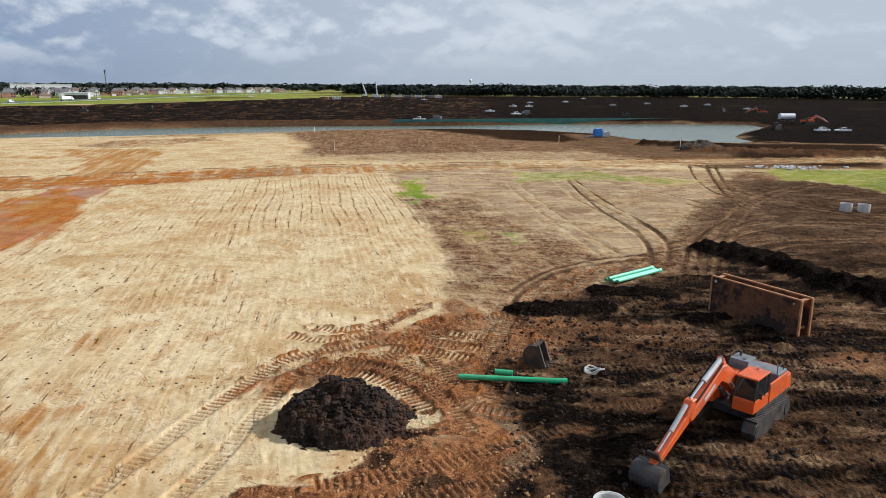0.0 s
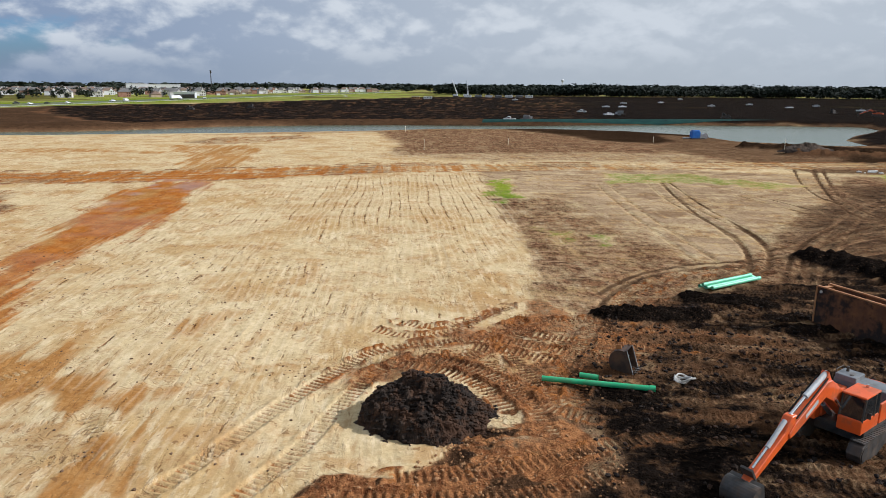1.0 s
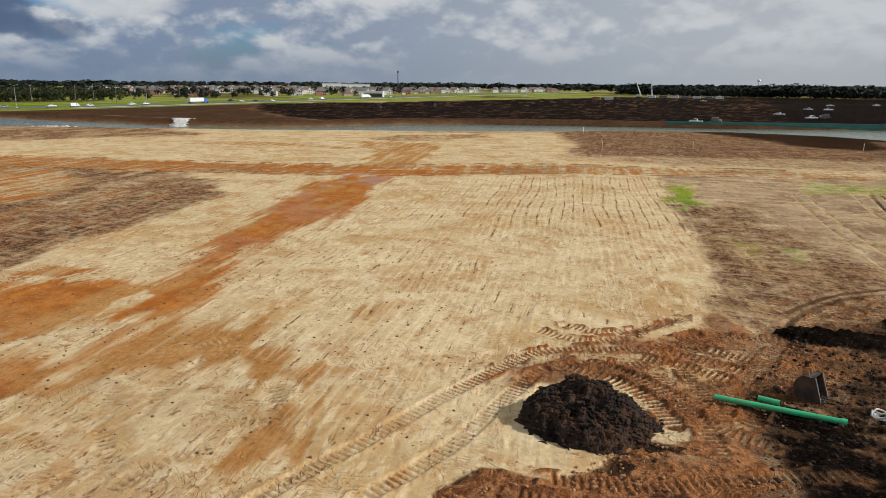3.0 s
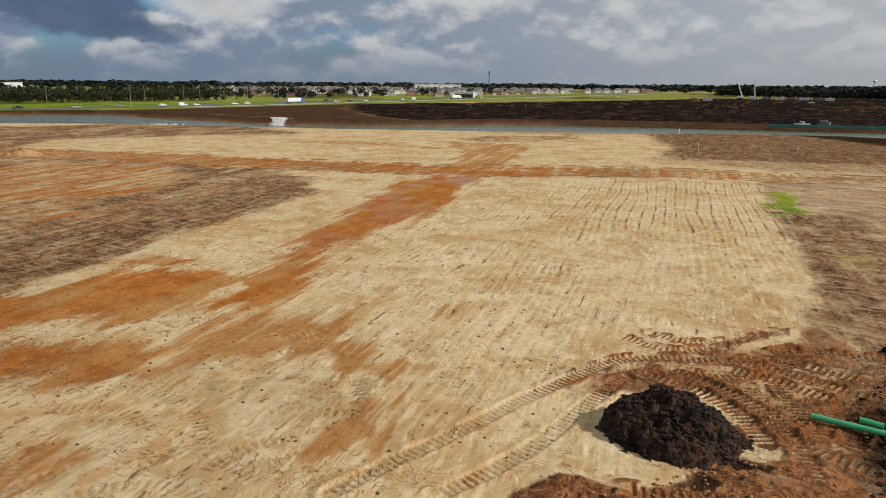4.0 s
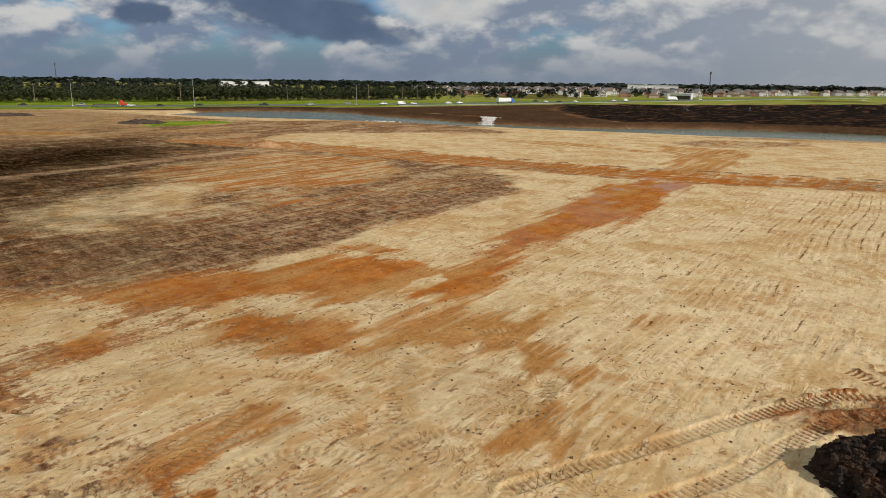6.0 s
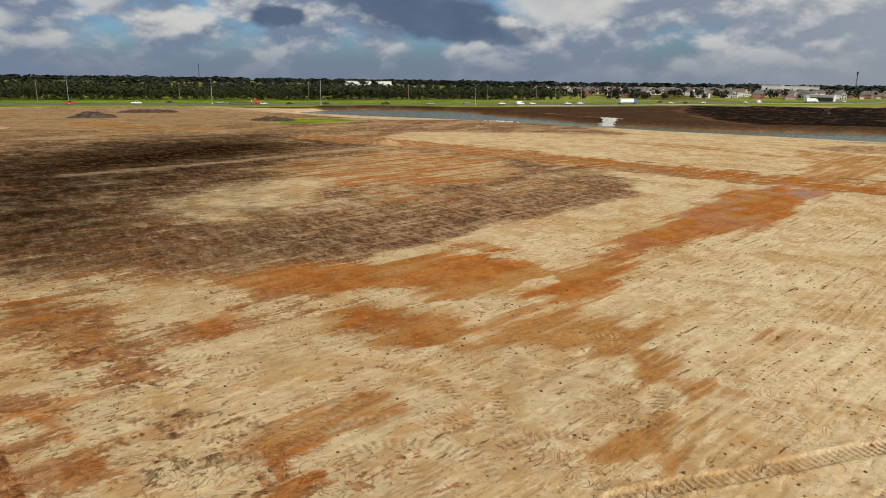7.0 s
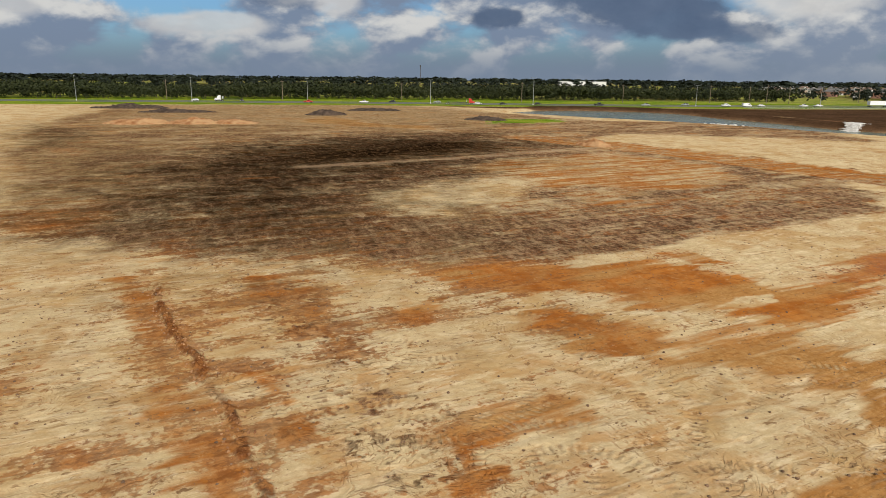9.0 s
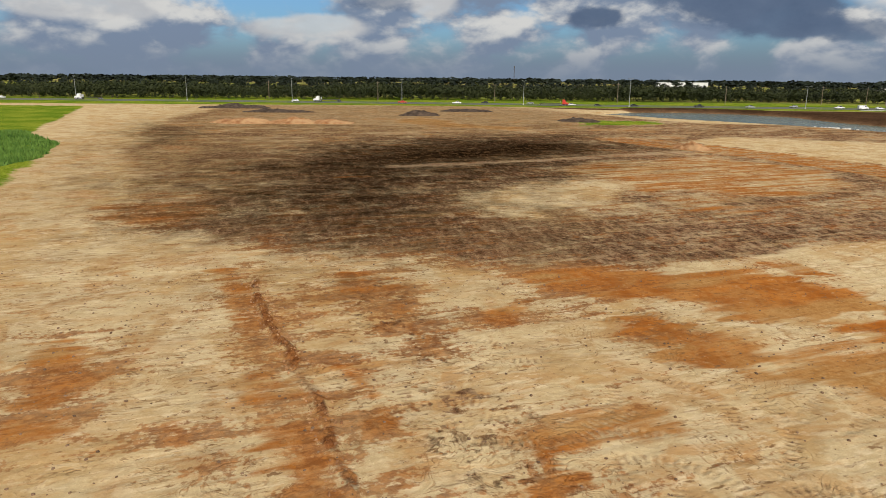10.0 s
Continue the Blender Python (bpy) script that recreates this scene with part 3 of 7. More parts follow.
# ---- the ground: one sheet out to the horizon ----
LAKE = [(-328, 128), (-310, 137), (-283, 150), (-262, 164), (-237, 177.5), (-216, 185), (-195, 190), (-181, 195.5), (-156, 203), (-137.5, 212), (-111, 222), (-85, 236), (-64, 247),
        (-46, 261), (-4, 272.6), (28, 266), (52, 247), (59, 223), (79, 214), (87.5, 219), (89, 240), (101, 264), (124, 298), (127, 319),
        (97, 320), (45, 314), (-8, 295), (-72, 282), (-101, 272.5), (-128.5, 258), (-150, 231), (-166, 217), (-191, 208), (-208, 205), (-242, 208), (-274, 207), (-312, 213), (-335, 203), (-351, 180), (-351, 155)]
HIGHWAY = [(-560, -600), (-505, -300), (-478, -100), (-455, 40), (-436, 125), (-412, 200), (-393, 300), (-385, 400), (-382, 500), (-375, 650), (-360, 1000), (-340, 1500)]
ROAD = [(-181, 77), (-160, 86), (-139, 94), (-107, 100.5), (-86, 106), (-60, 114), (-34, 131), (-4, 139.4), (21, 145.3), (53, 153), (90, 160), (140, 166)]
GREY_ROAD = [(-150.5, 81.5), (-142.3, 58), (-134.4, 37), (-131.2, 25.5), (-127, 10.7)]
DRIFT = (-0.22, 0.975)   # the way that the graders went

# crawler prints: single belts with cleat marks
BELTS = [
    [(-16.0, 18.8), (-15.5, 21.5), (-14.8, 24.2), (-13.9, 27.3), (-13.0, 30.8), (-12.0, 34.5), (-10.8, 37.9), (-9.3, 39.8), (-5.6, 41.1), (-3.3, 42.7), (-1.8, 45.8)],
    [(-12.4, 21.1), (-11.4, 23.7), (-10.6, 27.4), (-10.0, 32.6), (-9.3, 36.2), (-7.0, 38.7), (-4.1, 39.2), (-2.1, 42.3), (-0.5, 45.8)],
    [(-11.4, 42.3), (-8.3, 41.5), (-5.9, 43.0), (-4.4, 46.2), (-2.7, 49.1)],
    [(-10.0, 44.0), (-7.4, 43.4), (-5.3, 45.1), (-3.6, 48.0)],
    [(-0.6, 43.4), (3.1, 42.5), (6.7, 41.9), (12.2, 42.5), (16.3, 43)],
    [(3.2, 44.6), (7.2, 45.4), (12.5, 45), (15, 45.7)],
    [(-3.2, 38.4), (-1.7, 34.6), (0.2, 32.6), (2.4, 32.1)],
    [(-2.0, 40.0), (-0.6, 36.6), (1.0, 33.8)],
    [(0.2, 34.6), (1.5, 38.6), (2.4, 42.4), (3.4, 47), (6.7, 55), (12.6, 61.7), (17.8, 64.1)],
    [(1.6, 33.6), (3.0, 38.2), (4.0, 42.2), (5.4, 46.6), (8.2, 53.2), (13.6, 59.8), (18.4, 62.2)],
    [(-6.0, 25.2), (-2.0, 26.4), (2.0, 29.0), (6.0, 31.0)],
    [(-7.0, 23.6), (-2.0, 24.4), (3.0, 27.0)],
    [(-7.5, 38.5), (-5.0, 37.8), (-2.5, 36.0), (-0.5, 33.0), (0.5, 30.0)],
    [(-8.6, 37.0), (-5.6, 36.4), (-3.4, 34.9), (-1.8, 32.2)],
    [(-4.5, 40.5), (-1.5, 40.0), (1.5, 38.8), (4.5, 38.5)],
    [(-5.0, 42.0), (-1.0, 41.6), (2.0, 40.4), (5.5, 40.2)],
    [(-2.8, 44.5), (0.5, 46.5), (4.0, 47.2), (8.0, 46.8)],
    [(24.0, 47.5), (29.0, 46.0), (36.0, 46.5)],
    [(22.5, 51.0), (27.0, 50.0), (34.0, 50.5)],
    [(17.0, 40.0), (22.0, 38.5), (28.0, 38.0), (34.0, 39.0)],
    [(18.0, 36.5), (23.0, 35.0), (29.0, 34.0)],
]
print_rng = random.Random(31)
for q in range(20):   # long passes over the black mud
    y = 23.0 + 1.75 * q + print_rng.uniform(-0.5, 0.5)
    x0, lean = print_rng.uniform(5, 13), print_rng.uniform(-0.16, 0.16)
    for gap in (0.0, 2.3):
        BELTS.append([(x0 + d, y + gap + lean * d + 0.004 * d * d * print_rng.uniform(0.6, 1.4)) for d in (0, 7, 14, 21, 28)])
# where crawlers turned: middle, radius, from and to in degrees
SCUFFS = [(-29, 14, 6, 20, 140), (-24, 17, 7, 200, 300), (-33, 8, 5, -40, 80), (-36, 15, 8, 100, 190), (-21, 12, 5, 60, 200), (-27, 22, 9, -30, 50),
          (-40, 4, 7, 10, 110), (-31, -6, 8, 80, 160), (-17, 18, 6, 90, 190), (-26, 5, 4, 150, 280), (-46, -14, 9, 20, 90), (-22, 28, 7, 140, 230),
          (-20, 24, 10, 250, 330), (-34, 24, 6, 180, 280), (-44, 12, 7, 280, 360), (-52, -4, 10, 30, 100)]
# wheel ruts: pairs, the middle line
WHEELS = [
    [(16.9, 121.2), (17, 103.9), (18.9, 89.6), (21, 80.5), (20.8, 71.5), (18.2, 63), (15.2, 59.8)],
    [(8.5, 116), (9.5, 103), (11.5, 86), (13.6, 72), (14.5, 66.1)],
    [(53.6, 154.4), (44.4, 121.4), (43, 105.4), (47.3, 93.4), (53.5, 87.6), (64, 84)],
    [(21.3, 60.1), (26.2, 71.7), (34.1, 81.1), (42.4, 83.3), (50.2, 82)],
    [(23, 62), (29, 76), (36, 90), (45, 105), (60, 118)],
    [(26, 66), (33, 72), (44, 74), (56, 73)],
]
# single ruts round the laid pipes
TRACKS = [
    [(19.5, 123.0), (20.4, 95.0), (22.3, 80.6), (22.1, 72.2), (19.5, 63.9)],
    [(18.5, 122.8), (17.8, 96.7), (19.7, 77.1), (19.1, 68.1), (17.5, 62.5)],
    [(20.3, 65.0), (16.6, 64.0), (12.4, 62.2), (8.1, 59.0), (4.9, 53.5), (3.3, 47.7)],
    [(22.9, 68.7), (17.0, 65.7), (11.6, 63.5), (6.6, 58.4), (4.0, 53.3)],
    [(50.8, 146.0), (41.8, 114.3), (38.2, 96.2), (38.6, 89.7)],
    [(52.5, 146.4), (42.4, 111.5), (40.4, 96.6), (40.9, 91.6)],
    [(21.9, 71.6), (27.8, 75.8), (36.3, 80.7)],
    [(21.2, 69.1), (27.0, 71.8), (34.0, 75.4)],
    [(21.4, 59.6), (22.8, 65.5), (26.3, 72.9), (33.1, 82.6), (38.9, 86.9)],
    [(20.9, 63.2), (22.9, 68.7), (27.1, 77.1), (33.1, 85.8)],
    [(27.2, 108.6), (30.8, 99.2), (33.1, 91.2), (37.8, 88.4)],
    [(28.7, 111.7), (32.8, 100.9), (35.2, 93.6), (39.2, 87.7)],
    [(25.9, 66.1), (28.7, 71.0), (33.1, 73.2)],
    [(46.9, 145.2), (40.4, 120.2), (38.6, 103.0), (43.8, 98.6)],
]
# soil, outline, softness, raggedness, strength
REGIONS = [
    ("brown", [(-110, 205), (-64, 243), (-46, 260), (-4, 272), (28, 266), (52, 247), (60, 222), (90, 214), (130, 180), (120, 158), (53, 160), (-4, 148), (-38, 156), (-40, 184), (-60, 228)], 8, 8, 0.8),
    ("tan", [(-110, 205), (-64, 243), (-46, 260), (-4, 272), (28, 266), (52, 247), (60, 222), (90, 214), (130, 180), (120, 150), (53, 152), (-4, 139), (-38, 150), (-40, 184), (-60, 228)], 8, 8, 0.4),
    ("brown", [(-60, 228), (-46, 260), (-4, 272), (28, 266), (52, 247), (60, 222), (92, 214), (120, 170), (60, 165), (36, 180), (0, 168), (-32, 160), (-48, 200)], 8, 12, 0.95),
    ("topsoil", [(-20, 262), (-4, 272), (28, 266), (52, 247), (60, 222), (92, 212), (100, 190), (70, 182), (40, 190), (10, 215)], 12, 10, 0.85),
    ("brown", [(35.1, 242.6), (79.9, 207.9), (121.2, 203.6), (84.6, 140.9), (47.7, 140.2), (26.9, 184.6)], 5, 7, 0.95),
    ("topsoil", [(35.1, 242.6), (79.9, 207.9), (121.2, 203.6), (84.6, 140.9), (47.7, 140.2), (26.9, 184.6)], 6, 9, 0.4),
    ("topsoil", [(76.8, 199.7), (118.8, 199.6), (84.6, 140.9), (63.6, 151.8)], 6, 8, 0.75),
    ("tan", [(-13.6, 129.5), (-5.6, 86.2), (-1.2, 65.4), (-0.5, 51.5), (2.3, 48.9), (5.4, 51.1), (11.7, 59.7), (18.4, 66.3), (22.7, 71.5), (31.3, 88.3), (41.4, 108.2), (52, 134), (40.2, 137.7), (9.4, 142.4), (-6.7, 139.2)], 1.6, 2.5, 0.8),
    ("brown", [(-12.7, 125.3), (-7.8, 114.5), (-1.8, 79.2), (3.3, 61.3), (5.1, 52.5), (1, 48.4), (-0.7, 52.3), (-1.9, 61), (-4.4, 79.1), (-8.5, 99.6)], 2.0, 3.5, 0.68),
    ("brown", [(-8, 98), (-3, 80), (1, 62), (3, 50), (9, 54), (13, 62), (11, 74), (6, 84), (0, 100)], 4, 4, 0.75),
    ("brown", [(4, 52), (12, 61), (20, 68), (27, 80), (33, 78), (26, 66), (18, 60), (10, 54)], 3, 3, 0.8),
    ("red", [(-12.4, 32.5), (-8.5, 38.2), (-6.3, 41.6), (-2.2, 46.7), (-0.7, 50.1), (3.4, 47), (5.3, 42.6), (2.9, 38.7), (1.7, 34), (2.3, 30.3), (-0.9, 30.2), (-2.7, 32.5), (-3.5, 34.5), (-5.4, 36.0), (-9.6, 33.5)], 1.6, 2.4, 0.62),
    ("brown", [(0.5, 20), (1.2, 31), (1.0, 38), (2.5, 50), (6, 50), (5, 40), (5, 30), (6, 20)], 1.5, 1.5, 0.95),
    ("red", [(-10.5, 21), (-8.6, 24.6), (-5.8, 25.1), (-4.1, 28), (-3.1, 30.4), (1.6, 31.7), (3.2, 28.2), (3, 21)], 0.8, 1.2, 1.0),
    ("brown", [(64.3, 130.6), (51.4, 129.7), (41.9, 114.4), (37.9, 90.7), (28.1, 80.8), (28, 71.8), (20.3, 65.3), (18.7, 60), (11.2, 54.7), (5.2, 49.7), (3.4, 46.7), (4.3, 43.6), (6.8, 42.6), (5.6, 38.8), (2.6, 40), (1.8, 37), (2.6, 34), (3.0, 30.3), (2, 23.9), (2, 16), (60, 10), (150, 60), (150, 134)], 2.5, 3.0, 1.0),
    ("mud", [(64.3, 130.6), (51.4, 129.7), (41.9, 114.4), (37.9, 90.7), (28.1, 80.8), (28, 71.8), (20.3, 65.3), (18.7, 60), (11.2, 54.7), (5.2, 49.7), (3.4, 46.7), (4.3, 43.6), (6.8, 42.6), (5.6, 38.8), (2.6, 40), (1.8, 37), (2.6, 34), (3.0, 30.3), (2, 23.9), (2, 16), (60, 10), (150, 60), (150, 134)], 2.0, 2.6, 0.97),
    ("brown", [(16, 60), (30, 86), (42, 112), (52, 134), (72, 138), (60, 116), (46, 96), (34, 76), (24, 62)], 5, 5, 0.9),
    ("tan", [(44, 104), (58, 124), (74, 122), (90, 110), (70, 100), (56, 106)], 5, 6, 0.3),
    ("tan", [(27.5, 69), (34, 73), (42, 71), (40, 68.5), (32, 68)], 1.5, 2, 0.5),
    ("red", [(21.5, 39.5), (24.5, 41.5), (28.5, 39.0), (30.5, 35.5), (27, 34.5), (24.5, 37.0)], 1.0, 1.4, 0.7),
    ("red", [(4, 41.6), (10, 42.2), (16, 44), (14, 46.2), (7, 46), (4, 44)], 1.0, 2.0, 0.55),
    ("red", [(6, 38.5), (12, 39), (16, 40.5), (10, 41)], 1.0, 1.6, 0.4),
    ("brown", [(40, 128), (52, 134), (90, 150), (140, 150), (140, 120), (60, 118)], 6, 8, 0.5),
    ("brown", [(34.7, 102.2), (28.2, 74.6), (25.8, 60.3), (30.5, 48.2), (90, 70), (110, 120), (58.7, 124), (44, 122)], 9, 12, 0.9),
    ("mud", [(34.7, 102.2), (28.2, 74.6), (25.8, 60.3), (30.5, 48.2), (90, 70), (110, 120), (58.7, 124), (44, 122)], 10, 16, 0.8),
    # west of the pad
    ("brown", [(-66, 2), (-57, 10.8), (-54.4, 17.4), (-52.6, 26.1), (-57.2, 38.6), (-60.6, 49.3), (-64.3, 63.1), (-74, 86), (-92, 97), (-112, 90), (-112, 60), (-110, 46), (-90, 26), (-84, 12)], 5, 7, 0.85),
    ("brown", [(-66, -4), (-60, 8), (-80, 14), (-100, 34), (-112, 60), (-112, 92), (-140, 97), (-160, 84), (-190, 110), (-152, 168), (-194, 194), (-232, 180), (-250, 138), (-330, 112), (-410, 90), (-410, -64), (-300, -62), (-220, -58), (-150, -42), (-100, -29), (-76, -20)], 8, 10, 0.85),
    ("tan", [(-400, -70), (-400, 110), (-330, 112), (-260, 100), (-235, 30), (-250, -40)], 14, 22, 0.45),
    ("clay", [(-300, 34), (-250, 40), (-230, 62), (-200, 66), (-215, 50), (-260, 20)], 10, 12, 0.85),
    ("clay", [(-118.6, 38.6), (-132.4, 52.7), (-144.7, 80.7), (-123.5, 92), (-101.2, 82), (-89.7, 62.4), (-98.1, 50.6), (-108.6, 43.2)], 8, 10, 0.55),
    ("sand", [(-94.9, 17.8), (-108, 34.2), (-104, 45), (-83.8, 33), (-78, 22), (-85.8, 17.7)], 6, 8, 0.8),
    ("sand", [(-141.7, 104), (-152.3, 168.3), (-108.5, 196), (-78, 214), (-59.2, 229), (-44, 184), (-39.2, 148), (-59.6, 119), (-86.1, 110)], 3, 4, 0.95),
    ("brown", [(-100, 196), (-80, 212), (-70, 200), (-84, 176), (-98, 178)], 6, 8, 0.6),
    ("clay", [(-98.2, 169.1), (-78.7, 171.6), (-69.6, 155.1), (-58.7, 120.9), (-64.7, 116.1), (-77.9, 139.6)], 4, 6, 0.7),
    ("clay", [(-138.6, 139.3), (-124.5, 156.6), (-87.1, 155.9), (-84.8, 146.2), (-115.2, 145)], 4, 5, 0.5),
    ("clay", [(-59.8, 110), (-78, 109), (-96, 104), (-110, 101), (-100, 97), (-70, 106), (-62, 104)], 3, 4, 0.6),
]
# outlines of the cloud shadow painted on the west field: core, rim, small spot
SHADE_CORE = [(-136.3, -3.9), (-155.5, 0.7), (-166, 13.5), (-178, 34), (-186, 62), (-168, 76), (-146, 58), (-127.6, 30), (-109.2, 18.3), (-104.2, 10), (-109.5, 1.4)]
SHADE_FIELD = [(-106.8, -18.6), (-168, -10.4), (-190, 20.9), (-195, 66), (-128.1, 46.5), (-97.8, 22.9), (-72, 11.3), (-67, 2.3), (-76, -8)]
FAR_WEST = [(-200, -60), (-200, 40), (-210, 90), (-300, 110), (-400, 90), (-400, -70)]
KHAKI = [(-82, -20), (-86, -42), (-160, -60), (-270, -70), (-206, -30), (-184, -7), (-103, -7)]
SHADE_SPOT = [(-196.3, -55.8), (-247.6, -63.5), (-235.6, -48.2), (-204.3, -38.0), (-175.6, -38.7), (-171.5, -45.7)]
# smooth orange clay: softness, raggedness, strength, streaks, outline
CLAY_SPREADS = [
    (4.0, 1.6, 0.97, 3.0, [(-52.9, 14.0), (-55.2, 16.4), (-55.3, 21.0), (-53.2, 26.6), (-52.8, 31.2), (-52.5, 36.4), (-49.1, 37.7), (-44.3, 40.3), (-46.0, 47.8), (-49.9, 57.4), (-54.3, 67.9), (-58.6, 79.5), (-64.0, 94.5), (-62.8, 102.9), (-55.0, 107.2), (-50.5, 91.8), (-45.2, 74.6), (-43.6, 66.1), (-43.6, 57.5), (-43.2, 50.6), (-40.0, 44.6), (-36.4, 40.6), (-35.2, 37.3), (-35.2, 34.3), (-37.5, 32.9), (-39.7, 31.8), (-40.6, 29.0), (-43.2, 25.4), (-47.0, 22.9), (-46.6, 19.4), (-47.0, 16.5), (-49.7, 14.2)]),
    (3.8, 1.6, 0.97, 3.6, [(-43.6, 16.8), (-44.0, 18.6), (-43.2, 21.8), (-40.6, 22.5), (-38.2, 23.6), (-36.4, 24.6), (-31.9, 23.5), (-31.4, 22.2), (-32.4, 20.6), (-33.9, 19.7), (-36.3, 19.2), (-39.4, 17.9), (-41.9, 17.3)]),
    (3.8, 1.6, 0.97, 3.6, [(-32.7, 25.4), (-32.1, 28.1), (-32.1, 31.2), (-31.9, 33.3), (-30.0, 36.6), (-28.2, 35.8), (-26.7, 32.7), (-24.6, 31.3), (-27.0, 29.7), (-28.7, 28.0), (-30.7, 26.4)]),
    (4.0, 1.6, 0.72, 5.0, [(-37.2, 23.8), (-36.5, 26.9), (-36.6, 31.0), (-35.3, 33.2), (-32.4, 34.3), (-31.3, 30.4), (-31.8, 26.9), (-32.7, 24.0)]),
    (2.6, 1.8, 0.95, 2.5, [(-26.5, 31.5), (-23.3, 30.1), (-21.4, 32.0), (-19.8, 31.2), (-19.1, 28.8), (-18.4, 26.7), (-20.0, 27.0), (-22.5, 28.6)]),
    (2.8, 1.8, 0.88, 2.5, [(-20.1, 23.4), (-20.6, 26.3), (-18.8, 26.8), (-17.2, 23.8), (-17.2, 21.7), (-18.8, 20.8)]),
    (3.0, 2.6, 0.78, 2.0, [(-29.1, 10.3), (-29.7, 11.8), (-30.3, 13.5), (-29.8, 15.6), (-27.0, 15.1), (-25.9, 13.4), (-27.0, 12.9), (-26.3, 11.0), (-26.1, 10.0), (-25.6, 8.8), (-26.7, 7.8), (-28.5, 8.9)]),
    (1.4, 1.0, 0.75, 1.0, [(-45.9, 10.5), (-46.5, 12.5), (-46.8, 13.6), (-42.6, 11.3), (-43.0, 9.7)]),
    (2.0, 1.4, 0.45, 2.0, [(-25.0, 40.7), (-23.2, 44.3), (-21.2, 41.1), (-22.6, 39.0), (-24.0, 38.4)]),
    (1.0, 0.8, 0.85, 0.6, [(-55.1, 36.9), (-55.3, 41.1), (-51.1, 40.9), (-51.4, 38.1)]),
    (0.9, 0.9, 0.85, 0.6, [(-47.1, 3.3), (-47.5, 4.3), (-42.6, 4.9), (-39.4, 5.4), (-38.6, 4.7), (-41.8, 3.7)]),
    (2.0, 1.2, 0.82, 1.0, [(-36.6, -0.5), (-34.7, 1.2), (-32.4, 2.2), (-29.9, 2.2), (-27.9, 1.8), (-28.1, 0.8), (-30.7, 1.3), (-33.5, 0.3)]),
    (0.9, 0.9, 0.85, 0.6, [(-26.2, 8.4), (-24.3, 10.0), (-23.0, 10.0), (-22.3, 7.9), (-22.5, 7.0)]),
    (1.2, 1.0, 0.60, 0.6, [(-31.1, -8.4), (-30.8, -7.4), (-28.4, -7.1), (-29.1, -8.1)]),
    (2.4, 1.8, 0.80, 1.5, [(-42.0, -18.7), (-42.6, -15.7), (-38.0, -13.6), (-30.2, -12.6), (-29.5, -15.2), (-35.6, -17.8)]),
    (3.0, 3.0, 0.65, 2.0, [(-90.0, -30.4), (-91.0, -19.8), (-84.8, -15.2), (-77.2, -21.7), (-80.8, -26.9)]),
    (1.2, 0.8, 0.60, 1.0, [(-44.9, 9.5), (-45.1, 11.6), (-42.8, 10.6), (-42.6, 9.4)]),
    (1.2, 0.8, 0.60, 1.0, [(-56.6, -0.4), (-54.2, 5.1), (-48, 4.2), (-50, 0)]),
]
CLAY_PATCHES = [row[4] for row in CLAY_SPREADS]
CLAY_HOLE = [(-40.1, 32.4), (-41.8, 35.5), (-41.5, 38.3), (-40.4, 37.4), (-39.7, 34.5)]
WINDROW_CLAY = [(-57.6, -10), (-54, -7.1), (-39.4, -4.4), (-31.6, -1.5), (-22.9, 0.2), (-20, 0.6), (-20, -3), (-23.3, -2.5), (-31.4, -4.8), (-40.6, -6.9)]
WINDROW = [(-57.7, -7.7), (-45.6, -5.4), (-38.3, -3.2), (-32.9, -1.7), (-27.6, -0.7), (-22.9, 0.4), (-18, 1.5)]
DEBRIS = [
    [(-32, 2.9), (-32.7, 5.5), (-29.3, 6.9), (-23, 8.1), (-22.9, 5.3), (-27.1, 3.6)],
    [(-53.4, -2.2), (-54.4, 3.3), (-44.3, 5.8), (-35.5, 6.9), (-36.8, 2.8), (-44.9, 0.4)],
    [(-32.2, 3.4), (-33.5, 6.3), (-31, 8.5), (-26.1, 9.6), (-26.8, 6.2), (-28.8, 3.3)],
]
PAD = [(-44, 50), (-49.3, 87.9), (-44.8, 113), (-13.5, 127), (-5.4, 84.3), (-1.2, 64.2), (-1.1, 49.4), (-6.4, 42.6), (-11.2, 39), (-14, 29.7), (-15.5, 24), (-22, 20), (-30, 30)]
GRASSES = [
    [(-10.6, 116.4), (-7.2, 119.5), (-4.4, 99.9), (-6.4, 93.9), (-9, 102.3)],
    [(9.2, 131), (26.4, 134.9), (28.2, 128.1), (41.9, 122.8), (35.7, 115.3), (25.6, 120.2), (9.8, 117.7)],
    [(58.3, 139), (84.5, 140.9), (120, 140), (90, 100), (74.3, 104.6), (65.7, 108.5), (63.5, 119.1), (56.1, 123.7)],
    [(-1.2, 79.2), (2.1, 76.2), (2.4, 67.9), (0.7, 69.9)],
    [(5.1, 74.9), (6.7, 75.5), (6.8, 70.7), (5.2, 70.6)],
    [(-270, 92), (-266, 122), (-247, 121), (-240, 100), (-240, 86)],
]
GRASS_WEST = [(-60, -54), (-106.6, -49), (-174.6, -66), (-203, -84), (-386, -130), (-400, -260), (-60, -300)]
GRASS_FAR = [(-445, -500), (-418, -100), (-412, 60), (-396, 200), (-372, 320), (-335, 450), (-240, 640), (-120, 900), (-150, 1300), (-1500, 1500), (-1800, -800)]
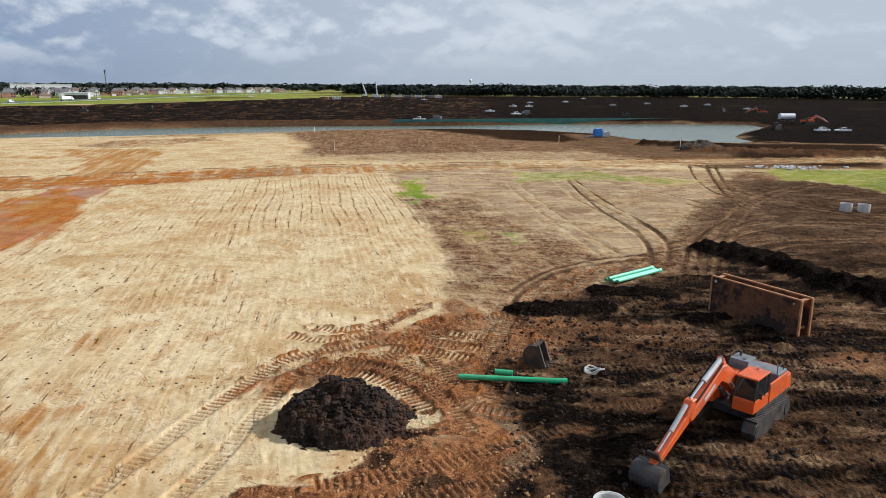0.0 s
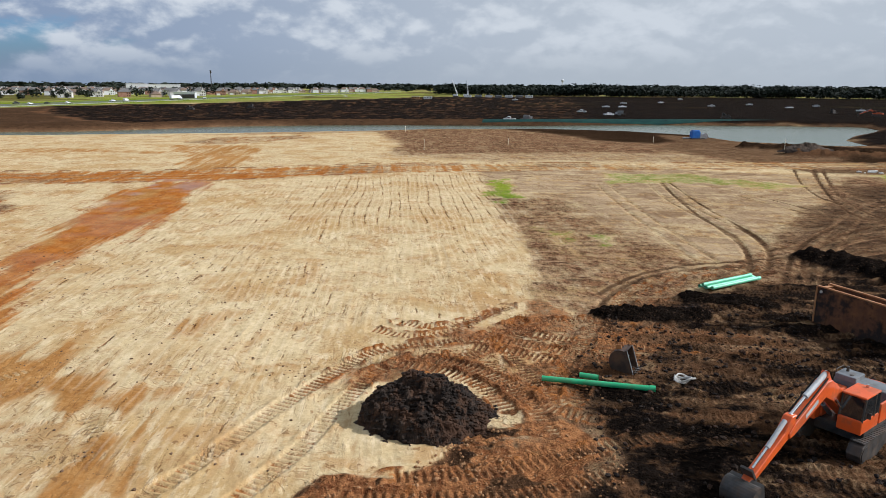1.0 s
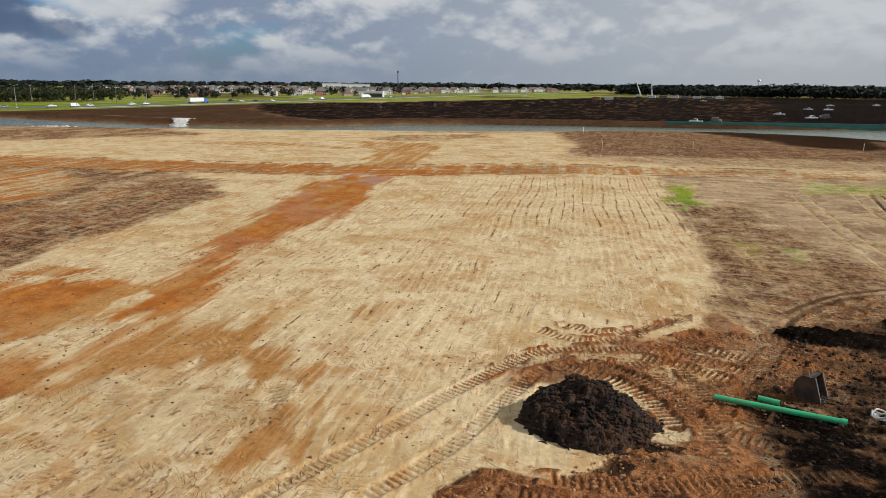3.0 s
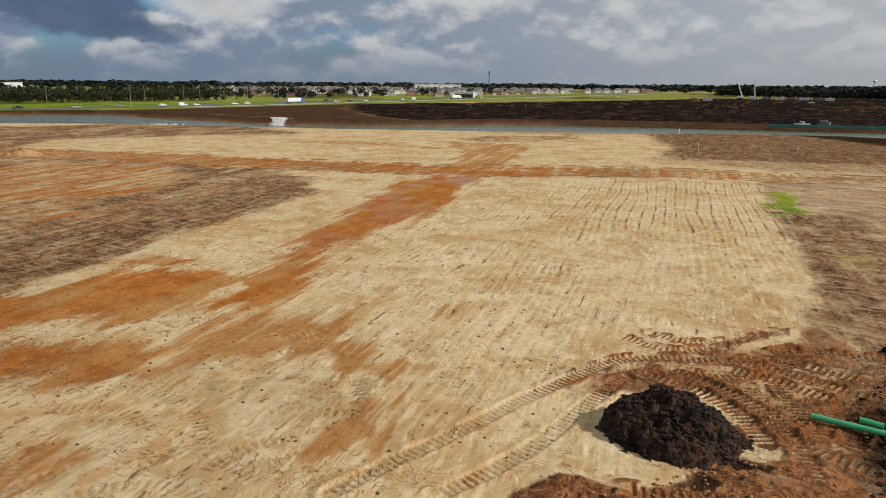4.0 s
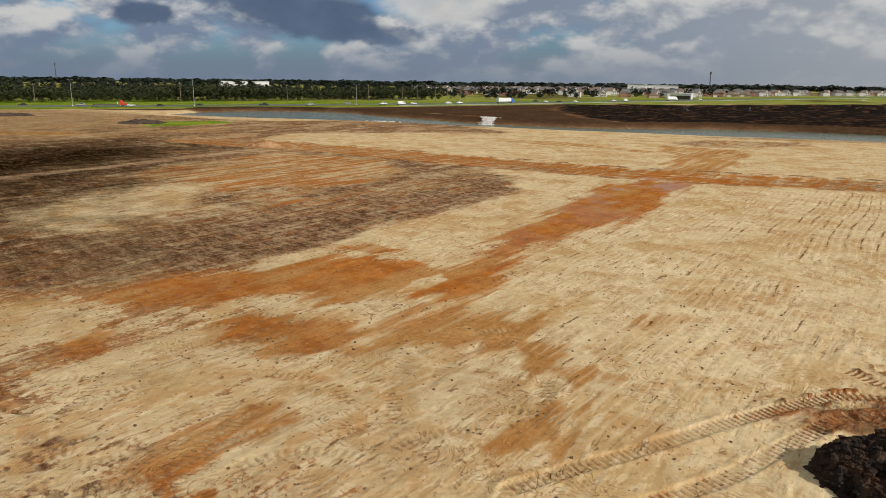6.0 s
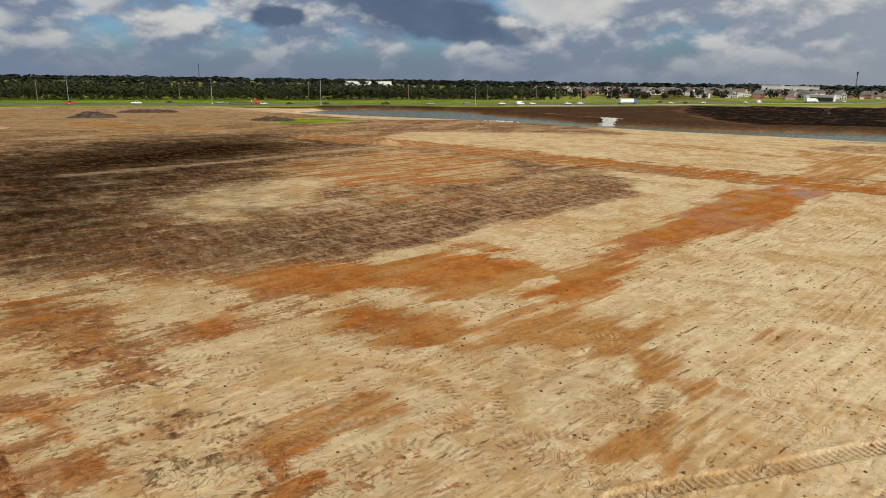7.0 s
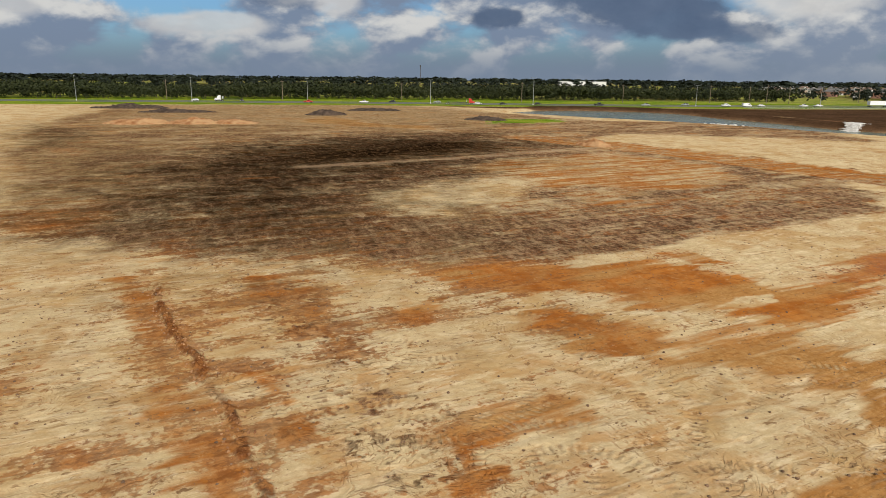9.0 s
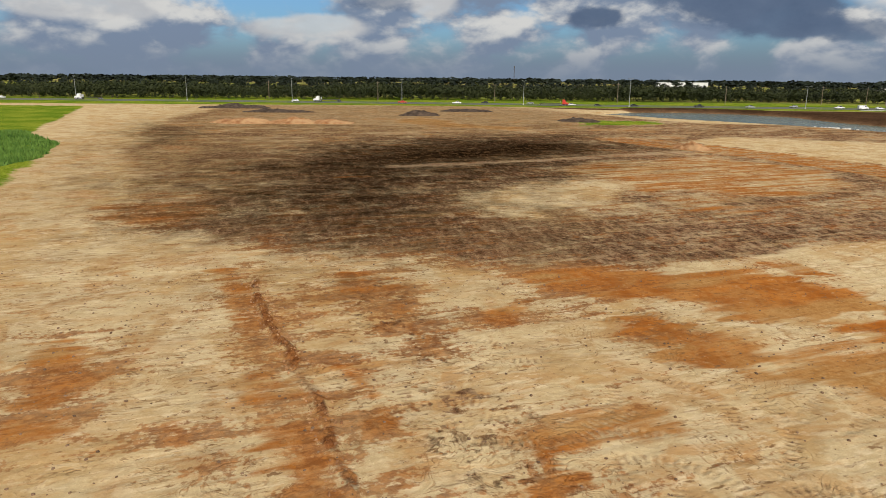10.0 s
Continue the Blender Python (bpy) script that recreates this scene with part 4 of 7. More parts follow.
# far topsoil, with a cloud's shadow over it painted into the colour
SHADED_TOPSOIL_FAR = [(-180, 262), (-146, 250), (-115, 272), (-72, 281), (-8, 296), (45, 315), (97, 321), (128, 319), (125, 297), (101, 263), (90, 240), (88, 218), (100, 195), (160, 150), (900, 100), (1200, 900), (300, 1050), (-150, 960), (-240, 640), (-300, 500), (-352, 420), (-330, 330), (-285, 262), (-232, 240)]
RED_FAR = [(-335, 430), (-372, 300), (-400, 180), (-405, 80), (-345, 160), (-320, 219), (-271, 242), (-225, 231), (-174, 224), (-150, 247), (-180, 262), (-260, 330)]
RIDGES = [   # spoil along the trench: line, half width, height
    ([(25, 68), (28, 63.5), (31, 57), (33, 51), (36, 46)], 2.4, 1.5),
    ([(4.5, 48.0), (7.5, 48.2), (10.5, 49.0)], 1.4, 0.8),
    ([(11, 53.5), (13.5, 53.0), (16, 52.5)], 1.2, 0.5),
    ([(58, 176), (80, 171), (110, 166), (150, 160)], 4.0, 1.8),
    ([(52, 196), (66, 188), (74, 180)], 4.0, 1.8),
]


def wave(X, Y, seed, along=7.0, across=0.5):
    """Noise drawn out along the graders' way."""
    u = X * DRIFT[0] + Y * DRIFT[1]
    v = X * DRIFT[1] - Y * DRIFT[0]
    bend = 1.5 * vnoise(X / 18, Y / 18, seed + 50)
    return fbm((v + bend) / across, u / along, seed, 2)


def lay_soils(X, Y):
    """The height of the ground and the weights of its soils and painted shade at arrays of places."""
    X, Y = np.asarray(X, float), np.asarray(Y, float)
    R = np.hypot(X, Y)
    W = {k: np.zeros(X.shape) for k in ("clay", "brown", "mud", "wet", "red", "grass", "tan", "topsoil", "rust", "cloud_shade", "khaki", "furrow")}
    soils = ("clay", "brown", "mud", "red", "grass", "tan", "topsoil")

    def over(kind, a):
        for k in soils:
            W[k] *= 1 - a
        if kind != "sand":
            W[kind] += a

    def local(outline, margin):
        xs, ys = [q[0] for q in outline], [q[1] for q in outline]
        return np.flatnonzero((X > min(xs) - margin) & (X < max(xs) + margin) & (Y > min(ys) - margin) & (Y < max(ys) + margin))

    def patch(kind, outline, soft, rag, strength=1.0, streak=0.0, seed=0):
        at = local(outline, soft + rag)
        if not len(at):
            return
        x, y = X[at], Y[at]
        d = inside(x, y, outline) + rag * 1.6 * (fbm(x / (rag * 2.2), y / (rag * 2.2), seed, 4, 0.6) - 0.5)
        if streak:
            d = d + streak * (wave(x, y, seed + 3, 9.0, 0.8) - 0.5)
        a = np.zeros(X.shape)
        a[at] = strength * step(-soft / 2, soft / 2, d)
        over(kind, a)

    # far fields first
    over("grass", 0.8 * step(700, 1000, R))
    patch("grass", GRASS_FAR, 10, 8, 1.0, seed=2)
    over("topsoil", (0.30 + 0.35 * step(0.42, 0.6, fbm(X / 90, Y / 60, 6, 3))) * step(520, 600, R))
    # dark far soil laid as black mud to paint in the cloud's shadow
    patch("mud", SHADED_TOPSOIL_FAR, 12, 12, 1.0, seed=3)
    beyond = W["mud"] * step(200, 260, R)
    over("brown", 0.08 * beyond * step(0.52, 0.66, fbm(X / 70, Y / 13, 60, 4, 0.6)))
    over("red", 0.10 * beyond * step(0.56, 0.66, fbm(X / 90, Y / 9, 61, 4, 0.6)))
    over("grass", 0.15 * beyond * step(0.56, 0.70, fbm(X / 80, Y / 30, 62, 3)) * step(420, 560, Y))
    patch("red", RED_FAR, 10, 12, 0.6, seed=4)
    patch("topsoil", RED_FAR, 10, 16, 0.62, seed=5)
    for k, (kind, outline, soft, rag, strength) in enumerate(REGIONS):
        patch(kind, outline, soft, rag, strength, streak=0 if kind == "mud" else 0.22 * rag, seed=10 + k)
    # soft-edged weights: painted cloud shadow first, then khaki dust
    for outline, strength, soft, key in ((SHADE_CORE, 1.0, 24.0, "cloud_shade"), (SHADE_FIELD, 0.93, 32.0, "cloud_shade"), (SHADE_SPOT, 0.5, 12.0, "cloud_shade"), (KHAKI, 0.75, 26.0, "khaki"), (FAR_WEST, 0.62, 40.0, "khaki")):
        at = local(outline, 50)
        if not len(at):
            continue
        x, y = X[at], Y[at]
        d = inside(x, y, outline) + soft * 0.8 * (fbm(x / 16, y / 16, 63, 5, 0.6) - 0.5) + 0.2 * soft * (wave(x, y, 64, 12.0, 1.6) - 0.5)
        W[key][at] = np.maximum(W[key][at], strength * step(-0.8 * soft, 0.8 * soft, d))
    rows = wave(X, Y, 68, 5.0, 0.7)
    over("sand", 0.35 * W["brown"] * step(0.58, 0.72, rows) * step(30, -20, X))
    over("tan", 0.75 * W["brown"] * step(0.50, 0.64, 0.6 * wave(X, Y, 69, 10.0, 4.0) + 0.4 * fbm(X / 9, Y / 16, 70, 3)) * step(-70, -95, X))
    over("clay", 0.5 * W["brown"] * step(0.55, 0.68, 0.5 * wave(X, Y, 73, 10.0, 5.0) + 0.5 * fbm(X / 16, Y / 24, 74, 3)) * step(-60, -90, X))
    over("red", 0.5 * W["mud"] * step(0.53, 0.66, fbm(X / 4.5, Y / 2.2, 66, 4, 0.6)) * step(26, 12, X))
    over("brown", 0.40 * W["mud"] * step(0.48, 0.62, fbm(X / 4, Y / 1.6, 67, 5, 0.65)) * step(170, 110, R))
    over("brown", 0.42 * W["mud"] * step(60, 85, R) * step(190, 150, R))
    # grader streaks of damp and brown soil over the sand
    near = step(260, 120, R)
    lines = wave(X, Y, 71, 8.0, 0.45)
    broad = wave(X, Y, 72, 26.0, 3.0)
    bare = 1 - np.clip(W["mud"] + W["red"] + W["topsoil"] + 0.6 * W["brown"], 0, 1)
    patchy = fbm(X / 14, Y / 14, 75, 3)
    smooth = step(0.40, 0.62, fbm(X / 11, Y / 8, 77, 3))       # stretches that the blade left clean
    mottle = fbm(X / 3.0, Y / 3.0, 81, 4, 0.62)
    over("tan", 0.16 * near * bare * step(0.50, 0.74, 0.4 * lines + 0.4 * broad + 0.2 * mottle))
    over("clay", 0.22 * near * bare * step(0.56, 0.72, 0.10 * lines + 0.45 * patchy + 0.3 * mottle) * step(-8, -34, X))
    over("brown", 0.6 * W["tan"] * near * step(0.53, 0.64, 0.6 * fbm(X / 2.6, Y / 1.3, 84, 4, 0.62) + 0.4 * fbm(X / 11, Y / 9, 85, 3)))
    over("sand", 0.5 * W["tan"] * near * step(0.54, 0.66, fbm(X / 3.4, Y / 1.2, 86, 4, 0.6)))
    west = step(-8, -18, X)
    a = 0.16 * near * bare * smooth * step(0.60, 0.74, 0.6 * lines + 0.4 * mottle)
    over("brown", a * (1 - west))
    over("clay", 1.2 * a * west)
    scrape = wave(X, Y, 78, 2.6, 0.28)
    a = 0.24 * near * bare * step(0.66, 0.78, 0.75 * scrape + 0.25 * mottle) * step(0.45, 0.6, vnoise(X / 7, Y / 7, 79))
    over("brown", a * (1 - west))
    over("red", a * west)
    torn = step(0.60, 0.74, 0.7 * wave(X, Y, 82, 1.8, 0.32) + 0.3 * mottle) * step(0.38, 0.54, fbm(X / 9, Y / 9, 83, 3)) * step(20, 0, Y - 0.1 * X)
    over("red", 0.25 * near * bare * torn * step(-12, -22, X))
    over("sand", 0.25 * near * bare * step(0.60, 0.74, 0.6 * wave(X, Y, 80, 6.0, 0.4) + 0.4 * mottle))
    for k, (soft, rag, strength, drawn, outline) in enumerate(CLAY_SPREADS):
        patch("clay", outline, soft, rag, strength, streak=drawn, seed=90 + k)
    patch("sand", CLAY_HOLE, 1.0, 0.8, 0.9, streak=1.0, seed=117)
    patch("clay", WINDROW_CLAY, 2.0, 2.5, 0.6, streak=2.0, seed=120)
    # rust stains round the clay, along the clods and at the edge of the brown field
    side, along = beside(X, Y, WINDROW)
    close = step(110, 60, R) * step(-14, -24, X) * step(26, 10, Y)
    halo = np.exp(-(np.abs(side + 0.8) / 3.2) ** 2) * step(-75, -55, X)
    ring = np.zeros(X.shape)
    for outline in CLAY_PATCHES:
        at = local(outline, 6)
        if len(at):
            ring[at] = np.maximum(ring[at], step(-4.5, 0.5, inside(X[at], Y[at], outline)))
    W["khaki"] = np.maximum(W["khaki"], 0.24 * step(130, 80, R) * step(-12, -26, X) * step(40, 18, Y))
    rim = 4 * W["brown"] * (1 - W["brown"])
    W["rust"] = np.clip(close * (0.22 + 0.65 * halo + 0.5 * ring + 0.3 * (fbm(X / 9, Y / 9, 87, 3) - 0.5)) + 0.40 * ring * step(-30, -40, X) + 0.45 * rim * step(-40, -60, X) + 0.15 * W["brown"] * step(-50, -80, X), 0, 1)
    W["rust"] *= step(0.30, 0.52, 0.5 * fbm(X / 7, Y / 7, 88, 4) + 0.5 * wave(X, Y, 89, 10.0, 2.0))
    for k, outline in enumerate(DEBRIS):
        at = local(outline, 4)
        a = np.zeros(X.shape)
        x, y = X[at], Y[at]
        a[at] = step(-1.5, 1.5, inside(x, y, outline)) * step(0.50, 0.62, 0.5 * fbm(x / 0.35, y / 0.35, 130 + k, 3) + 0.5 * fbm(x / 1.6, y / 1.6, 135 + k, 3)) * 0.9
        over("brown", a)
    # the churned red dirt holds black lumps and pale sand
    a = W["red"] * step(22, 8, np.hypot(X + 2, Y - 30))
    over("mud", 0.6 * a * step(0.55, 0.64, fbm(X / 1.6, Y / 1.6, 136, 4, 0.65)))
    over("sand", 0.75 * a * step(0.52, 0.62, fbm(X / 2.6, Y / 1.8, 137, 4, 0.6)) * step(27, 32, Y - 0.4 * X))
    # relief
    flat = step(240, 90, R)
    H = 0.22 * (fbm(X / 19, Y / 19, 140, 3) - 0.5) * flat + 0.05 * (fbm(X / 2.4, Y / 2.4, 141, 2) - 0.5) * flat
    H += (0.045 * smooth * (lines - 0.5) + 0.035 * (scrape - 0.5) + 0.07 * (fbm(X / 0.8, Y / 0.8, 142, 2) - 0.5)) * near
    # furrows on the pad
    at = local(PAD, 4)
    x, y = X[at], Y[at]
    pad = step(-2, 2, inside(x, y, PAD) + 3 * (fbm(x / 7, y / 7, 150, 2) - 0.5))
    far_pad = step(58, 84, y + 0.2 * x) * step(-42, -28, x)
    W["furrow"][at] = np.clip(pad * (0.40 * step(0.40, 0.60, vnoise(x / 6.0, y / 9.0, 151)) + 0.9 * far_pad), 0, 1)
    # rough mud, red dirt and brown fields
    churn = np.clip(W["mud"] + 0.8 * W["red"], 0, 1) * step(300, 60, R)
    lumps = fbm(X / 0.75, Y / 0.75, 160, 3, 0.6)
    H += churn * (0.42 * (lumps - 0.5) + 0.35 * (fbm(X / 3.4, Y / 3.4, 161, 2) - 0.5))
    H += W["brown"] * step(200, 60, R) * 0.16 * (fbm(X / 0.9, Y / 0.9, 162, 2) - 0.5)
    # shallow scuffs where machines turned
    for k, (cx, cy, r, a0, a1) in enumerate(SCUFFS):
        for half in (-1.15, 1.15):
            line = [(cx + (r + half) * math.cos(radians(a0 + (a1 - a0) * q / 9)), cy + (r + half) * math.sin(radians(a0 + (a1 - a0) * q / 9))) for q in range(10)]
            at = local(line, 2)
            if not len(at):
                continue
            side, along = beside(X[at], Y[at], line)
            bed = step(0.55, 0.25, np.abs(side)) * step(0.30, 0.55, vnoise(along / 2.5, along * 0 + half, 300 + k)) * step(0.05, 1.5, along)
            cleat = np.cos(along * math.tau / 0.42)
            H[at] += bed * (-0.03 + 0.018 * cleat)
            a = np.zeros(X.shape)
            a[at] = bed * np.clip(0.20 - 0.22 * cleat, 0, 0.5)
            over("brown", a)
    # belts with cleats
    for k, line in enumerate(BELTS):
        line = rounded(line)
        at = local(line, 3)
        if not len(at):
            continue
        side, along = beside(X[at], Y[at], line)
        side = side + 0.25 * (vnoise(along / 3, along * 0, k) - 0.5)
        bed = step(0.52, 0.40, np.abs(side))
        berm = step(0.40, 0.55, np.abs(side)) * step(0.95, 0.62, np.abs(side)) * step(0.35, 0.75, fbm(X[at] / 0.6, Y[at] / 0.6, 170 + k, 3))
        cleat = np.cos(along * math.tau / 0.36)
        H[at] = H[at] * (1 - 0.75 * bed) + bed * (-0.06 + 0.034 * cleat) + (0.05 + 0.13 * step(29, 36, Y[at]) if k < 2 else 0.14) * berm
        a = np.zeros(X.shape)
        paint = 0.55 + 0.45 * step(27, 36, Y[at]) if k < 2 else 1.0 if k < 21 else 0.55
        a[at] = paint * np.clip((0.62 * bed * step(0.55, -0.45, cleat) + 0.10 * bed) + (0.9 if k > 1 else 0.9 * step(27, 36, Y[at])) * berm, 0, 0.95)
        over("red" if k < 17 else "brown", a * (1 - 0.35 * W["mud"]))
        if 3 < k < 17:
            dry = (1 - 0.8 * W["mud"][at]) * (0.35 + 0.65 * step(0.3, 0.6, vnoise(X[at] / 1.4, Y[at] / 1.4, 350 + k)))
            a[at] = 0.26 * bed * step(0.0, 0.7, cleat) * dry
            over("sand", a)
            a[at] = 0.38 * bed * step(0.0, -0.7, cleat) * dry
            over("topsoil", a)
            H[at] += 0.02 * bed * cleat
            a[at] = np.clip(0.4 * bed + 0.8 * berm, 0, 0.9)
        if k < 17:
            W["rust"] = np.maximum(W["rust"], 0.8 * a)
    for k, line in enumerate(WHEELS):
        line = rounded(line)
        at = local(line, 4)
        if not len(at):
            continue
        side, along = beside(X[at], Y[at], line)
        rut = step(0.42, 0.08, np.abs(np.abs(side) - 0.95)) * (0.6 + 0.4 * vnoise(along / 6, along * 0, 190 + k))
        H[at] -= 0.12 * rut
        a = np.zeros(X.shape)
        a[at] = (0.95 if k in (0, 2, 3) else 0.75) * rut
        a *= 1 - 0.75 * W["mud"]
        over("brown", a)
        over("topsoil", (0.55 if k == 0 else 0.3) * a)
    for k, line in enumerate(TRACKS):
        line = rounded(line)
        at = local(line, 3)
        if not len(at):
            continue
        side, along = beside(X[at], Y[at], line)
        rut = step(0.45, 0.15, np.abs(side)) * (0.55 + 0.45 * vnoise(along / 5, along * 0, 320 + k))
        lip = step(0.35, 0.6, np.abs(side)) * step(1.1, 0.7, np.abs(side)) * vnoise(X[at] / 0.8, Y[at] / 0.8, 340 + k)
        H[at] += 0.05 * lip - 0.09 * rut
        a = np.zeros(X.shape)
        a[at] = 0.22 * lip * step(0.2, 0.6, W["topsoil"][at] + W["mud"][at])
        over("tan", a)
        a[at] = 0.9 * rut
        over("brown", a)
        over("topsoil", 0.7 * a)
    # roads of earth
    for line, half, kind, strength, seed in ((ROAD, 5.2, "clay", 1.0, 200), (GREY_ROAD, 1.6, "tan", 0.75, 201)):
        at = local(line, 14)
        side, along = beside(X[at], Y[at], rounded(line))
        east = step(10, -60, X[at]) if kind == "clay" else np.ones(len(at))
        half = half + (2.6 * east if kind == "clay" else 0)
        bed = step(half + 1.5, half - 1.5, np.abs(side) + 2.0 * (fbm(X[at] / 4, Y[at] / 4, seed, 2) - 0.5))
        a = np.zeros(X.shape)
        a[at] = bed * strength * ((0.50 + 0.48 * east) * (0.72 + 0.28 * step(0.3, 0.6, vnoise(side / 1.6, along / 22, seed + 7))) if kind == "clay" else 1.0)
        over(kind, a)
        W["cloud_shade"][at] *= 1 - 0.75 * bed
        W["khaki"][at] *= 1 - 0.8 * bed
        a[at] = bed * step(0.42, 0.60, vnoise(side / 0.9, along / 14, seed + 4)) * 0.8
        over("brown" if kind == "clay" else "tan", a * (0.8 if kind == "clay" else 1.0))
        if kind == "clay":
            a[at] = bed * step(0.55, 0.72, vnoise(side / 1.1, along / 18, seed + 9)) * (0.28 - 0.10 * east)
            over("sand", a)
            berm = step(half - 0.6, half + 0.8, np.abs(side)) * step(half + 2.6, half + 1.2, np.abs(side))
            H[at] += 0.28 * berm * fbm(X[at] / 2.2, Y[at] / 2.2, 205, 2) * (0.35 + 0.65 * east) - 0.1 * bed
            a[at] = berm * 0.7 * step(0.4, 0.6, fbm(X[at] / 2.2, Y[at] / 2.2, 205, 2))
            over("red", a)
            W["rust"][at] = np.maximum(W["rust"][at], bed * (0.08 + 0.38 * east))
    # the windrow of clods
    at = local(WINDROW, 4)
    side, along = beside(X[at], Y[at], rounded(WINDROW))
    clods = vnoise(X[at] / 0.24, Y[at] / 0.24, 210)
    w = step(0.48, 0.10, np.abs(side + 0.7 * (fbm(along / 1.7, along * 0, 211, 3) - 0.5))) * (0.40 + 0.60 * step(0.2, 0.5, vnoise(along / 1.6, along * 0 + 3, 212))) * step(0, 5, along) * step(41, 34, along)
    H[at] += 0.26 * w * (0.05 + clods)
    a = np.zeros(X.shape)
    a[at] = 0.95 * w
    over("red", a)
    W["rust"] = np.maximum(W["rust"], a)
    # ridges of black spoil
    for k, (line, half, high) in enumerate(RIDGES):
        at = local(line, half * 2)
        if not len(at):
            continue
        side, along = beside(X[at], Y[at], rounded(line))
        w = step(1.3, 0.1, np.abs(side) / half + 0.7 * (fbm(X[at] / (half * 0.7), Y[at] / (half * 0.7), 220 + k, 3) - 0.5))
        H[at] += high * w * (0.6 + 0.8 * (fbm(X[at] / 1.1, Y[at] / 1.1, 230 + k, 3) - 0.3))
        a = np.zeros(X.shape)
        a[at] = step(0.1, 0.4, w)
        over("mud" if k < 3 else "topsoil", a)
        if k == 3:
            over("red", a * 0.45)
    # grass
    for k, outline in enumerate(GRASSES):
        at = local(outline, 8)
        a = np.zeros(X.shape)
        x, y = X[at], Y[at]
        d = inside(x, y, outline) / (2.0 if k < 5 else 5.0)
        a[at] = step(-0.6, 0.9, d + 3.4 * (fbm(x / 2.5, y / 2.5, 240 + k, 4, 0.65) - 0.5)) * (0.8, 0.5, 0.62, 0.42, 0.55, 0.95)[k]
        over("grass", a)
    patch("grass", GRASS_WEST, 2.5, 2.5, 1.0, seed=250)
    at = local(GRASS_WEST, 8)
    H[at] += 0.35 * step(0, 3, inside(X[at], Y[at], GRASS_WEST)) * (0.6 + 0.8 * vnoise(X[at] / 1.3, Y[at] / 1.3, 251))
    side, along = beside(X, Y, HIGHWAY)
    over("grass", step(52, 30, np.abs(side)) * step(-700, -500, Y))
    H *= step(26, 60, np.abs(side))
    # the lake's bed and banks
    at = local(LAKE, 30)
    d = inside(X[at], Y[at], LAKE)
    north = step(-8, 8, Y[at] - np.interp(X[at], [-345, -274, -208, -174, -115, -8, 110], [150, 184, 196, 206, 245, 284, 292]))
    H[at] = H[at] * step(2, -8, d) - 2.4 * step(-9, 7, d) + 1.3 * north * step(-26, -12, d) * step(2, -12, d)
    bank = np.zeros(X.shape)
    bank[at] = north * step(-30, -20, d + 6 * (fbm(X[at] / 9, Y[at] / 9, 261, 3) - 0.5)) * step(40, 0, X[at])
    over("red", 0.75 * bank)
    over("topsoil", 0.62 * bank)
    damp = np.zeros(X.shape)
    damp[at] = step(-7, 1, d + 3 * (fbm(X[at] / 5, Y[at] / 5, 260, 2) - 0.5))
    shore = np.ones(X.shape)
    shore[at] = 1 - north
    over("sand", damp * 0.85 * step(-190, -235, X) * shore)
    over("brown", damp * 0.8 * (1 - shore))
    over("topsoil", damp * 0.8 * step(-140, -60, X))
    # wet film on the smooth clay towards the road
    at = local(CLAY_PATCHES[0], 2)
    W["wet"][at] = (0.55 * step(40, 60, Y[at]) + 0.45 * step(74, 90, Y[at])) * W["clay"][at] * step(0.40, 0.55, fbm(X[at] / 6, Y[at] / 6, 270, 3))
    return H, W


SHEET = {}


def heights(x, y):
    """The height of the sheet at arrays of places."""
    x, y = np.asarray(x, float), np.asarray(y, float)
    az, rad, H = SHEET["az"], SHEET["rad"], SHEET["H"]
    a, r = np.arctan2(x, y), np.hypot(x, y)
    a = np.where(a < az[0], a + math.tau, a)
    i = np.clip(np.searchsorted(rad, r) - 1, 0, len(rad) - 2)
    k = np.clip(np.searchsorted(az, a) - 1, 0, len(az) - 2)
    u = np.clip((r - rad[i]) / (rad[i + 1] - rad[i]), 0, 1)
    v = np.clip((a - az[k]) / (az[k + 1] - az[k]), 0, 1)
    return (H[i, k] * (1 - v) + H[i, k + 1] * v) * (1 - u) + (H[i + 1, k] * (1 - v) + H[i + 1, k + 1] * v) * u


def height(x, y):
    """The ground's height at one place."""
    return float(heights([x], [y])[0])


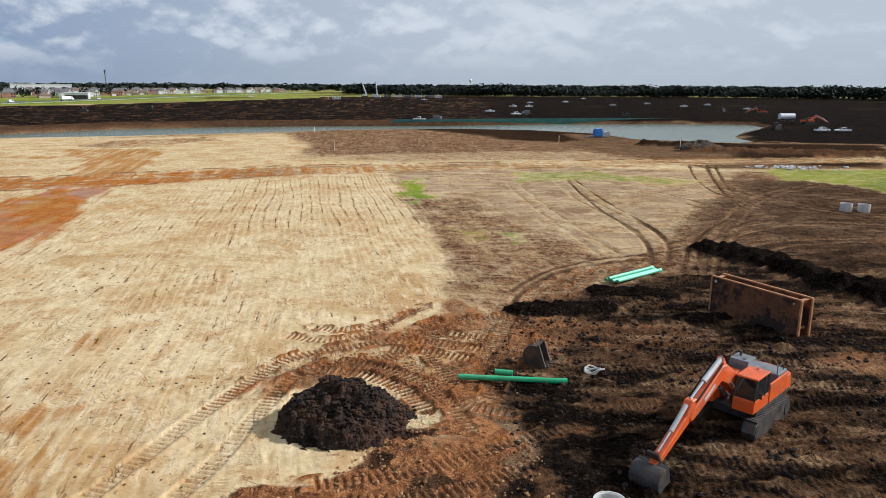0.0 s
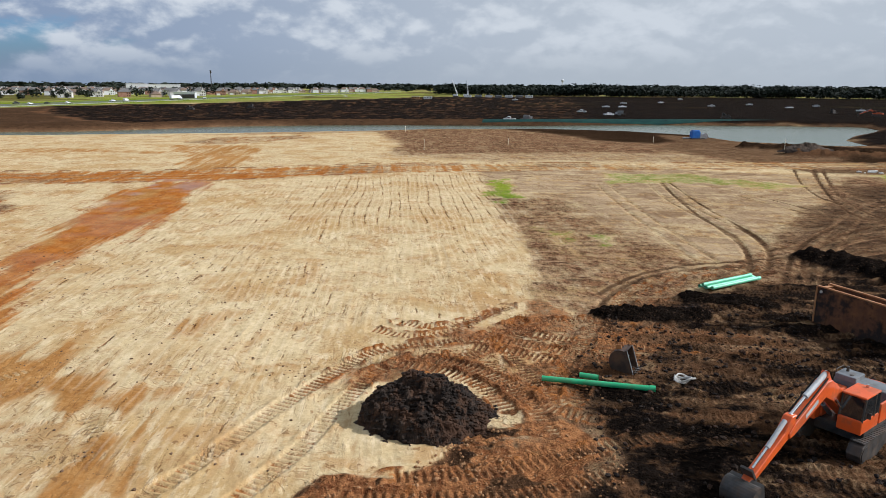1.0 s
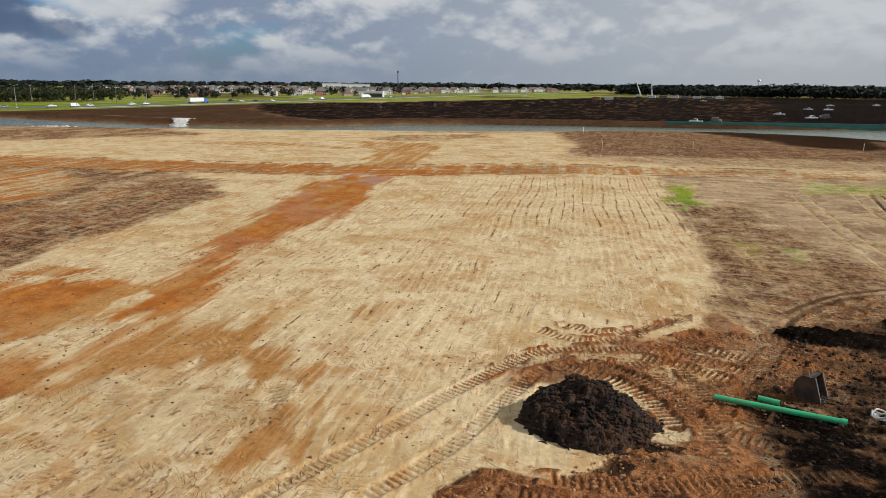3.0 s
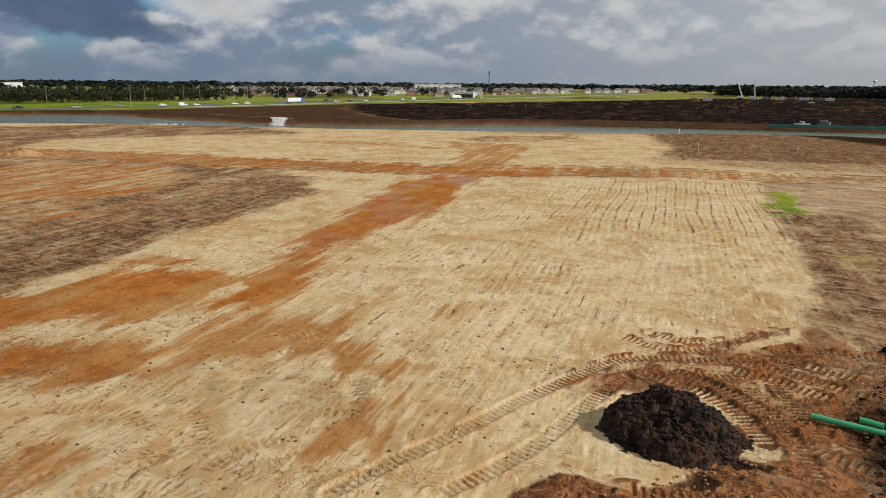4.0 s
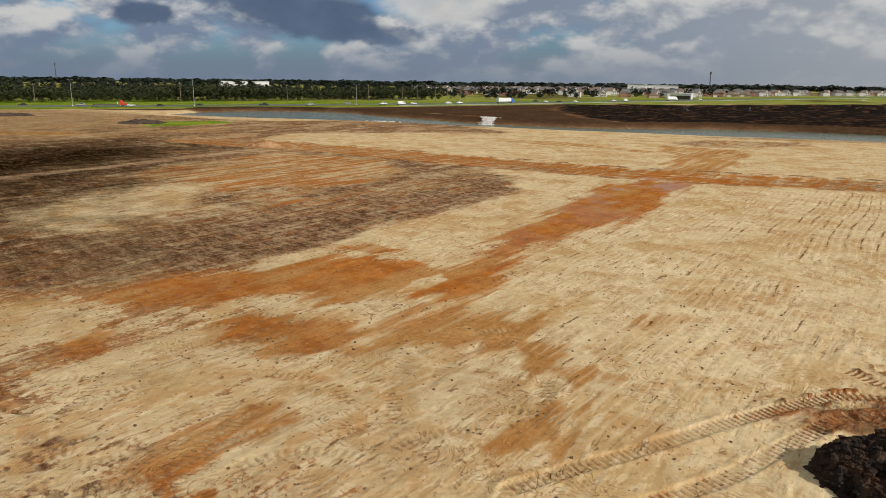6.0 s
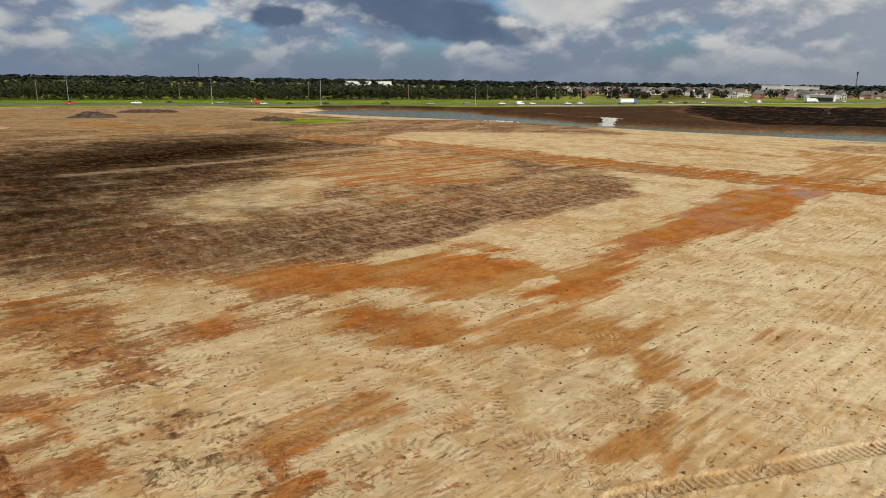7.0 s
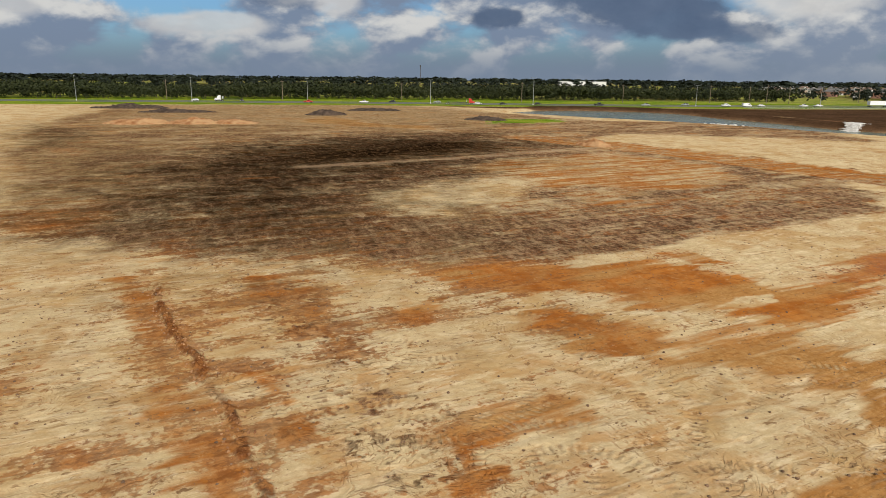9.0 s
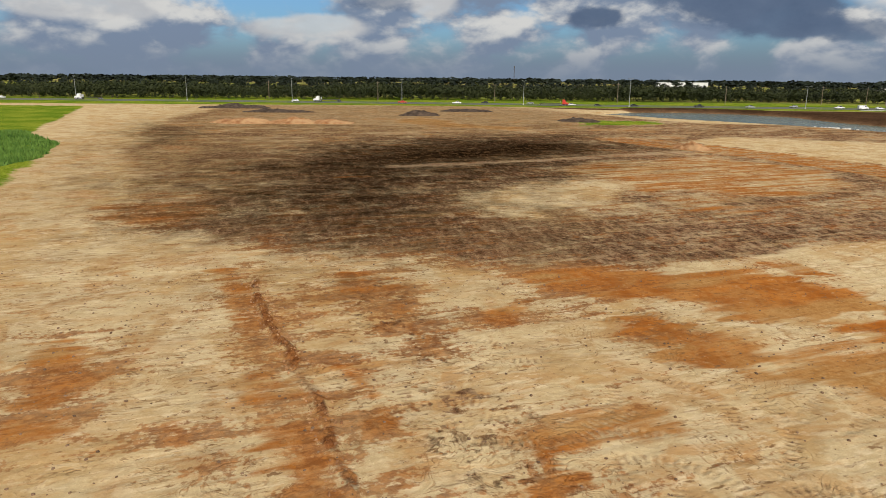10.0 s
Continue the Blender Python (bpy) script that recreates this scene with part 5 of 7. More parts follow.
def build_ground():
    az = np.concatenate([np.linspace(radians(-120), radians(37), 1120), np.linspace(radians(37), radians(240), 110)[1:-1]])
    ratio = [6, 9, 12, 15, 18, 20.5]
    r = 22.0
    while r < 4600:
        ratio.append(r)
        r *= 1.0036 if r < 75 else 1.0052 if r < 170 else 1.010 if r < 520 else 1.05
    rad = np.array(ratio)
    A, Q = np.meshgrid(az, rad)
    X, Y = (Q * np.sin(A)).ravel(), (Q * np.cos(A)).ravel()
    H, W = lay_soils(X, Y)
    n, rows = len(az), len(rad)
    SHEET.update(az=az, rad=rad, H=H.reshape(rows, n))
    co = np.stack([X, Y, H], 1)
    co = np.vstack([co, [[0, 0, 0]]])
    i = np.arange(rows - 1)[:, None] * n
    k = np.arange(n)[None, :]
    k2 = (k + 1) % n
    quads = np.stack([i + k, i + n + k, i + n + k2, i + k2], -1).reshape(-1, 4)
    fan = np.stack([np.full(n, rows * n), np.arange(n), (np.arange(n) + 1) % n], -1)
    me = bpy.data.meshes.new("ground")
    me.vertices.add(len(co))
    me.vertices.foreach_set("co", co.ravel())
    loops = np.concatenate([quads.ravel(), fan.ravel()])
    me.loops.add(len(loops))
    me.loops.foreach_set("vertex_index", loops.astype(np.int32))
    starts = np.concatenate([np.arange(len(quads)) * 4, len(quads) * 4 + np.arange(n) * 3])
    me.polygons.add(len(starts))
    me.polygons.foreach_set("loop_start", starts.astype(np.int32))
    me.polygons.foreach_set("use_smooth", np.ones(len(starts), bool))
    for name, keys in (("soil_first", ("clay", "brown", "mud", "wet")), ("soil_second", ("red", "grass", "tan", "topsoil")), ("soil_and_shade", ("rust", "cloud_shade", "khaki", "furrow"))):
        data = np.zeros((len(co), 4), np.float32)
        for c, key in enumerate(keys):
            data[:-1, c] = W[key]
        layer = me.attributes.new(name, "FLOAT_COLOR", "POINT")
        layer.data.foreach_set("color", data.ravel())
    me.update(calc_edges=True)
    me.validate()
    me.materials.append(SOIL)
    return tagged(new("ground", me), "graded bare sand, orange clay and black mud of a building site", "ground", kind="structure")


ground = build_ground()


def build_lake():
    bm = bmesh.new()
    face = bm.faces.new([bm.verts.new((x, y, -0.8)) for x, y in [(-368, 108), (-280, 100), (-222, 172), (-60, 225), (-10, 260), (20, 252), (48, 214), (100, 204), (140, 330), (90, 332), (-8, 306), (-120, 284), (-170, 244), (-270, 254), (-352, 246)]])
    if face.normal.z < 0:
        face.normal_flip()
    bmesh.ops.triangulate(bm, faces=bm.faces[:])
    return tagged(part("water", bm, WATER), "still grey-green lake water between earth banks", "lake", kind="structure")


build_lake()


def ribbon(line, half, z, offset=0.0):
    bm = bmesh.new()
    line = rounded(line)
    rows = []
    for k, (x, y) in enumerate(line):
        ax, ay = line[max(0, k - 1)]
        bx, by = line[min(len(line) - 1, k + 1)]
        d = math.hypot(bx - ax, by - ay)
        nx, ny = -(by - ay) / d, (bx - ax) / d
        rows.append([bm.verts.new((x + nx * (offset + s * half), y + ny * (offset + s * half), z)) for s in (-1, 1)])
    for p, q in zip(rows, rows[1:]):
        bm.faces.new((p[0], q[0], q[1], p[1]))
    bmesh.ops.recalc_face_normals(bm, faces=bm.faces[:])
    for f in bm.faces:
        if f.normal.z < 0:
            f.normal_flip()
    return bm


tagged(part("road", ribbon(HIGHWAY, 5.5, 0.06, 9.0), ASPHALT), "worn grey asphalt carriageway of a highway", "road", kind="structure")
tagged(part("road", ribbon(HIGHWAY, 5.5, 0.06, -9.0), ASPHALT), "worn grey asphalt carriageway of a highway", "road", kind="structure")
tagged(part("road", ribbon([q for q in HIGHWAY if q[1] > 250], 3.2, 0.07, -26.0), CONCRETE), "pale concrete frontage road along the grass verge", "road", kind="structure")


# ---- black spoil mound by the crawler prints ----
def blob(rng, size, flat=0.75):
    bm = bmesh.new()
    bmesh.ops.create_icosphere(bm, subdivisions=1, radius=size)
    for v in bm.verts:
        v.co *= rng.uniform(0.65, 1.3)
        v.co.z *= flat
    return bm


def join_lumps(verts, faces, rng, places, sizes, flat=0.75):
    """Adds angular clods at the places to the lists of vertices and faces."""
    shapes = []
    for _ in range(8):
        bm = blob(rng, 1.0, flat)
        shapes.append((np.array([v.co[:] for v in bm.verts]), [[v.index for v in f.verts] for f in bm.faces]))
        bm.free()
    for at, s in zip(places, sizes):
        co, fs = shapes[int(rng.integers(8))]
        a = rng.uniform(0, math.tau)
        c, n = math.cos(a), math.sin(a)
        turned = np.stack([co[:, 0] * c - co[:, 1] * n, co[:, 0] * n + co[:, 1] * c, co[:, 2]], 1) * s + np.asarray(at)
        base = len(verts)
        verts.extend(map(tuple, turned))
        faces.extend([[base + i for i in f] for f in fs])


def spoil_mound(name, x, y, rx, ry, high, mat, seed, label, clods=260, turn=0.0, step_size=0.12, clod=(0.06, 0.26), group="", skew=0.0, crest=0.0):
    """A heap with slumped sides and clods lying on it."""
    rng = np.random.default_rng(seed)
    n = int(2.6 * max(rx, ry) / step_size)
    g = np.linspace(-1.3, 1.3, n)
    U, V = np.meshgrid(g, g)
    px, py = U * rx, V * ry
    scale = max(rx, ry)
    d = np.hypot(U, V) + 0.42 * (fbm(px / (0.45 * scale) + seed, py / (0.45 * scale), seed, 3, 0.6) - 0.5)
    body = np.clip(1.05 - d, 0, 1)
    H = high * (body ** 0.65) * (0.45 + 0.95 * fbm(px / (0.3 * scale), py / (0.3 * scale), seed + 5, 3))
    if crest:   # a broken, flattened top
        cap = high * (0.62 + 0.5 * fbm(px / 1.1, py / 1.1, seed + 11, 3))
        H = np.where(H > cap, cap + crest * (H - cap), H)
    H += (d < 1.0) * (0.34 if crest else 0.22) * high * (fbm(px / (0.11 * scale), py / (0.11 * scale), seed + 7, 4, 0.65) - 0.45)
    H = np.where(d < 1.0, H * (1 - skew * (0.75 * U - 0.65 * V)), H)
    H = np.where(d < 1.08, H, -0.25)
    verts = [(float(a), float(b), float(c)) for a, b, c in zip(px.ravel(), py.ravel(), H.ravel())]
    faces = [(j * n + i, j * n + i + 1, (j + 1) * n + i + 1, (j + 1) * n + i) for j in range(n - 1) for i in range(n - 1)
             if max(H[j, i], H[j, i + 1], H[j + 1, i], H[j + 1, i + 1]) > -0.2]
    places, sizes = [], []
    while len(places) < clods:
        i, j = int(rng.integers(n)), int(rng.integers(n))
        if d[j, i] < 1.12:
            places.append((px[j, i], py[j, i], max(H[j, i], 0.0) + 0.02))
            sizes.append(scale / 3 * rng.uniform(*clod) * (0.6 + 0.7 * rng.uniform() ** 3))
    join_lumps(verts, faces, rng, places, sizes)
    ob = raw(name, verts, faces, mat)
    ob.matrix_world = pose(x, y, height(x, y) - 0.05, 0, 0, turn)
    return tagged(ob, label, "spoil heap", group)


spoil_mound("mound", -5.6, 30.9, 3.1, 2.8, 2.05, MUD, 9, "black clumpy heap of wet mud dumped on sand", 1800, 25, 0.055, (0.012, 0.19), skew=0.42, crest=0.35)
for k, (x, y, rx, ry, high, turn, mat, text) in enumerate((
        (-302, 34, 8, 4, 2.6, 80, TOPSOIL, "dark brown topsoil heap on the bare field"),
        (-372, -52, 18, 6, 2.4, 85, TOPSOIL, "long low bank of dark topsoil on the field"),
        (-330, -28, 16, 5, 1.8, 85, TOPSOIL, "long low bank of dark topsoil on the field"),
        (-340, 62, 14, 5, 1.6, 80, TOPSOIL, "long low bank of dark topsoil on the field"),
        (-253, -33, 11, 5, 2.0, 84, CLAY, "pale and orange clay spoil heap in a row"),
        (-252, -16, 9, 5, 1.8, 84, CLAY, "pale and orange clay spoil heap in a row"),
        (-251, -3, 8, 5, 1.6, 84, CLAY, "pale and orange clay spoil heap in a row"),
        (-262, 92, 8, 5, 1.6, 60, TOPSOIL, "dark brown topsoil heap on the bare field"),
        (-157, 84, 4.5, 3, 1.5, 40, CLAY, "small orange clay heap at the end of the haul road"),
        (60, 178, 6, 3.5, 2.0, 10, TOPSOIL, "black spoil heap beside the lake"))):
    spoil_mound("mound", x, y, rx, ry, high, mat, 20 + k, text, 60, turn, rx / 26, (0.02, 0.10), "spoil heaps on the far field")


# ---- trench shield ----
def trench_shield():
    L, wide, high, t = 6.9, 1.15, 2.6, 0.10
    x, y = 20.65, 46.6
    top = thing("trench_shield", pose(x, y, height(x, y) - 0.05, 0, 0, -58.3), "long steel trench shield with rusty orange plates, standing on mud", "trench shield")
    for s in (-1, 1):
        panel = part("side_panel", box((L, t, high), (0, s * (wide / 2), high / 2), 0.01), RUST, top)
        part("top_edge", box((L + 0.04, t + 0.06, 0.10), (0, s * (wide / 2), high + 0.02), 0.012), RUST_EDGE, panel, "bright worn top edge")
        for e in (-1, 1):
            part("end_post", box((0.12, t + 0.08, high - 0.02), (e * (L / 2 + 0.03), s * (wide / 2), high / 2), 0.012), RUST_EDGE, panel, "bright worn end post")
        for k in range(-2, 3):
            part("stiffener", box((0.10, 0.03, high - 0.2), (k * L / 5.4, s * (wide / 2 + t / 2 + 0.012), high / 2)), RUST, panel)
        part("lifting_eye", tube((-L / 2 + 0.35, s * (wide / 2 + 0.07), high - 0.3), (-L / 2 + 0.35, s * (wide / 2 + 0.13), high - 0.3), 0.10, n=12), CONCRETE, panel)
        part("lifting_eye", tube((L / 2 - 0.45, s * (wide / 2 + 0.07), high - 0.3), (L / 2 - 0.45, s * (wide / 2 + 0.13), high - 0.3), 0.05, n=12), CONCRETE, panel)
    for e in (-1, 1):
        for z in (high - 0.28, 0.55):
            part("spreader", tube((e * (L / 2 - 0.32), -wide / 2, z), (e * (L / 2 - 0.32), wide / 2, z), 0.10), RUST_EDGE, top, "round steel spreader pipe")
    part("spreader_plate", box((0.30, wide - t - 0.02, 0.04), (L / 2 - 0.22, 0, high - 0.06)), RUST_EDGE, top)
    part("spreader_plate", box((0.30, wide - t - 0.02, 0.04), (-L / 2 + 0.22, 0, high - 0.06)), RUST_EDGE, top)
    return top


trench_shield()


# ---- excavator ----
def bucket_mesh(width, size, bm=None):
    """An open digger bucket: curved back and two cheeks in one shell; the mouth looks to -x."""
    bm = bm or bmesh.new()
    n = 18
    arc = []
    for k in range(n + 1):
        a = radians(118 - 236 * k / n)
        arc.append((size * (0.02 + 0.54 * math.cos(a)), size * 0.60 * math.sin(a)))
    arc = [(-0.42 * size, 0.56 * size)] + arc + [(-0.50 * size, -0.58 * size)]
    t = 0.04 * size
    inner = [(x * 0.93, z * 0.93) for x, z in arc]
    rows = []
    for y, pts in ((-width / 2, arc), (width / 2, arc), (width / 2 - t, inner), (-width / 2 + t, inner)):
        rows.append([bm.verts.new((x, y, z)) for x, z in pts])
    for p, q in ((0, 1), (2, 3)):
        for k in range(len(arc) - 1):
            bm.faces.new((rows[p][k], rows[q][k], rows[q][k + 1], rows[p][k + 1]))
    for r in range(4):
        bm.faces.new(rows[r])
    for p, q in ((0, 3), (1, 2)):
        bm.faces.new((rows[p][0], rows[q][0], rows[q][-1], rows[p][-1]))
    bm.faces.new((rows[0][0], rows[1][0], rows[2][0], rows[3][0]))
    bm.faces.new((rows[0][-1], rows[1][-1], rows[2][-1], rows[3][-1]))
    bmesh.ops.recalc_face_normals(bm, faces=bm.faces[:])
    return bm


def teeth(top, width, size, n=5):
    for k in range(n):
        y = (k / (n - 1) - 0.5) * (width - 0.12)
        part("tooth", profile([(-0.45 * size, -0.56 * size), (-0.45 * size, -0.50 * size), (-0.72 * size, -0.54 * size)], 0.10, middle=y), STEEL_DARK, top, "worn steel tooth")


def excavator(name, m, label, group="", near=True):
    """A crawler excavator; x ahead, the origin on the ground under the slew ring."""
    top = thing(name, m, label, "excavator", group)
    if near:
        ORANGE_, DARK_, GREY_ = ORANGE, STEEL_DARK, GREY_PAINT
    else:
        ORANGE_, DARK_, GREY_ = ORANGE, STEEL_DARK, STEEL_DARK
    # undercarriage
    for s in (-1, 1):
        outline = [(-2.1, 0.18), (-1.85, 0.0), (1.85, 0.0), (2.1, 0.18), (2.25, 0.5), (2.1, 0.85), (1.8, 1.0), (-1.8, 1.0), (-2.1, 0.85), (-2.25, 0.5)]
        belt = part("crawler_belt", profile(outline, 0.60, 0.02, middle=s * 1.3), DARK_, top, "mud-caked steel crawler belt")
        if near:
            for k in range(20):
                x = -1.9 + k * 0.2
                part("belt_shoe", box((0.15, 0.64, 0.05), (x, s * 1.3, 1.02)), DARK_, belt)
            for x in (-1.8, 1.8):
                part("sprocket", tube((x, s * 1.3 - 0.33 , 0.5), (x, s * 1.3 + 0.33, 0.5), 0.34, n=18), DARK_, belt)
    part("car_body", box((1.9, 2.0, 0.42), (0, 0, 0.72), 0.05), DARK_, top)
    part("slew_ring", tube((0, 0, 0.9), (0, 0, 1.12), 0.75, n=24), DARK_, top)
    # upper structure
    part("deck", box((4.1, 2.7, 0.22), (-0.55, 0, 1.22), 0.03), DARK_, top)
    cw = [(-2.95, -1.3), (-3.25, -0.8), (-3.35, 0.0), (-3.25, 0.8), (-2.95, 1.3), (-2.1, 1.35), (-2.1, -1.35)]
    bm = bmesh.new()
    low = [bm.verts.new((x, y, 1.1)) for x, y in cw]
    up = [bm.verts.new((x * 0.985, y * 0.98, 2.0)) for x, y in cw]
    bm.faces.new(low[::-1]), bm.faces.new(up)
    for k in range(len(cw)):
        bm.faces.new((low[k], low[(k + 1) % 7], up[(k + 1) % 7], up[k]))
    bmesh.ops.recalc_face_normals(bm, faces=bm.faces[:])
    bmesh.ops.bevel(bm, geom=bm.edges[:], offset=0.07, segments=2, affect="EDGES")
    part("counterweight", bm, ORANGE_, top)
    hood = part("engine_hood", box((1.15, 2.5, 1.05), (-1.70, 0, 1.84), 0.05), GREY_, top, "grey engine hood")
    part("hood_step", box((1.0, 0.95, 0.30), (-1.60, -0.72, 2.45), 0.04), GREY_, hood)
    part("exhaust_pipe", tube((-1.75, -0.9, 2.3), (-1.75, -0.9, 2.85), 0.07, n=10), DARK_, hood)
    part("air_intake", tube((-1.35, -0.55, 2.3), (-1.35, -0.55, 2.62), 0.10, n=12), DARK_, hood)
    part("side_door", box((2.2, 0.10, 0.95), (-1.0, 1.32, 1.80), 0.03), ORANGE_, top, "orange side door")
    part("side_box", box((2.4, 0.85, 0.85), (0.25, -0.93, 1.75), 0.06), ORANGE_, top)
    part("tool_box", box((0.8, 0.7, 0.55), (1.55, -0.93, 1.58), 0.05), ORANGE_, top)
    # cab
    cab = part("cab", box((1.75, 1.02, 0.65), (1.08, 0.85, 1.63), 0.05), ORANGE_, top)
    part("roof", box((1.50, 1.02, 0.10), (1.03, 0.85, 2.96), 0.045), ORANGE_, cab, "orange cab roof")
    for x, y in ((0.30, 0.38), (0.30, 1.32), (0.75, 1.33), (1.72, 0.38), (1.72, 1.32)):
        lean = 0.16 if x > 1 else 0.0
        part("pillar", tube((x + lean, y, 1.9), (x, y, 2.93), 0.05, n=8), DARK_, cab)
    part("windscreen", profile([(1.88, 1.70), (1.90, 1.70), (1.74, 2.90), (1.72, 2.90)], 0.90, middle=0.85), GLASS, cab, "dark tinted windscreen")
    part("side_window", box((1.40, 0.02, 0.95), (1.03, 1.34, 2.44)), GLASS, cab, "dark tinted side window")
    part("side_window", box((1.40, 0.02, 0.95), (1.03, 0.37, 2.44)), GLASS, cab, "dark tinted side window")
    part("rear_window", box((0.02, 0.90, 0.90), (0.28, 0.85, 2.44)), GLASS, cab)
    if near:
        for y in (1.45, -1.32):
            rail = part("mirror", box((0.05, 0.16, 0.30), (1.85 if y > 0 else 1.95, y + 0.1, 2.3), 0.02), DARK_, top)
        for y0 in (-1.2, 1.15):
            for x in (-2.0, -1.2):
                part("hand_rail", tube((x, y0, 2.2), (x, y0, 2.75), 0.022, n=6), DARK_, top)
            part("hand_rail", tube((-2.0, y0, 2.75), (-1.2, y0, 2.75), 0.022, n=6), DARK_, top)
        part("beacon", tube((0.5, 0.85, 3.0), (0.5, 0.85, 3.14), 0.07, n=10), CHROME, cab)
    # boom, stick, bucket: the outer boom slopes down to the elbow
    def droop(x, z):
        return x, z - min(1.02, max(0.0, 0.36 * (x - 3.1)))

    def reach(x, z):
        return x, z - 1.02 * min(1.0, max(0.0, (z - 0.8) / 2.6))

    def along(at, y, *ends):
        return [(q[0], y, q[1]) for q in (at(*e) for e in ends)]

    boom = part("boom", profile([droop(*q) for q in ((0.15, 1.35), (0.15, 1.95), (2.0, 3.28), (2.65, 3.70), (3.1, 3.74), (5.55, 3.43), (6.0, 3.22), (5.9, 2.98), (5.5, 2.92), (3.1, 3.02), (2.4, 2.66), (0.65, 1.35))], 0.52, 0.03), ORANGE_, top)
    for s in (-1, 1):
        part("maker_plate", box((1.05, 0.012, 0.20), (4.3, s * 0.268, 2.85), turn=Matrix.Rotation(radians(25), 4, "Y")), CYLINDER, boom, "pale maker's plate without writing")
        cyl = part("boom_cylinder", tube((0.75, s * 0.42, 1.30), (1.65, s * 0.42, 2.05), 0.11, n=14), GREY_, top)
        part("rod", tube((1.65, s * 0.42, 2.05), (2.6, s * 0.42, 2.9), 0.06, n=12), CHROME, cyl)
    cyl = part("stick_cylinder", tube(*along(droop, 0, (2.80, 4.00), (4.50, 3.86)), 0.125, n=16), CYLINDER, top, "pale grey hydraulic cylinder")
    part("rod", tube(*along(droop, 0, (4.50, 3.86), (5.62, 3.77)), 0.07, n=12), CHROME, cyl)
    part("cylinder_lug", profile([(2.45, 3.55), (2.9, 4.12), (3.15, 3.68)], 0.30), ORANGE_, boom)
    part("hose", tube(*along(droop, 0.22, (3.1, 3.88), (5.5, 3.62)), 0.035, n=8), RUBBER, boom)
    part("hose", tube(*along(droop, -0.22, (3.1, 3.88), (5.5, 3.62)), 0.035, n=8), RUBBER, boom)
    stick = part("stick", profile([reach(*q) for q in ((5.42, 3.92), (5.78, 3.92), (6.25, 3.30), (8.82, 0.98), (8.72, 0.78), (8.50, 0.80), (5.72, 2.82), (5.45, 3.25))], 0.40, 0.03), ORANGE_, top)
    cyl = part("bucket_cylinder", tube(*along(reach, 0, (6.0, 3.75), (7.2, 2.65)), 0.10, n=14), CYLINDER, top)
    part("rod", tube(*along(reach, 0, (7.2, 2.65), (8.2, 1.72)), 0.055, n=12), CHROME, cyl)
    part("link", box((0.12, 0.5, 0.75), (8.45, 0, 1.22), 0.02, Matrix.Rotation(radians(35), 4, "Y")), DARK_, stick)
    bm = bucket_mesh(1.35, 0.92)
    bm.transform(Matrix.Translation((8.75, 0, 0.48)) @ Matrix.Rotation(radians(12), 4, "Y"))
    b = part("bucket", bm, DARK_, top, "mud-crusted steel bucket")
    for k in range(5):
        bmt = profile([(-0.45, -0.56), (-0.45, -0.49), (-0.70, -0.54)], 0.10, middle=(k - 2) * 0.3)
        bmt.transform(Matrix.Translation((8.75, 0, 0.48)) @ Matrix.Rotation(radians(12), 4, "Y") @ Matrix.Diagonal((0.92, 1, 0.92, 1)))
        part("tooth", bmt, DARK_, b)
    return top


EXC_Z = min(0.1, height(13.93, 32.16))
digger = excavator("excavator", pose(13.93, 32.16, EXC_Z - 0.06, 0, 0, -134), "orange crawler excavator with its arm lowered onto black mud")


def spare_bucket():
    x, y = 4.45, 38.4
    top = thing("digger_bucket", pose(x, y, height(x, y) + 0.66, 0, 14, 158), "loose rusty digger bucket standing on the mud", "bucket")
    shell = part("shell", bucket_mesh(1.05, 1.20), RUST_DARK, top)
    part("ear", box((0.34, 0.06, 0.30), (0.05, 0.22, 0.82), 0.02), RUST_EDGE, top)
    part("ear", box((0.34, 0.06, 0.30), (0.05, -0.22, 0.82), 0.02), RUST_EDGE, top)
    teeth(shell, 1.05, 1.20, 4)
    part("cutting_edge", box((0.10, 1.08, 0.07), (-0.60, 0, -0.70)), GALV, shell, "bright worn cutting edge")
    for s in (-1, 1):
        part("side_edge", tube((-0.50, s * 0.53, 0.66), (-0.60, s * 0.53, -0.68), 0.022, n=6), GALV, shell, "bright worn side edge")
    return top


spare_bucket()


# ---- pipes ----
def plastic_pipe(name, a, b, r, mat, label, group="", bell=True):
    za, zb = height(*a), height(*b)
    top = thing(name, pose(a[0], a[1], max(za, zb) + r, 0, 0, math.degrees(math.atan2(b[1] - a[1], b[0] - a[0]))), label, "pipe", group)
    L = math.dist(a, b)
    part("barrel", pipe((0, 0, 0), (L, 0, 0), r, 0.015), mat, top, smooth=False)
    if bell:
        part("bell", pipe((L - 0.28, 0, 0), (L + 0.02, 0, 0), r + 0.022, 0.02), mat, top, "wider bell end")
    return top


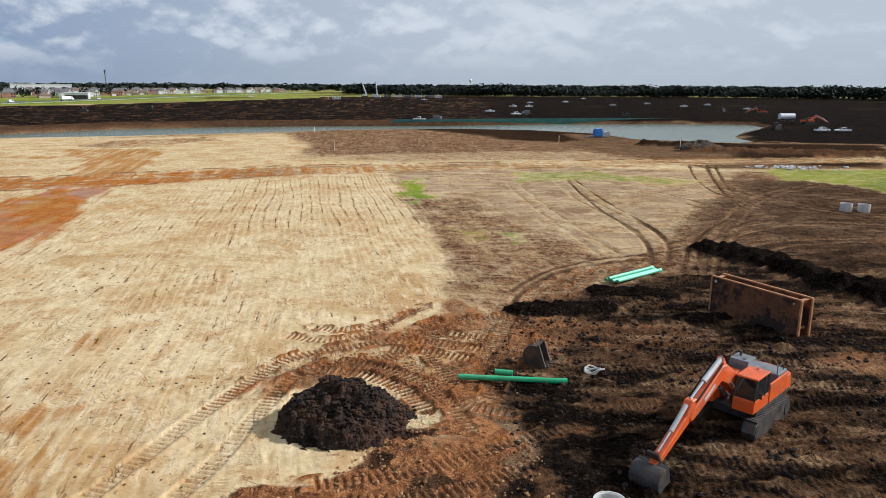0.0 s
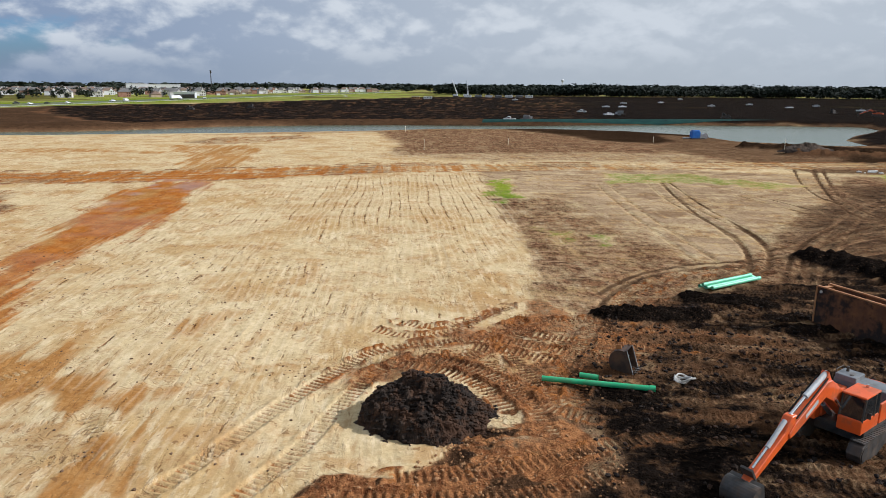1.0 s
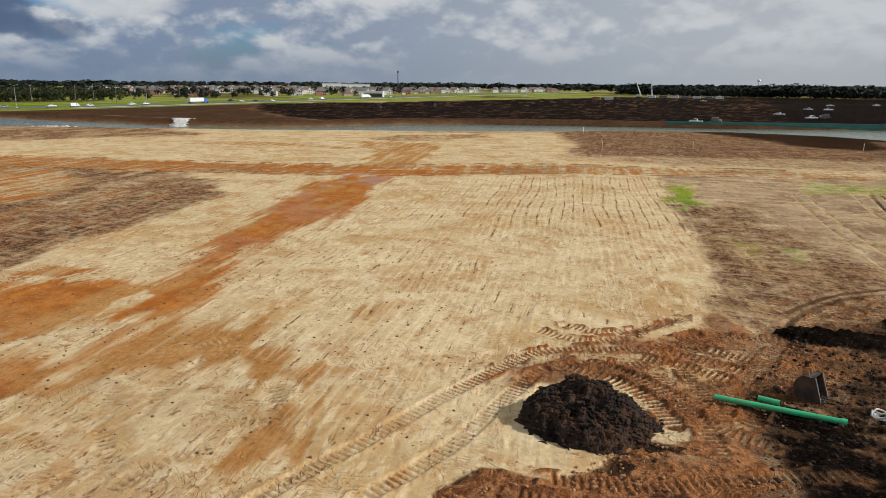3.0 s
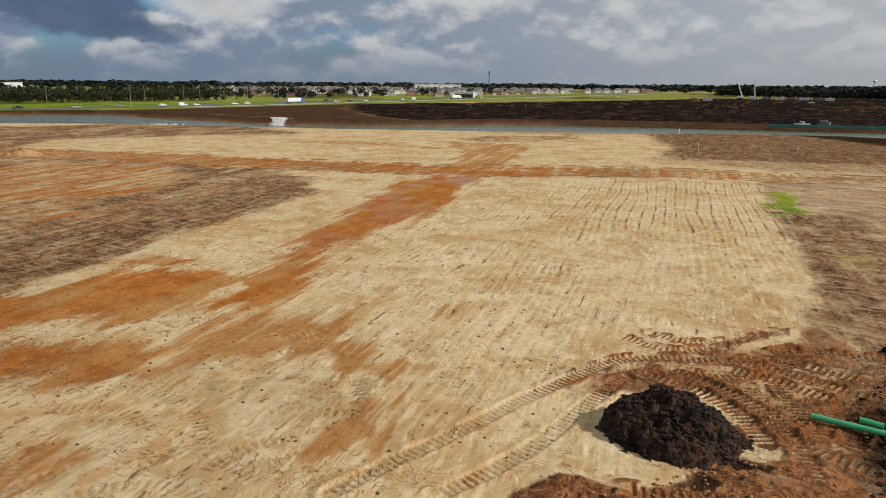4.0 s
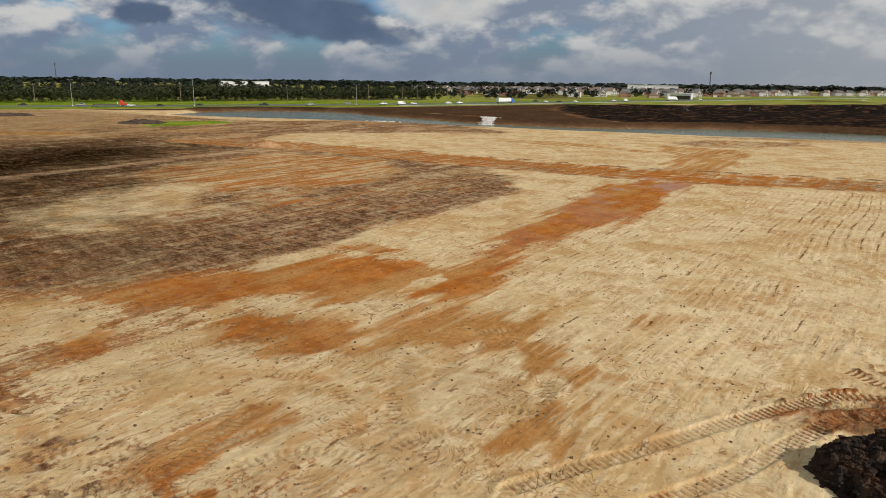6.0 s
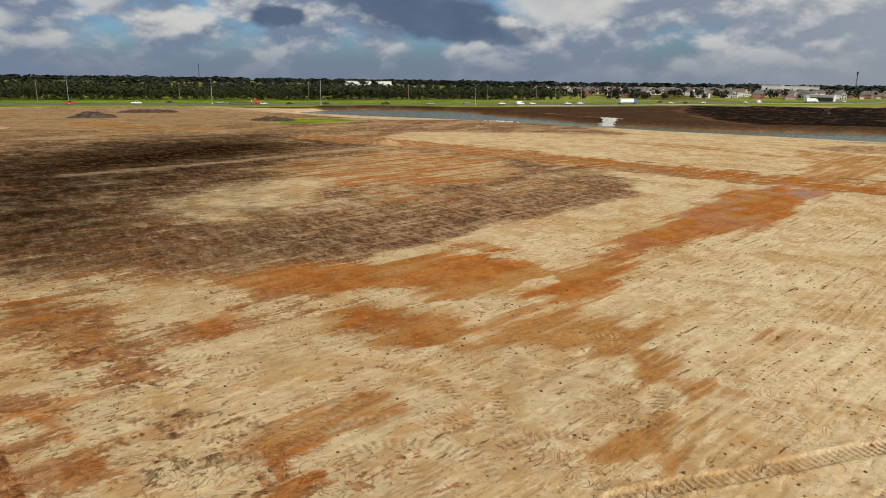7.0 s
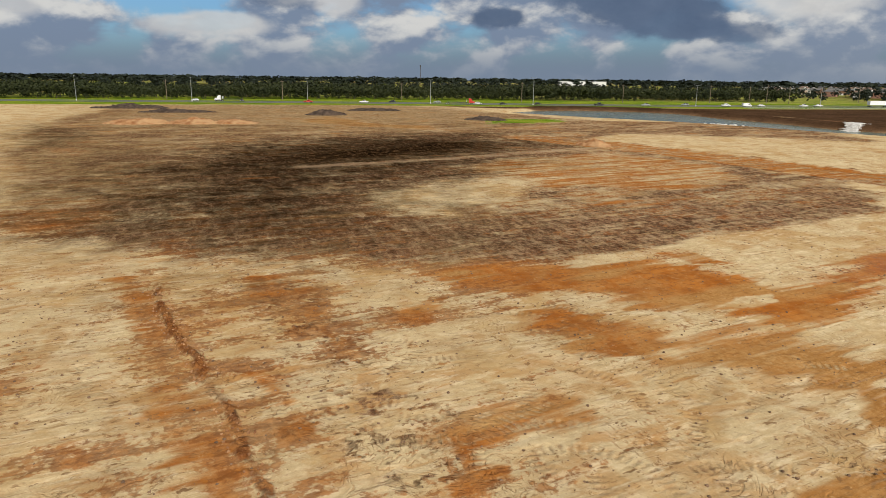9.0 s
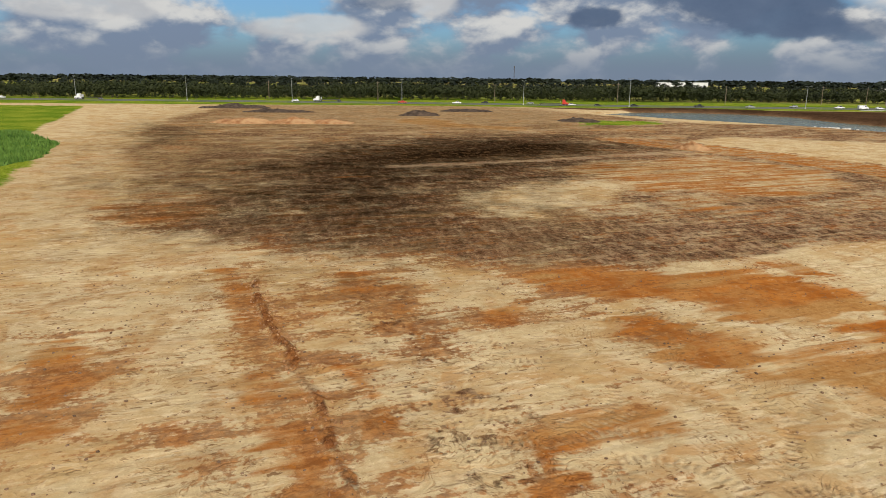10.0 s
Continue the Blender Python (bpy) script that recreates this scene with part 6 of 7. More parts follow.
plastic_pipe("sewer_pipe", (-0.1, 35.9), (5.85, 35.5), 0.15, PIPE_GREEN, "long green plastic sewer pipe lying on churned clay")
plastic_pipe("sewer_pipe", (1.95, 36.5), (2.95, 36.3), 0.15, PIPE_GREEN, "short green plastic pipe offcut lying on churned clay", bell=False)
for k, (s, up) in enumerate(((0.0, 0), (0.30, 0), (0.60, 0), (0.90, 0), (0.45, 0.24))):
    ox, oy = 0.64 * s, -0.77 * s
    shift = (0.0, 0.25, 0.1, 0.4, -0.2)[k]
    a = (12.0 + ox + 0.77 * shift, 55.85 + oy + 0.64 * shift)
    ob = plastic_pipe("sewer_pipe", a, (a[0] + 4.55, a[1] + 3.78), 0.14, PIPE_LIGHT, "light green plastic sewer pipe in a stack on the mud", "stacked green pipes")
    ob.location.z = 0.30 + up


def ring_pipe(x, y, z, r, turn, tilt, label, group="", length=0.9, wall=0.09):
    top = thing("concrete_ring", pose(x, y, z, tilt, 0, turn), label, "manhole ring", group)
    part("wall", pipe((0, 0, 0), (0, 0, length), r, wall, 28), CONCRETE, top)
    part("rim", pipe((0, 0, length - 0.08), (0, 0, length + 0.03), r + 0.02, 0.05, 28), CONCRETE, top)
    return top


ring_pipe(5.75, 23.6, height(5.75, 23.6) - 0.05, 0.62, 0, 0, "pale concrete manhole ring set in black mud", length=0.7)
for x, y in ((50.9, 92.2), (52.9, 91.6)):
    ring_pipe(x, y, height(x, y) - 0.05, 0.75, 0, 0, "pale concrete manhole ring standing on dark mud", "manhole rings on the mud", 1.0, 0.11)
x, y = 66.0, 83.0
ring_pipe(x, y, height(x, y) - 0.05, 0.75, 0, 0, "pale concrete manhole ring standing on dark mud", "manhole rings on the mud", 1.0, 0.11)


def coil_of_rope():
    x, y = 7.5, 37.2
    top = thing("rope_coil", pose(x, y, height(x, y) + 0.12), "tangled pale coil of rope dropped on the mud", "rope")
    rng = np.random.default_rng(8)
    for k in range(4):
        bm = bmesh.new()
        pts = []
        for i in range(22):
            a = i * math.tau / 20
            q = 0.34 + 0.05 * k + 0.08 * math.sin(3 * a + k)
            pts.append((q * math.cos(a) + rng.uniform(-0.02, 0.02) + 0.15 * (k == 3), q * 0.8 * math.sin(a), 0.05 * k + 0.10 * math.sin(2 * a + k)))
        for p, q in zip(pts, pts[1:]):
            tube(p, q, 0.045, n=6, bm=bm)
        part("loop", bm, CONCRETE, top)
    return top


coil_of_rope()


# ---- survey stakes ----
def stake(x, y, high, group="survey stakes"):
    top = thing("survey_stake", pose(x, y, height(x, y) - 0.2, random.uniform(-3, 3), random.uniform(-3, 3), random.uniform(0, 90)), "thin pale wooden survey stake with a ribbon", "stake", group)
    part("lath", box((0.10, 0.07, high + 0.2), (0, 0, high / 2 + 0.1), 0.01), STAKE_WOOD, top)
    part("ribbon", box((0.14, 0.11, 0.22), (0, 0, high + 0.05), 0.01), CONCRETE, top, "pale ribbon at the top")
    return top


for x, y, high in ((-31.5, 170, 2.6), (54.6, 177.0, 3.4), (28, 205, 1.8), (-12, 190, 1.6), (-50, 235, 2.0), (-47, 160, 1.2)):
    stake(x, y, high)


# ---- lake side ----
def blue_pump():
    x, y = 43.5, 224
    top = thing("pump_set", pose(x, y, height(x, y), 0, 0, 15), "blue skid-mounted pump with a grey hose by the lake", "pump")
    part("skid", box((4.2, 2.2, 0.3), (0, 0, 0.15), 0.04), STEEL_DARK, top)
    part("housing", box((2.6, 1.9, 2.0), (-0.7, 0, 1.3), 0.10), BLUE_PAINT, top)
    part("lid", box((2.0, 1.7, 0.45), (-0.7, 0, 2.5), 0.10), BLUE_PAINT, top)
    part("pump_body", tube((0.9, -0.8, 0.8), (0.9, 0.8, 0.8), 0.7, n=16), SILVER, top)
    part("hose_reel", tube((2.3, -0.7, 0.9), (2.3, 0.7, 0.9), 0.9, n=18), SILVER, top)
    part("hose", tube((-4.5, 0.2, 0.25), (-2.0, 0, 0.4), 0.22, n=10), SILVER, top)
    return top


blue_pump()


def silt_mat():
    """A green erosion mat on the far bank."""
    bm = bmesh.new()
    ends = [(-30 + 7.5 * k, 289.5 + 2.05 * k + 0.05 * k * (k > 12)) for k in range(19)]
    rows = []
    for k, (x, y) in enumerate(ends):
        rows.append([bm.verts.new((x, y + d, max(height(x, y + d), -0.7) + 0.10)) for d in (6.0, 8.0, 10.0, 12.0, 14.5)])
    for p, q in zip(rows, rows[1:]):
        for i in range(4):
            bm.faces.new((p[i], q[i], q[i + 1], p[i + 1]))
    mat = surface("green erosion blanket", (0.005, 0.028, 0.024), (0.010, 0.045, 0.036), 0.3, 0.9)
    bmesh.ops.recalc_face_normals(bm, faces=bm.faces[:])
    tagged(part("erosion_mat", bm, mat), "dark green erosion blanket laid on the lake bank", "erosion mat")


silt_mat()


def rubble_chute():
    """White broken concrete poured down the lake bank."""
    rng = np.random.default_rng(12)
    verts, faces = [], []
    places, sizes = [], []
    for k in range(900):
        s = rng.uniform()
        x, y = -214 + 16 * s + rng.normal() * 1.3, 226 - 21 * s + rng.normal() * (1.8 - s)
        places.append((x, y, max(height(x, y), -0.9) + 0.05))
        sizes.append(rng.uniform(0.4, 0.85))
    join_lumps(verts, faces, rng, places, sizes, 0.3)
    tagged(raw("concrete_rubble", verts, faces, CONCRETE), "white broken concrete spread down the lake bank", "rubble", kind="stuff")
    verts, faces, places, sizes = [], [], [], []
    for k in range(50):
        x, y = -229 + rng.normal() * 5, 176 + rng.normal() * 1.5
        places.append((x, y, height(x, y) + 0.1))
        sizes.append(rng.uniform(0.3, 0.9))
    for k in range(30):
        x, y = -268 + rng.normal() * 3, 226 + rng.normal() * 2
        places.append((x, y, -0.7))
        sizes.append(rng.uniform(0.4, 0.9))
    for k in range(70):
        x, y = 66 + rng.normal() * 4.5, 142 + rng.normal() * 1.6
        places.append((x, y, height(x, y) + 0.1))
        sizes.append(rng.uniform(0.2, 0.6))
    join_lumps(verts, faces, rng, places, sizes, 0.5)
    tagged(raw("rubble_bits", verts, faces, CONCRETE), "scattered pale concrete lumps on bare ground", "rubble", kind="stuff")


rubble_chute()


# ---- vehicles ----
def wheel(top, x, y, r=0.38, w=0.26):
    tyre = part("wheel", tube((x, y - w / 2, r), (x, y + w / 2, r), r, n=16), RUBBER, top)
    part("rim", tube((x, y - w / 2 - 0.01, r), (x, y + w / 2 + 0.01, r), r * 0.55, n=10), SILVER, tyre)


def pickup(m, paint, label, group):
    top = thing("pickup_truck", m, label, "pickup", group)
    body = part("body", profile([(-2.8, 0.5), (-2.8, 1.15), (-0.75, 1.15), (-0.6, 1.2), (1.2, 1.2), (2.6, 1.08), (2.8, 0.9), (2.8, 0.5)], 1.9, 0.05), paint, top)
    part("cab", profile([(-0.75, 1.15), (-0.6, 1.85), (0.75, 1.88), (1.35, 1.18)], 1.65, 0.04), paint, top)
    part("side_window", profile([(-0.55, 1.28), (-0.45, 1.75), (0.70, 1.77), (1.10, 1.28)], 1.68), GLASS, top)
    part("windscreen", profile([(0.82, 1.84), (1.36, 1.24), (1.39, 1.26), (0.86, 1.86)], 1.4), GLASS, top)
    part("cargo_bed", box((1.85, 1.6, 0.05), (-1.78, 0, 1.17)), STEEL_DARK, body)
    for x in (-1.75, 1.75):
        for y in (-0.85, 0.85):
            wheel(top, x, y)
    for y in (-0.7, 0.7):
        part("headlight", box((0.05, 0.35, 0.18), (2.80, y, 0.92)), CHROME, body)
    return top


def car(m, paint, label, group):
    top = thing("car", m, label, "car", group)
    body = part("body", profile([(-2.25, 0.35), (-2.3, 0.9), (-1.9, 1.0), (1.0, 0.95), (2.1, 0.8), (2.3, 0.6), (2.25, 0.35)], 1.8, 0.06), paint, top)
    part("cabin", profile([(-1.9, 0.98), (-1.3, 1.45), (0.2, 1.48), (1.0, 0.94)], 1.55, 0.05), paint, top)
    part("side_window", profile([(-1.6, 1.02), (-1.2, 1.38), (0.15, 1.40), (0.75, 1.0)], 1.57), GLASS, top)
    part("windscreen", profile([(0.26, 1.46), (0.98, 0.99), (1.02, 1.01), (0.30, 1.49)], 1.35), GLASS, top)
    for x in (-1.4, 1.4):
        for y in (-0.8, 0.8):
            wheel(top, x, y, 0.33, 0.22)
    return top


def van(m, paint, label, group):
    top = thing("van", m, label, "van", group)
    part("body", profile([(-2.9, 0.4), (-2.95, 2.2), (-2.7, 2.35), (1.3, 2.35), (2.2, 1.35), (2.9, 1.15), (2.95, 0.4)], 2.0, 0.06), paint, top)
    part("windscreen", profile([(1.42, 2.24), (2.18, 1.42), (2.22, 1.44), (1.46, 2.27)], 1.6), GLASS, top)
    part("side_window", profile([(0.5, 1.45), (0.5, 2.0), (1.3, 2.0), (1.75, 1.45)], 2.03), GLASS, top)
    for x in (-1.8, 1.9):
        for y in (-0.9, 0.9):
            wheel(top, x, y)
    return top


def semi(m, cab_paint, label, group, flat=False):
    top = thing("semi_truck", m, label, "truck", group)
    if flat:
        part("trailer", box((12.5, 2.5, 0.35), (-3.0, 0, 1.25), 0.03), STEEL_DARK, top, "dark flatbed trailer")
        part("headboard", box((0.15, 2.5, 1.6), (3.1, 0, 2.2), 0.02), WHITE, top)
    else:
        part("trailer", box((14.0, 2.55, 2.75), (-3.4, 0, 2.65), 0.04), WHITE, top, "white box trailer")
    part("cab", profile([(4.4, 0.9), (4.4, 3.7), (5.6, 3.6), (6.4, 2.9), (6.6, 2.0), (8.0, 1.8), (8.2, 0.8)], 2.4, 0.06), cab_paint, top)
    part("windscreen", profile([(6.42, 2.85), (6.62, 2.05), (6.66, 2.06), (6.46, 2.87)], 2.0), GLASS, top)
    part("fuel_tank", tube((4.6, 1.15, 0.8), (6.2, 1.15, 0.8), 0.32, n=12), CHROME, top)
    for x in (-9.4, -8.1, 3.4, 4.7, 7.3):
        for y in (-1.1, 1.1):
            wheel(top, x, y, 0.5, 0.3)
    return top


def on_road(y, offset, ahead=True):
    """A pose on the highway at that y, off its middle line."""
    line = rounded(HIGHWAY)
    for (ax, ay), (bx, by) in zip(line, line[1:]):
        if ay <= y <= by:
            k = (y - ay) / (by - ay)
            d = math.hypot(bx - ax, by - ay)
            nx, ny = -(by - ay) / d, (bx - ax) / d
            turn = math.degrees(math.atan2(by - ay, bx - ax)) + (0 if ahead else 180)
            return pose(ax + k * (bx - ax) + nx * offset, y + ny * offset, 0.065, 0, 0, turn)


ROAD_GROUP = "vehicles on the highway"
first_pickup = pickup(on_road(75, -7), WHITE, "white pickup truck driving along the highway", ROAD_GROUP)
for y, off, ahead in ((300, -7, True), (352, -11, True), (366, -7, True), (-221, 8, False), (552, -8, True)):
    copy_thing(first_pickup, on_road(y, off, ahead))
dark_pickup = pickup(on_road(246, -11), SILVER, "silver pickup truck driving along the highway", ROAD_GROUP)
black_pickup = pickup(on_road(218, -7), BLACK_PAINT, "black pickup truck driving along the highway", ROAD_GROUP)
copy_thing(black_pickup, on_road(465, 8, False))
red_pickup = pickup(on_road(41, -8), RED_PAINT, "red pickup truck driving along the highway", ROAD_GROUP)
white_car = car(on_road(145, -7), WHITE, "white car driving along the highway", ROAD_GROUP)
for y, off, ahead in ((460, -8, True), (-30, 8, False), (324, -8, True), (495, -11, True), (-171, 8, False), (700, -8, True)):
    copy_thing(white_car, on_road(y, off, ahead))
black_car = car(on_road(160, -11), BLACK_PAINT, "black car driving along the highway", ROAD_GROUP)
for y, off, ahead in ((181, -7, True), (478, -7, True), (92, 8, False)):
    copy_thing(black_car, on_road(y, off, ahead))
silver_car = car(on_road(120, 8, False), SILVER, "silver car driving along the highway", ROAD_GROUP)
copy_thing(silver_car, on_road(280, 8, False))
first_van = van(on_road(312, -11), WHITE, "white delivery van driving along the highway", ROAD_GROUP)
copy_thing(first_van, on_road(570, -8))
semi(on_road(414, -8), BLUE_PAINT, "semi truck with a blue cab and white box trailer", ROAD_GROUP)
white_semi = semi(on_road(648, -8, True), WHITE, "white semi truck with a white box trailer", ROAD_GROUP)
semi(on_road(135, -11, True), RED_PAINT, "red truck with an empty flatbed trailer", ROAD_GROUP, flat=True)
dark_semi = semi(on_road(-10, 8, False), WHITE, "truck with a white cab and dark flatbed trailer", ROAD_GROUP, flat=True)
copy_thing(dark_semi, on_road(-165, 8, False))

SITE_GROUP = "vehicles parked on the black field"
site_pickup = pickup(pose(-20, 320, height(-20, 320), 0, 0, 175), WHITE, "white pickup truck parked on black soil", SITE_GROUP)
for k, (x, y) in enumerate(((16, 426), (29, 388), (37, 528), (49, 530), (130, 258), (137, 257), (197, 496), (163, 632), (97, 677), (120, 573), (171, 554), (143, 850), (60, 640), (205, 600), (-41, 740), (-264, 875))):
    copy_thing(site_pickup, pose(x, y, height(x, y), 0, 0, (170, 25, 350, 200, 15, 190, 340)[k % 7]))


def tank_trailer(x, y, turn):
    top = thing("water_tank", pose(x, y, height(x, y), 0, 0, turn), "white cylindrical water tank on a trailer", "tank", SITE_GROUP)
    part("tank", tube((-3.5, 0, 2.2), (3.5, 0, 2.2), 1.25, n=20), WHITE, top)
    for x2 in (-2.6, 2.6):
        part("saddle", box((0.5, 2.0, 1.2), (x2, 0, 1.0), 0.03), STEEL_DARK, top)
    part("chassis", box((8.0, 1.4, 0.25), (0, 0, 0.85), 0.03), STEEL_DARK, top)
    for x2 in (-2.8, -1.7, 2.4):
        for y2 in (-1.0, 1.0):
            wheel(top, x2, y2, 0.45, 0.3)
    return top


tank_trailer(144, 318, 10)


def flat_trailer(x, y, turn):
    top = thing("equipment_trailer", pose(x, y, height(x, y), 0, 0, turn), "trailer loaded with a grey generator on black soil", "trailer", SITE_GROUP)
    part("bed", box((6.0, 2.3, 0.25), (0, 0, 0.8), 0.03), STEEL_DARK, top)
    part("generator", box((2.8, 1.8, 1.6), (0.4, 0, 1.75), 0.08), GREY_PAINT, top)
    part("fuel_drum", tube((-1.8, 0, 0.95), (-1.8, 0, 1.9), 0.5, n=14), SILVER, top)
    for x2 in (-1.0, 0.2):
        for y2 in (-1.1, 1.1):
            wheel(top, x2, y2, 0.42, 0.28)
    return top


flat_trailer(-12, 321, 178)
flat_trailer(35, 392, 10)


def dozer(x, y, turn):
    top = thing("bulldozer", pose(x, y, height(x, y), 0, 0, turn), "dark crawler bulldozer working on black soil", "bulldozer", SITE_GROUP)
    for s in (-1, 1):
        part("crawler_belt", profile([(-1.7, 0.1), (1.7, 0.1), (2.0, 0.5), (1.6, 0.9), (-1.6, 1.0), (-2.0, 0.5)], 0.5, middle=s * 0.95), STEEL_DARK, top)
    part("engine_hood", box((1.8, 1.2, 1.0), (0.9, 0, 1.5), 0.05), STEEL_DARK, top)
    part("cab", box((1.4, 1.4, 1.6), (-0.7, 0, 2.0), 0.06), STEEL_DARK, top)
    part("window", box((1.0, 1.44, 0.8), (-0.7, 0, 2.3)), GLASS, top)
    part("blade", profile([(2.3, 0.1), (2.5, 0.5), (2.35, 1.2), (2.25, 1.2), (2.38, 0.5), (2.2, 0.1)], 3.2), STEEL_DARK, top)
    return top


for x, y, turn in ((119, 270, 20), (-217, 397, 10), (-195, 435, 170), (84, 368, 0), (167, 460, 40)):
    dozer(x, y, turn)
for x, y, turn in ((148, 306, 5), (175, 420, 160)):
    excavator("excavator", pose(x, y, height(x, y), 0, 0, turn), "orange crawler excavator far off on the black field", SITE_GROUP, near=False)


def crane(x, y, lean):
    top = thing("crane", pose(x, y, height(x, y)), "crawler crane with a pale lattice boom", "crane", "cranes at the wood's edge")
    part("crawler", box((7, 5.5, 1.4), (0, 0, 0.7), 0.1), STEEL_DARK, top)
    part("cab", box((6, 3.2, 2.2), (-1, 0, 2.6), 0.1), WHITE, top)
    a, b = Vector((2, 0, 2.5)), Vector((2 - lean, 0, 21))
    for dx, dy in ((0.6, 0.6), (0.6, -0.6), (-0.6, 0.6), (-0.6, -0.6)):
        part("chord", tube(a + Vector((dx, dy, 0)), b + Vector((dx * 0.3, dy * 0.3, 0)), 0.22, n=6), WHITE, top)
    for k in range(9):
        p, q = a.lerp(b, k / 9), a.lerp(b, (k + 1) / 9)
        part("lacing", tube(p + Vector((0.5, 0.5, 0)), q + Vector((-0.5, -0.5, 0)), 0.12, n=5), WHITE, top)
    return top


crane(-127, 915, 7)
crane(-114, 920, 2)


def site_cabin(x, y, turn, mat, label):
    top = thing("site_cabin", pose(x, y, height(x, y), 0, 0, turn), label, "cabin", "cabins at the wood's edge")
    part("wall", box((9, 3, 2.6), (0, 0, 1.5), 0.05), mat, top)
    part("roof", box((9.3, 3.3, 0.18), (0, 0, 2.9), 0.03), WHITE, top)
    for k in (-3, 0, 3):
        part("window", box((1.2, 3.04, 0.8), (k, 0, 1.8)), GLASS, top)
    return top


site_cabin(-150, 760, 5, CLAY, "long tan site cabin beside the wood")
site_cabin(-138, 768, 8, WHITE, "white site cabin beside the wood")
for k in range(7):
    site_cabin(-110 + 13 * k, 900 + 6 * (k % 3), 0, (WHITE, GREY_PAINT)[k % 2], "low site cabin beside the wood")


# ---- poles and masts ----
def light_pole(x, y, high, group, arm=2.2):
    top = thing("street_lamp", pose(x, y, 0, 0, 0, 10), "tall galvanised highway lamp post with two arms", "lamp post", group)
    part("post", tube((0, 0, 0), (0, 0, high), 0.17, 0.10, 8), GALV, top)
    part("base", tube((0, 0, 0), (0, 0, 0.6), 0.38, n=10), CONCRETE, top)
    for s in (-1, 1):
        a = part("arm", tube((0, 0, high - 0.2), (s * arm, 0, high + 0.3), 0.10, n=6), GALV, top)
        part("lamp_head", box((0.9, 0.45, 0.22), (s * (arm + 0.3), 0, high + 0.3), 0.05), GALV, a)
    return top


for x, y, high in ((-498, -172, 14.5), (-480, -98, 14.5), (-466, -30, 14.3), (-455, 40, 14.5), (-438, 116, 14.5), (-410, 175, 16.5), (-392, 280, 13), (-386, 372, 13)):
    light_pole(x, y, high, "lamp posts along the highway")


def utility_pole(x, y, high):
    top = thing("utility_pole", pose(x, y, 0), "slim wooden utility pole with a cross arm", "utility pole", "utility poles along the wood")
    part("post", tube((0, 0, 0), (0, 0, high), 0.22, 0.15, 8), WOOD_POST, top)
    part("cross_arm", box((0.14, 2.4, 0.16), (0, 0, high - 0.7)), WOOD_POST, top)
    part("insulator", tube((0, 0, high), (0, 0, high + 0.25), 0.08, n=6), CONCRETE, top)
    return top


POLES = [(-513, -49), (-500, 27), (-491, 109), (-466, 190), (-452, 262), (-446, 330), (-442, 361), (-437, 372), (-428, 384), (-464, 485), (-441, 661), (-420, 800)]
for k, (x, y) in enumerate(POLES):
    utility_pole(x, y, (12.5, 13, 12, 13.5)[k % 4])
bm = bmesh.new()
for (ax, ay), (bx, by) in zip(POLES, POLES[1:]):
    for dz in (0.0, -1.2):
        pts = [Vector((ax + (bx - ax) * q / 8, ay + (by - ay) * q / 8, 12 + dz - 3.0 * (q / 8) * (1 - q / 8))) for q in range(9)]
        for p, q in zip(pts, pts[1:]):
            tube(p, q, 0.03, n=4, bm=bm, cap=False)
tagged(part("power_line", bm, RUBBER), "thin sagging power lines between utility poles", "cable", kind="stuff")


def mast(x, y, high, name, label):
    top = thing(name, pose(x, y, 0), label, "mast")
    for a in range(3):
        c, s = math.cos(a * math.tau / 3), math.sin(a * math.tau / 3)
        part("leg", tube((1.2 * c, 1.2 * s, 0), (0.5 * c, 0.5 * s, high), 0.28, n=6), STEEL_DARK, top)
    for k in range(12):
        z = high * k / 12
        part("brace", tube((0.9, 0, z), (-0.6, 0.6, z + high / 12), 0.10, n=5), STEEL_DARK, top)
    for z in (high - 1, high - 4):
        part("antenna", box((2.8, 2.8, 2.0), (0, 0, z), 0.2), STEEL_DARK, top)
    return top


mast(-690, 1355, 41, "radio_mast", "tall dark lattice radio mast above the houses")
mast(-1940, 484, 50, "radio_mast", "thin faint lattice radio mast far behind the wood")


def water_tower(x, y):
    top = thing("water_tower", pose(x, y, 0), "white water tower far behind the wood", "water tower")
    part("stem", tube((0, 0, 0), (0, 0, 26), 1.6, n=14), WHITE, top)
    bm = bmesh.new()
    bmesh.ops.create_uvsphere(bm, u_segments=18, v_segments=10, radius=5, matrix=Matrix.Translation((0, 0, 29)) @ Matrix.Diagonal((1, 1, 0.7, 1)))
    part("tank", bm, WHITE, top, smooth=True)
    return top


water_tower(20, 2100)


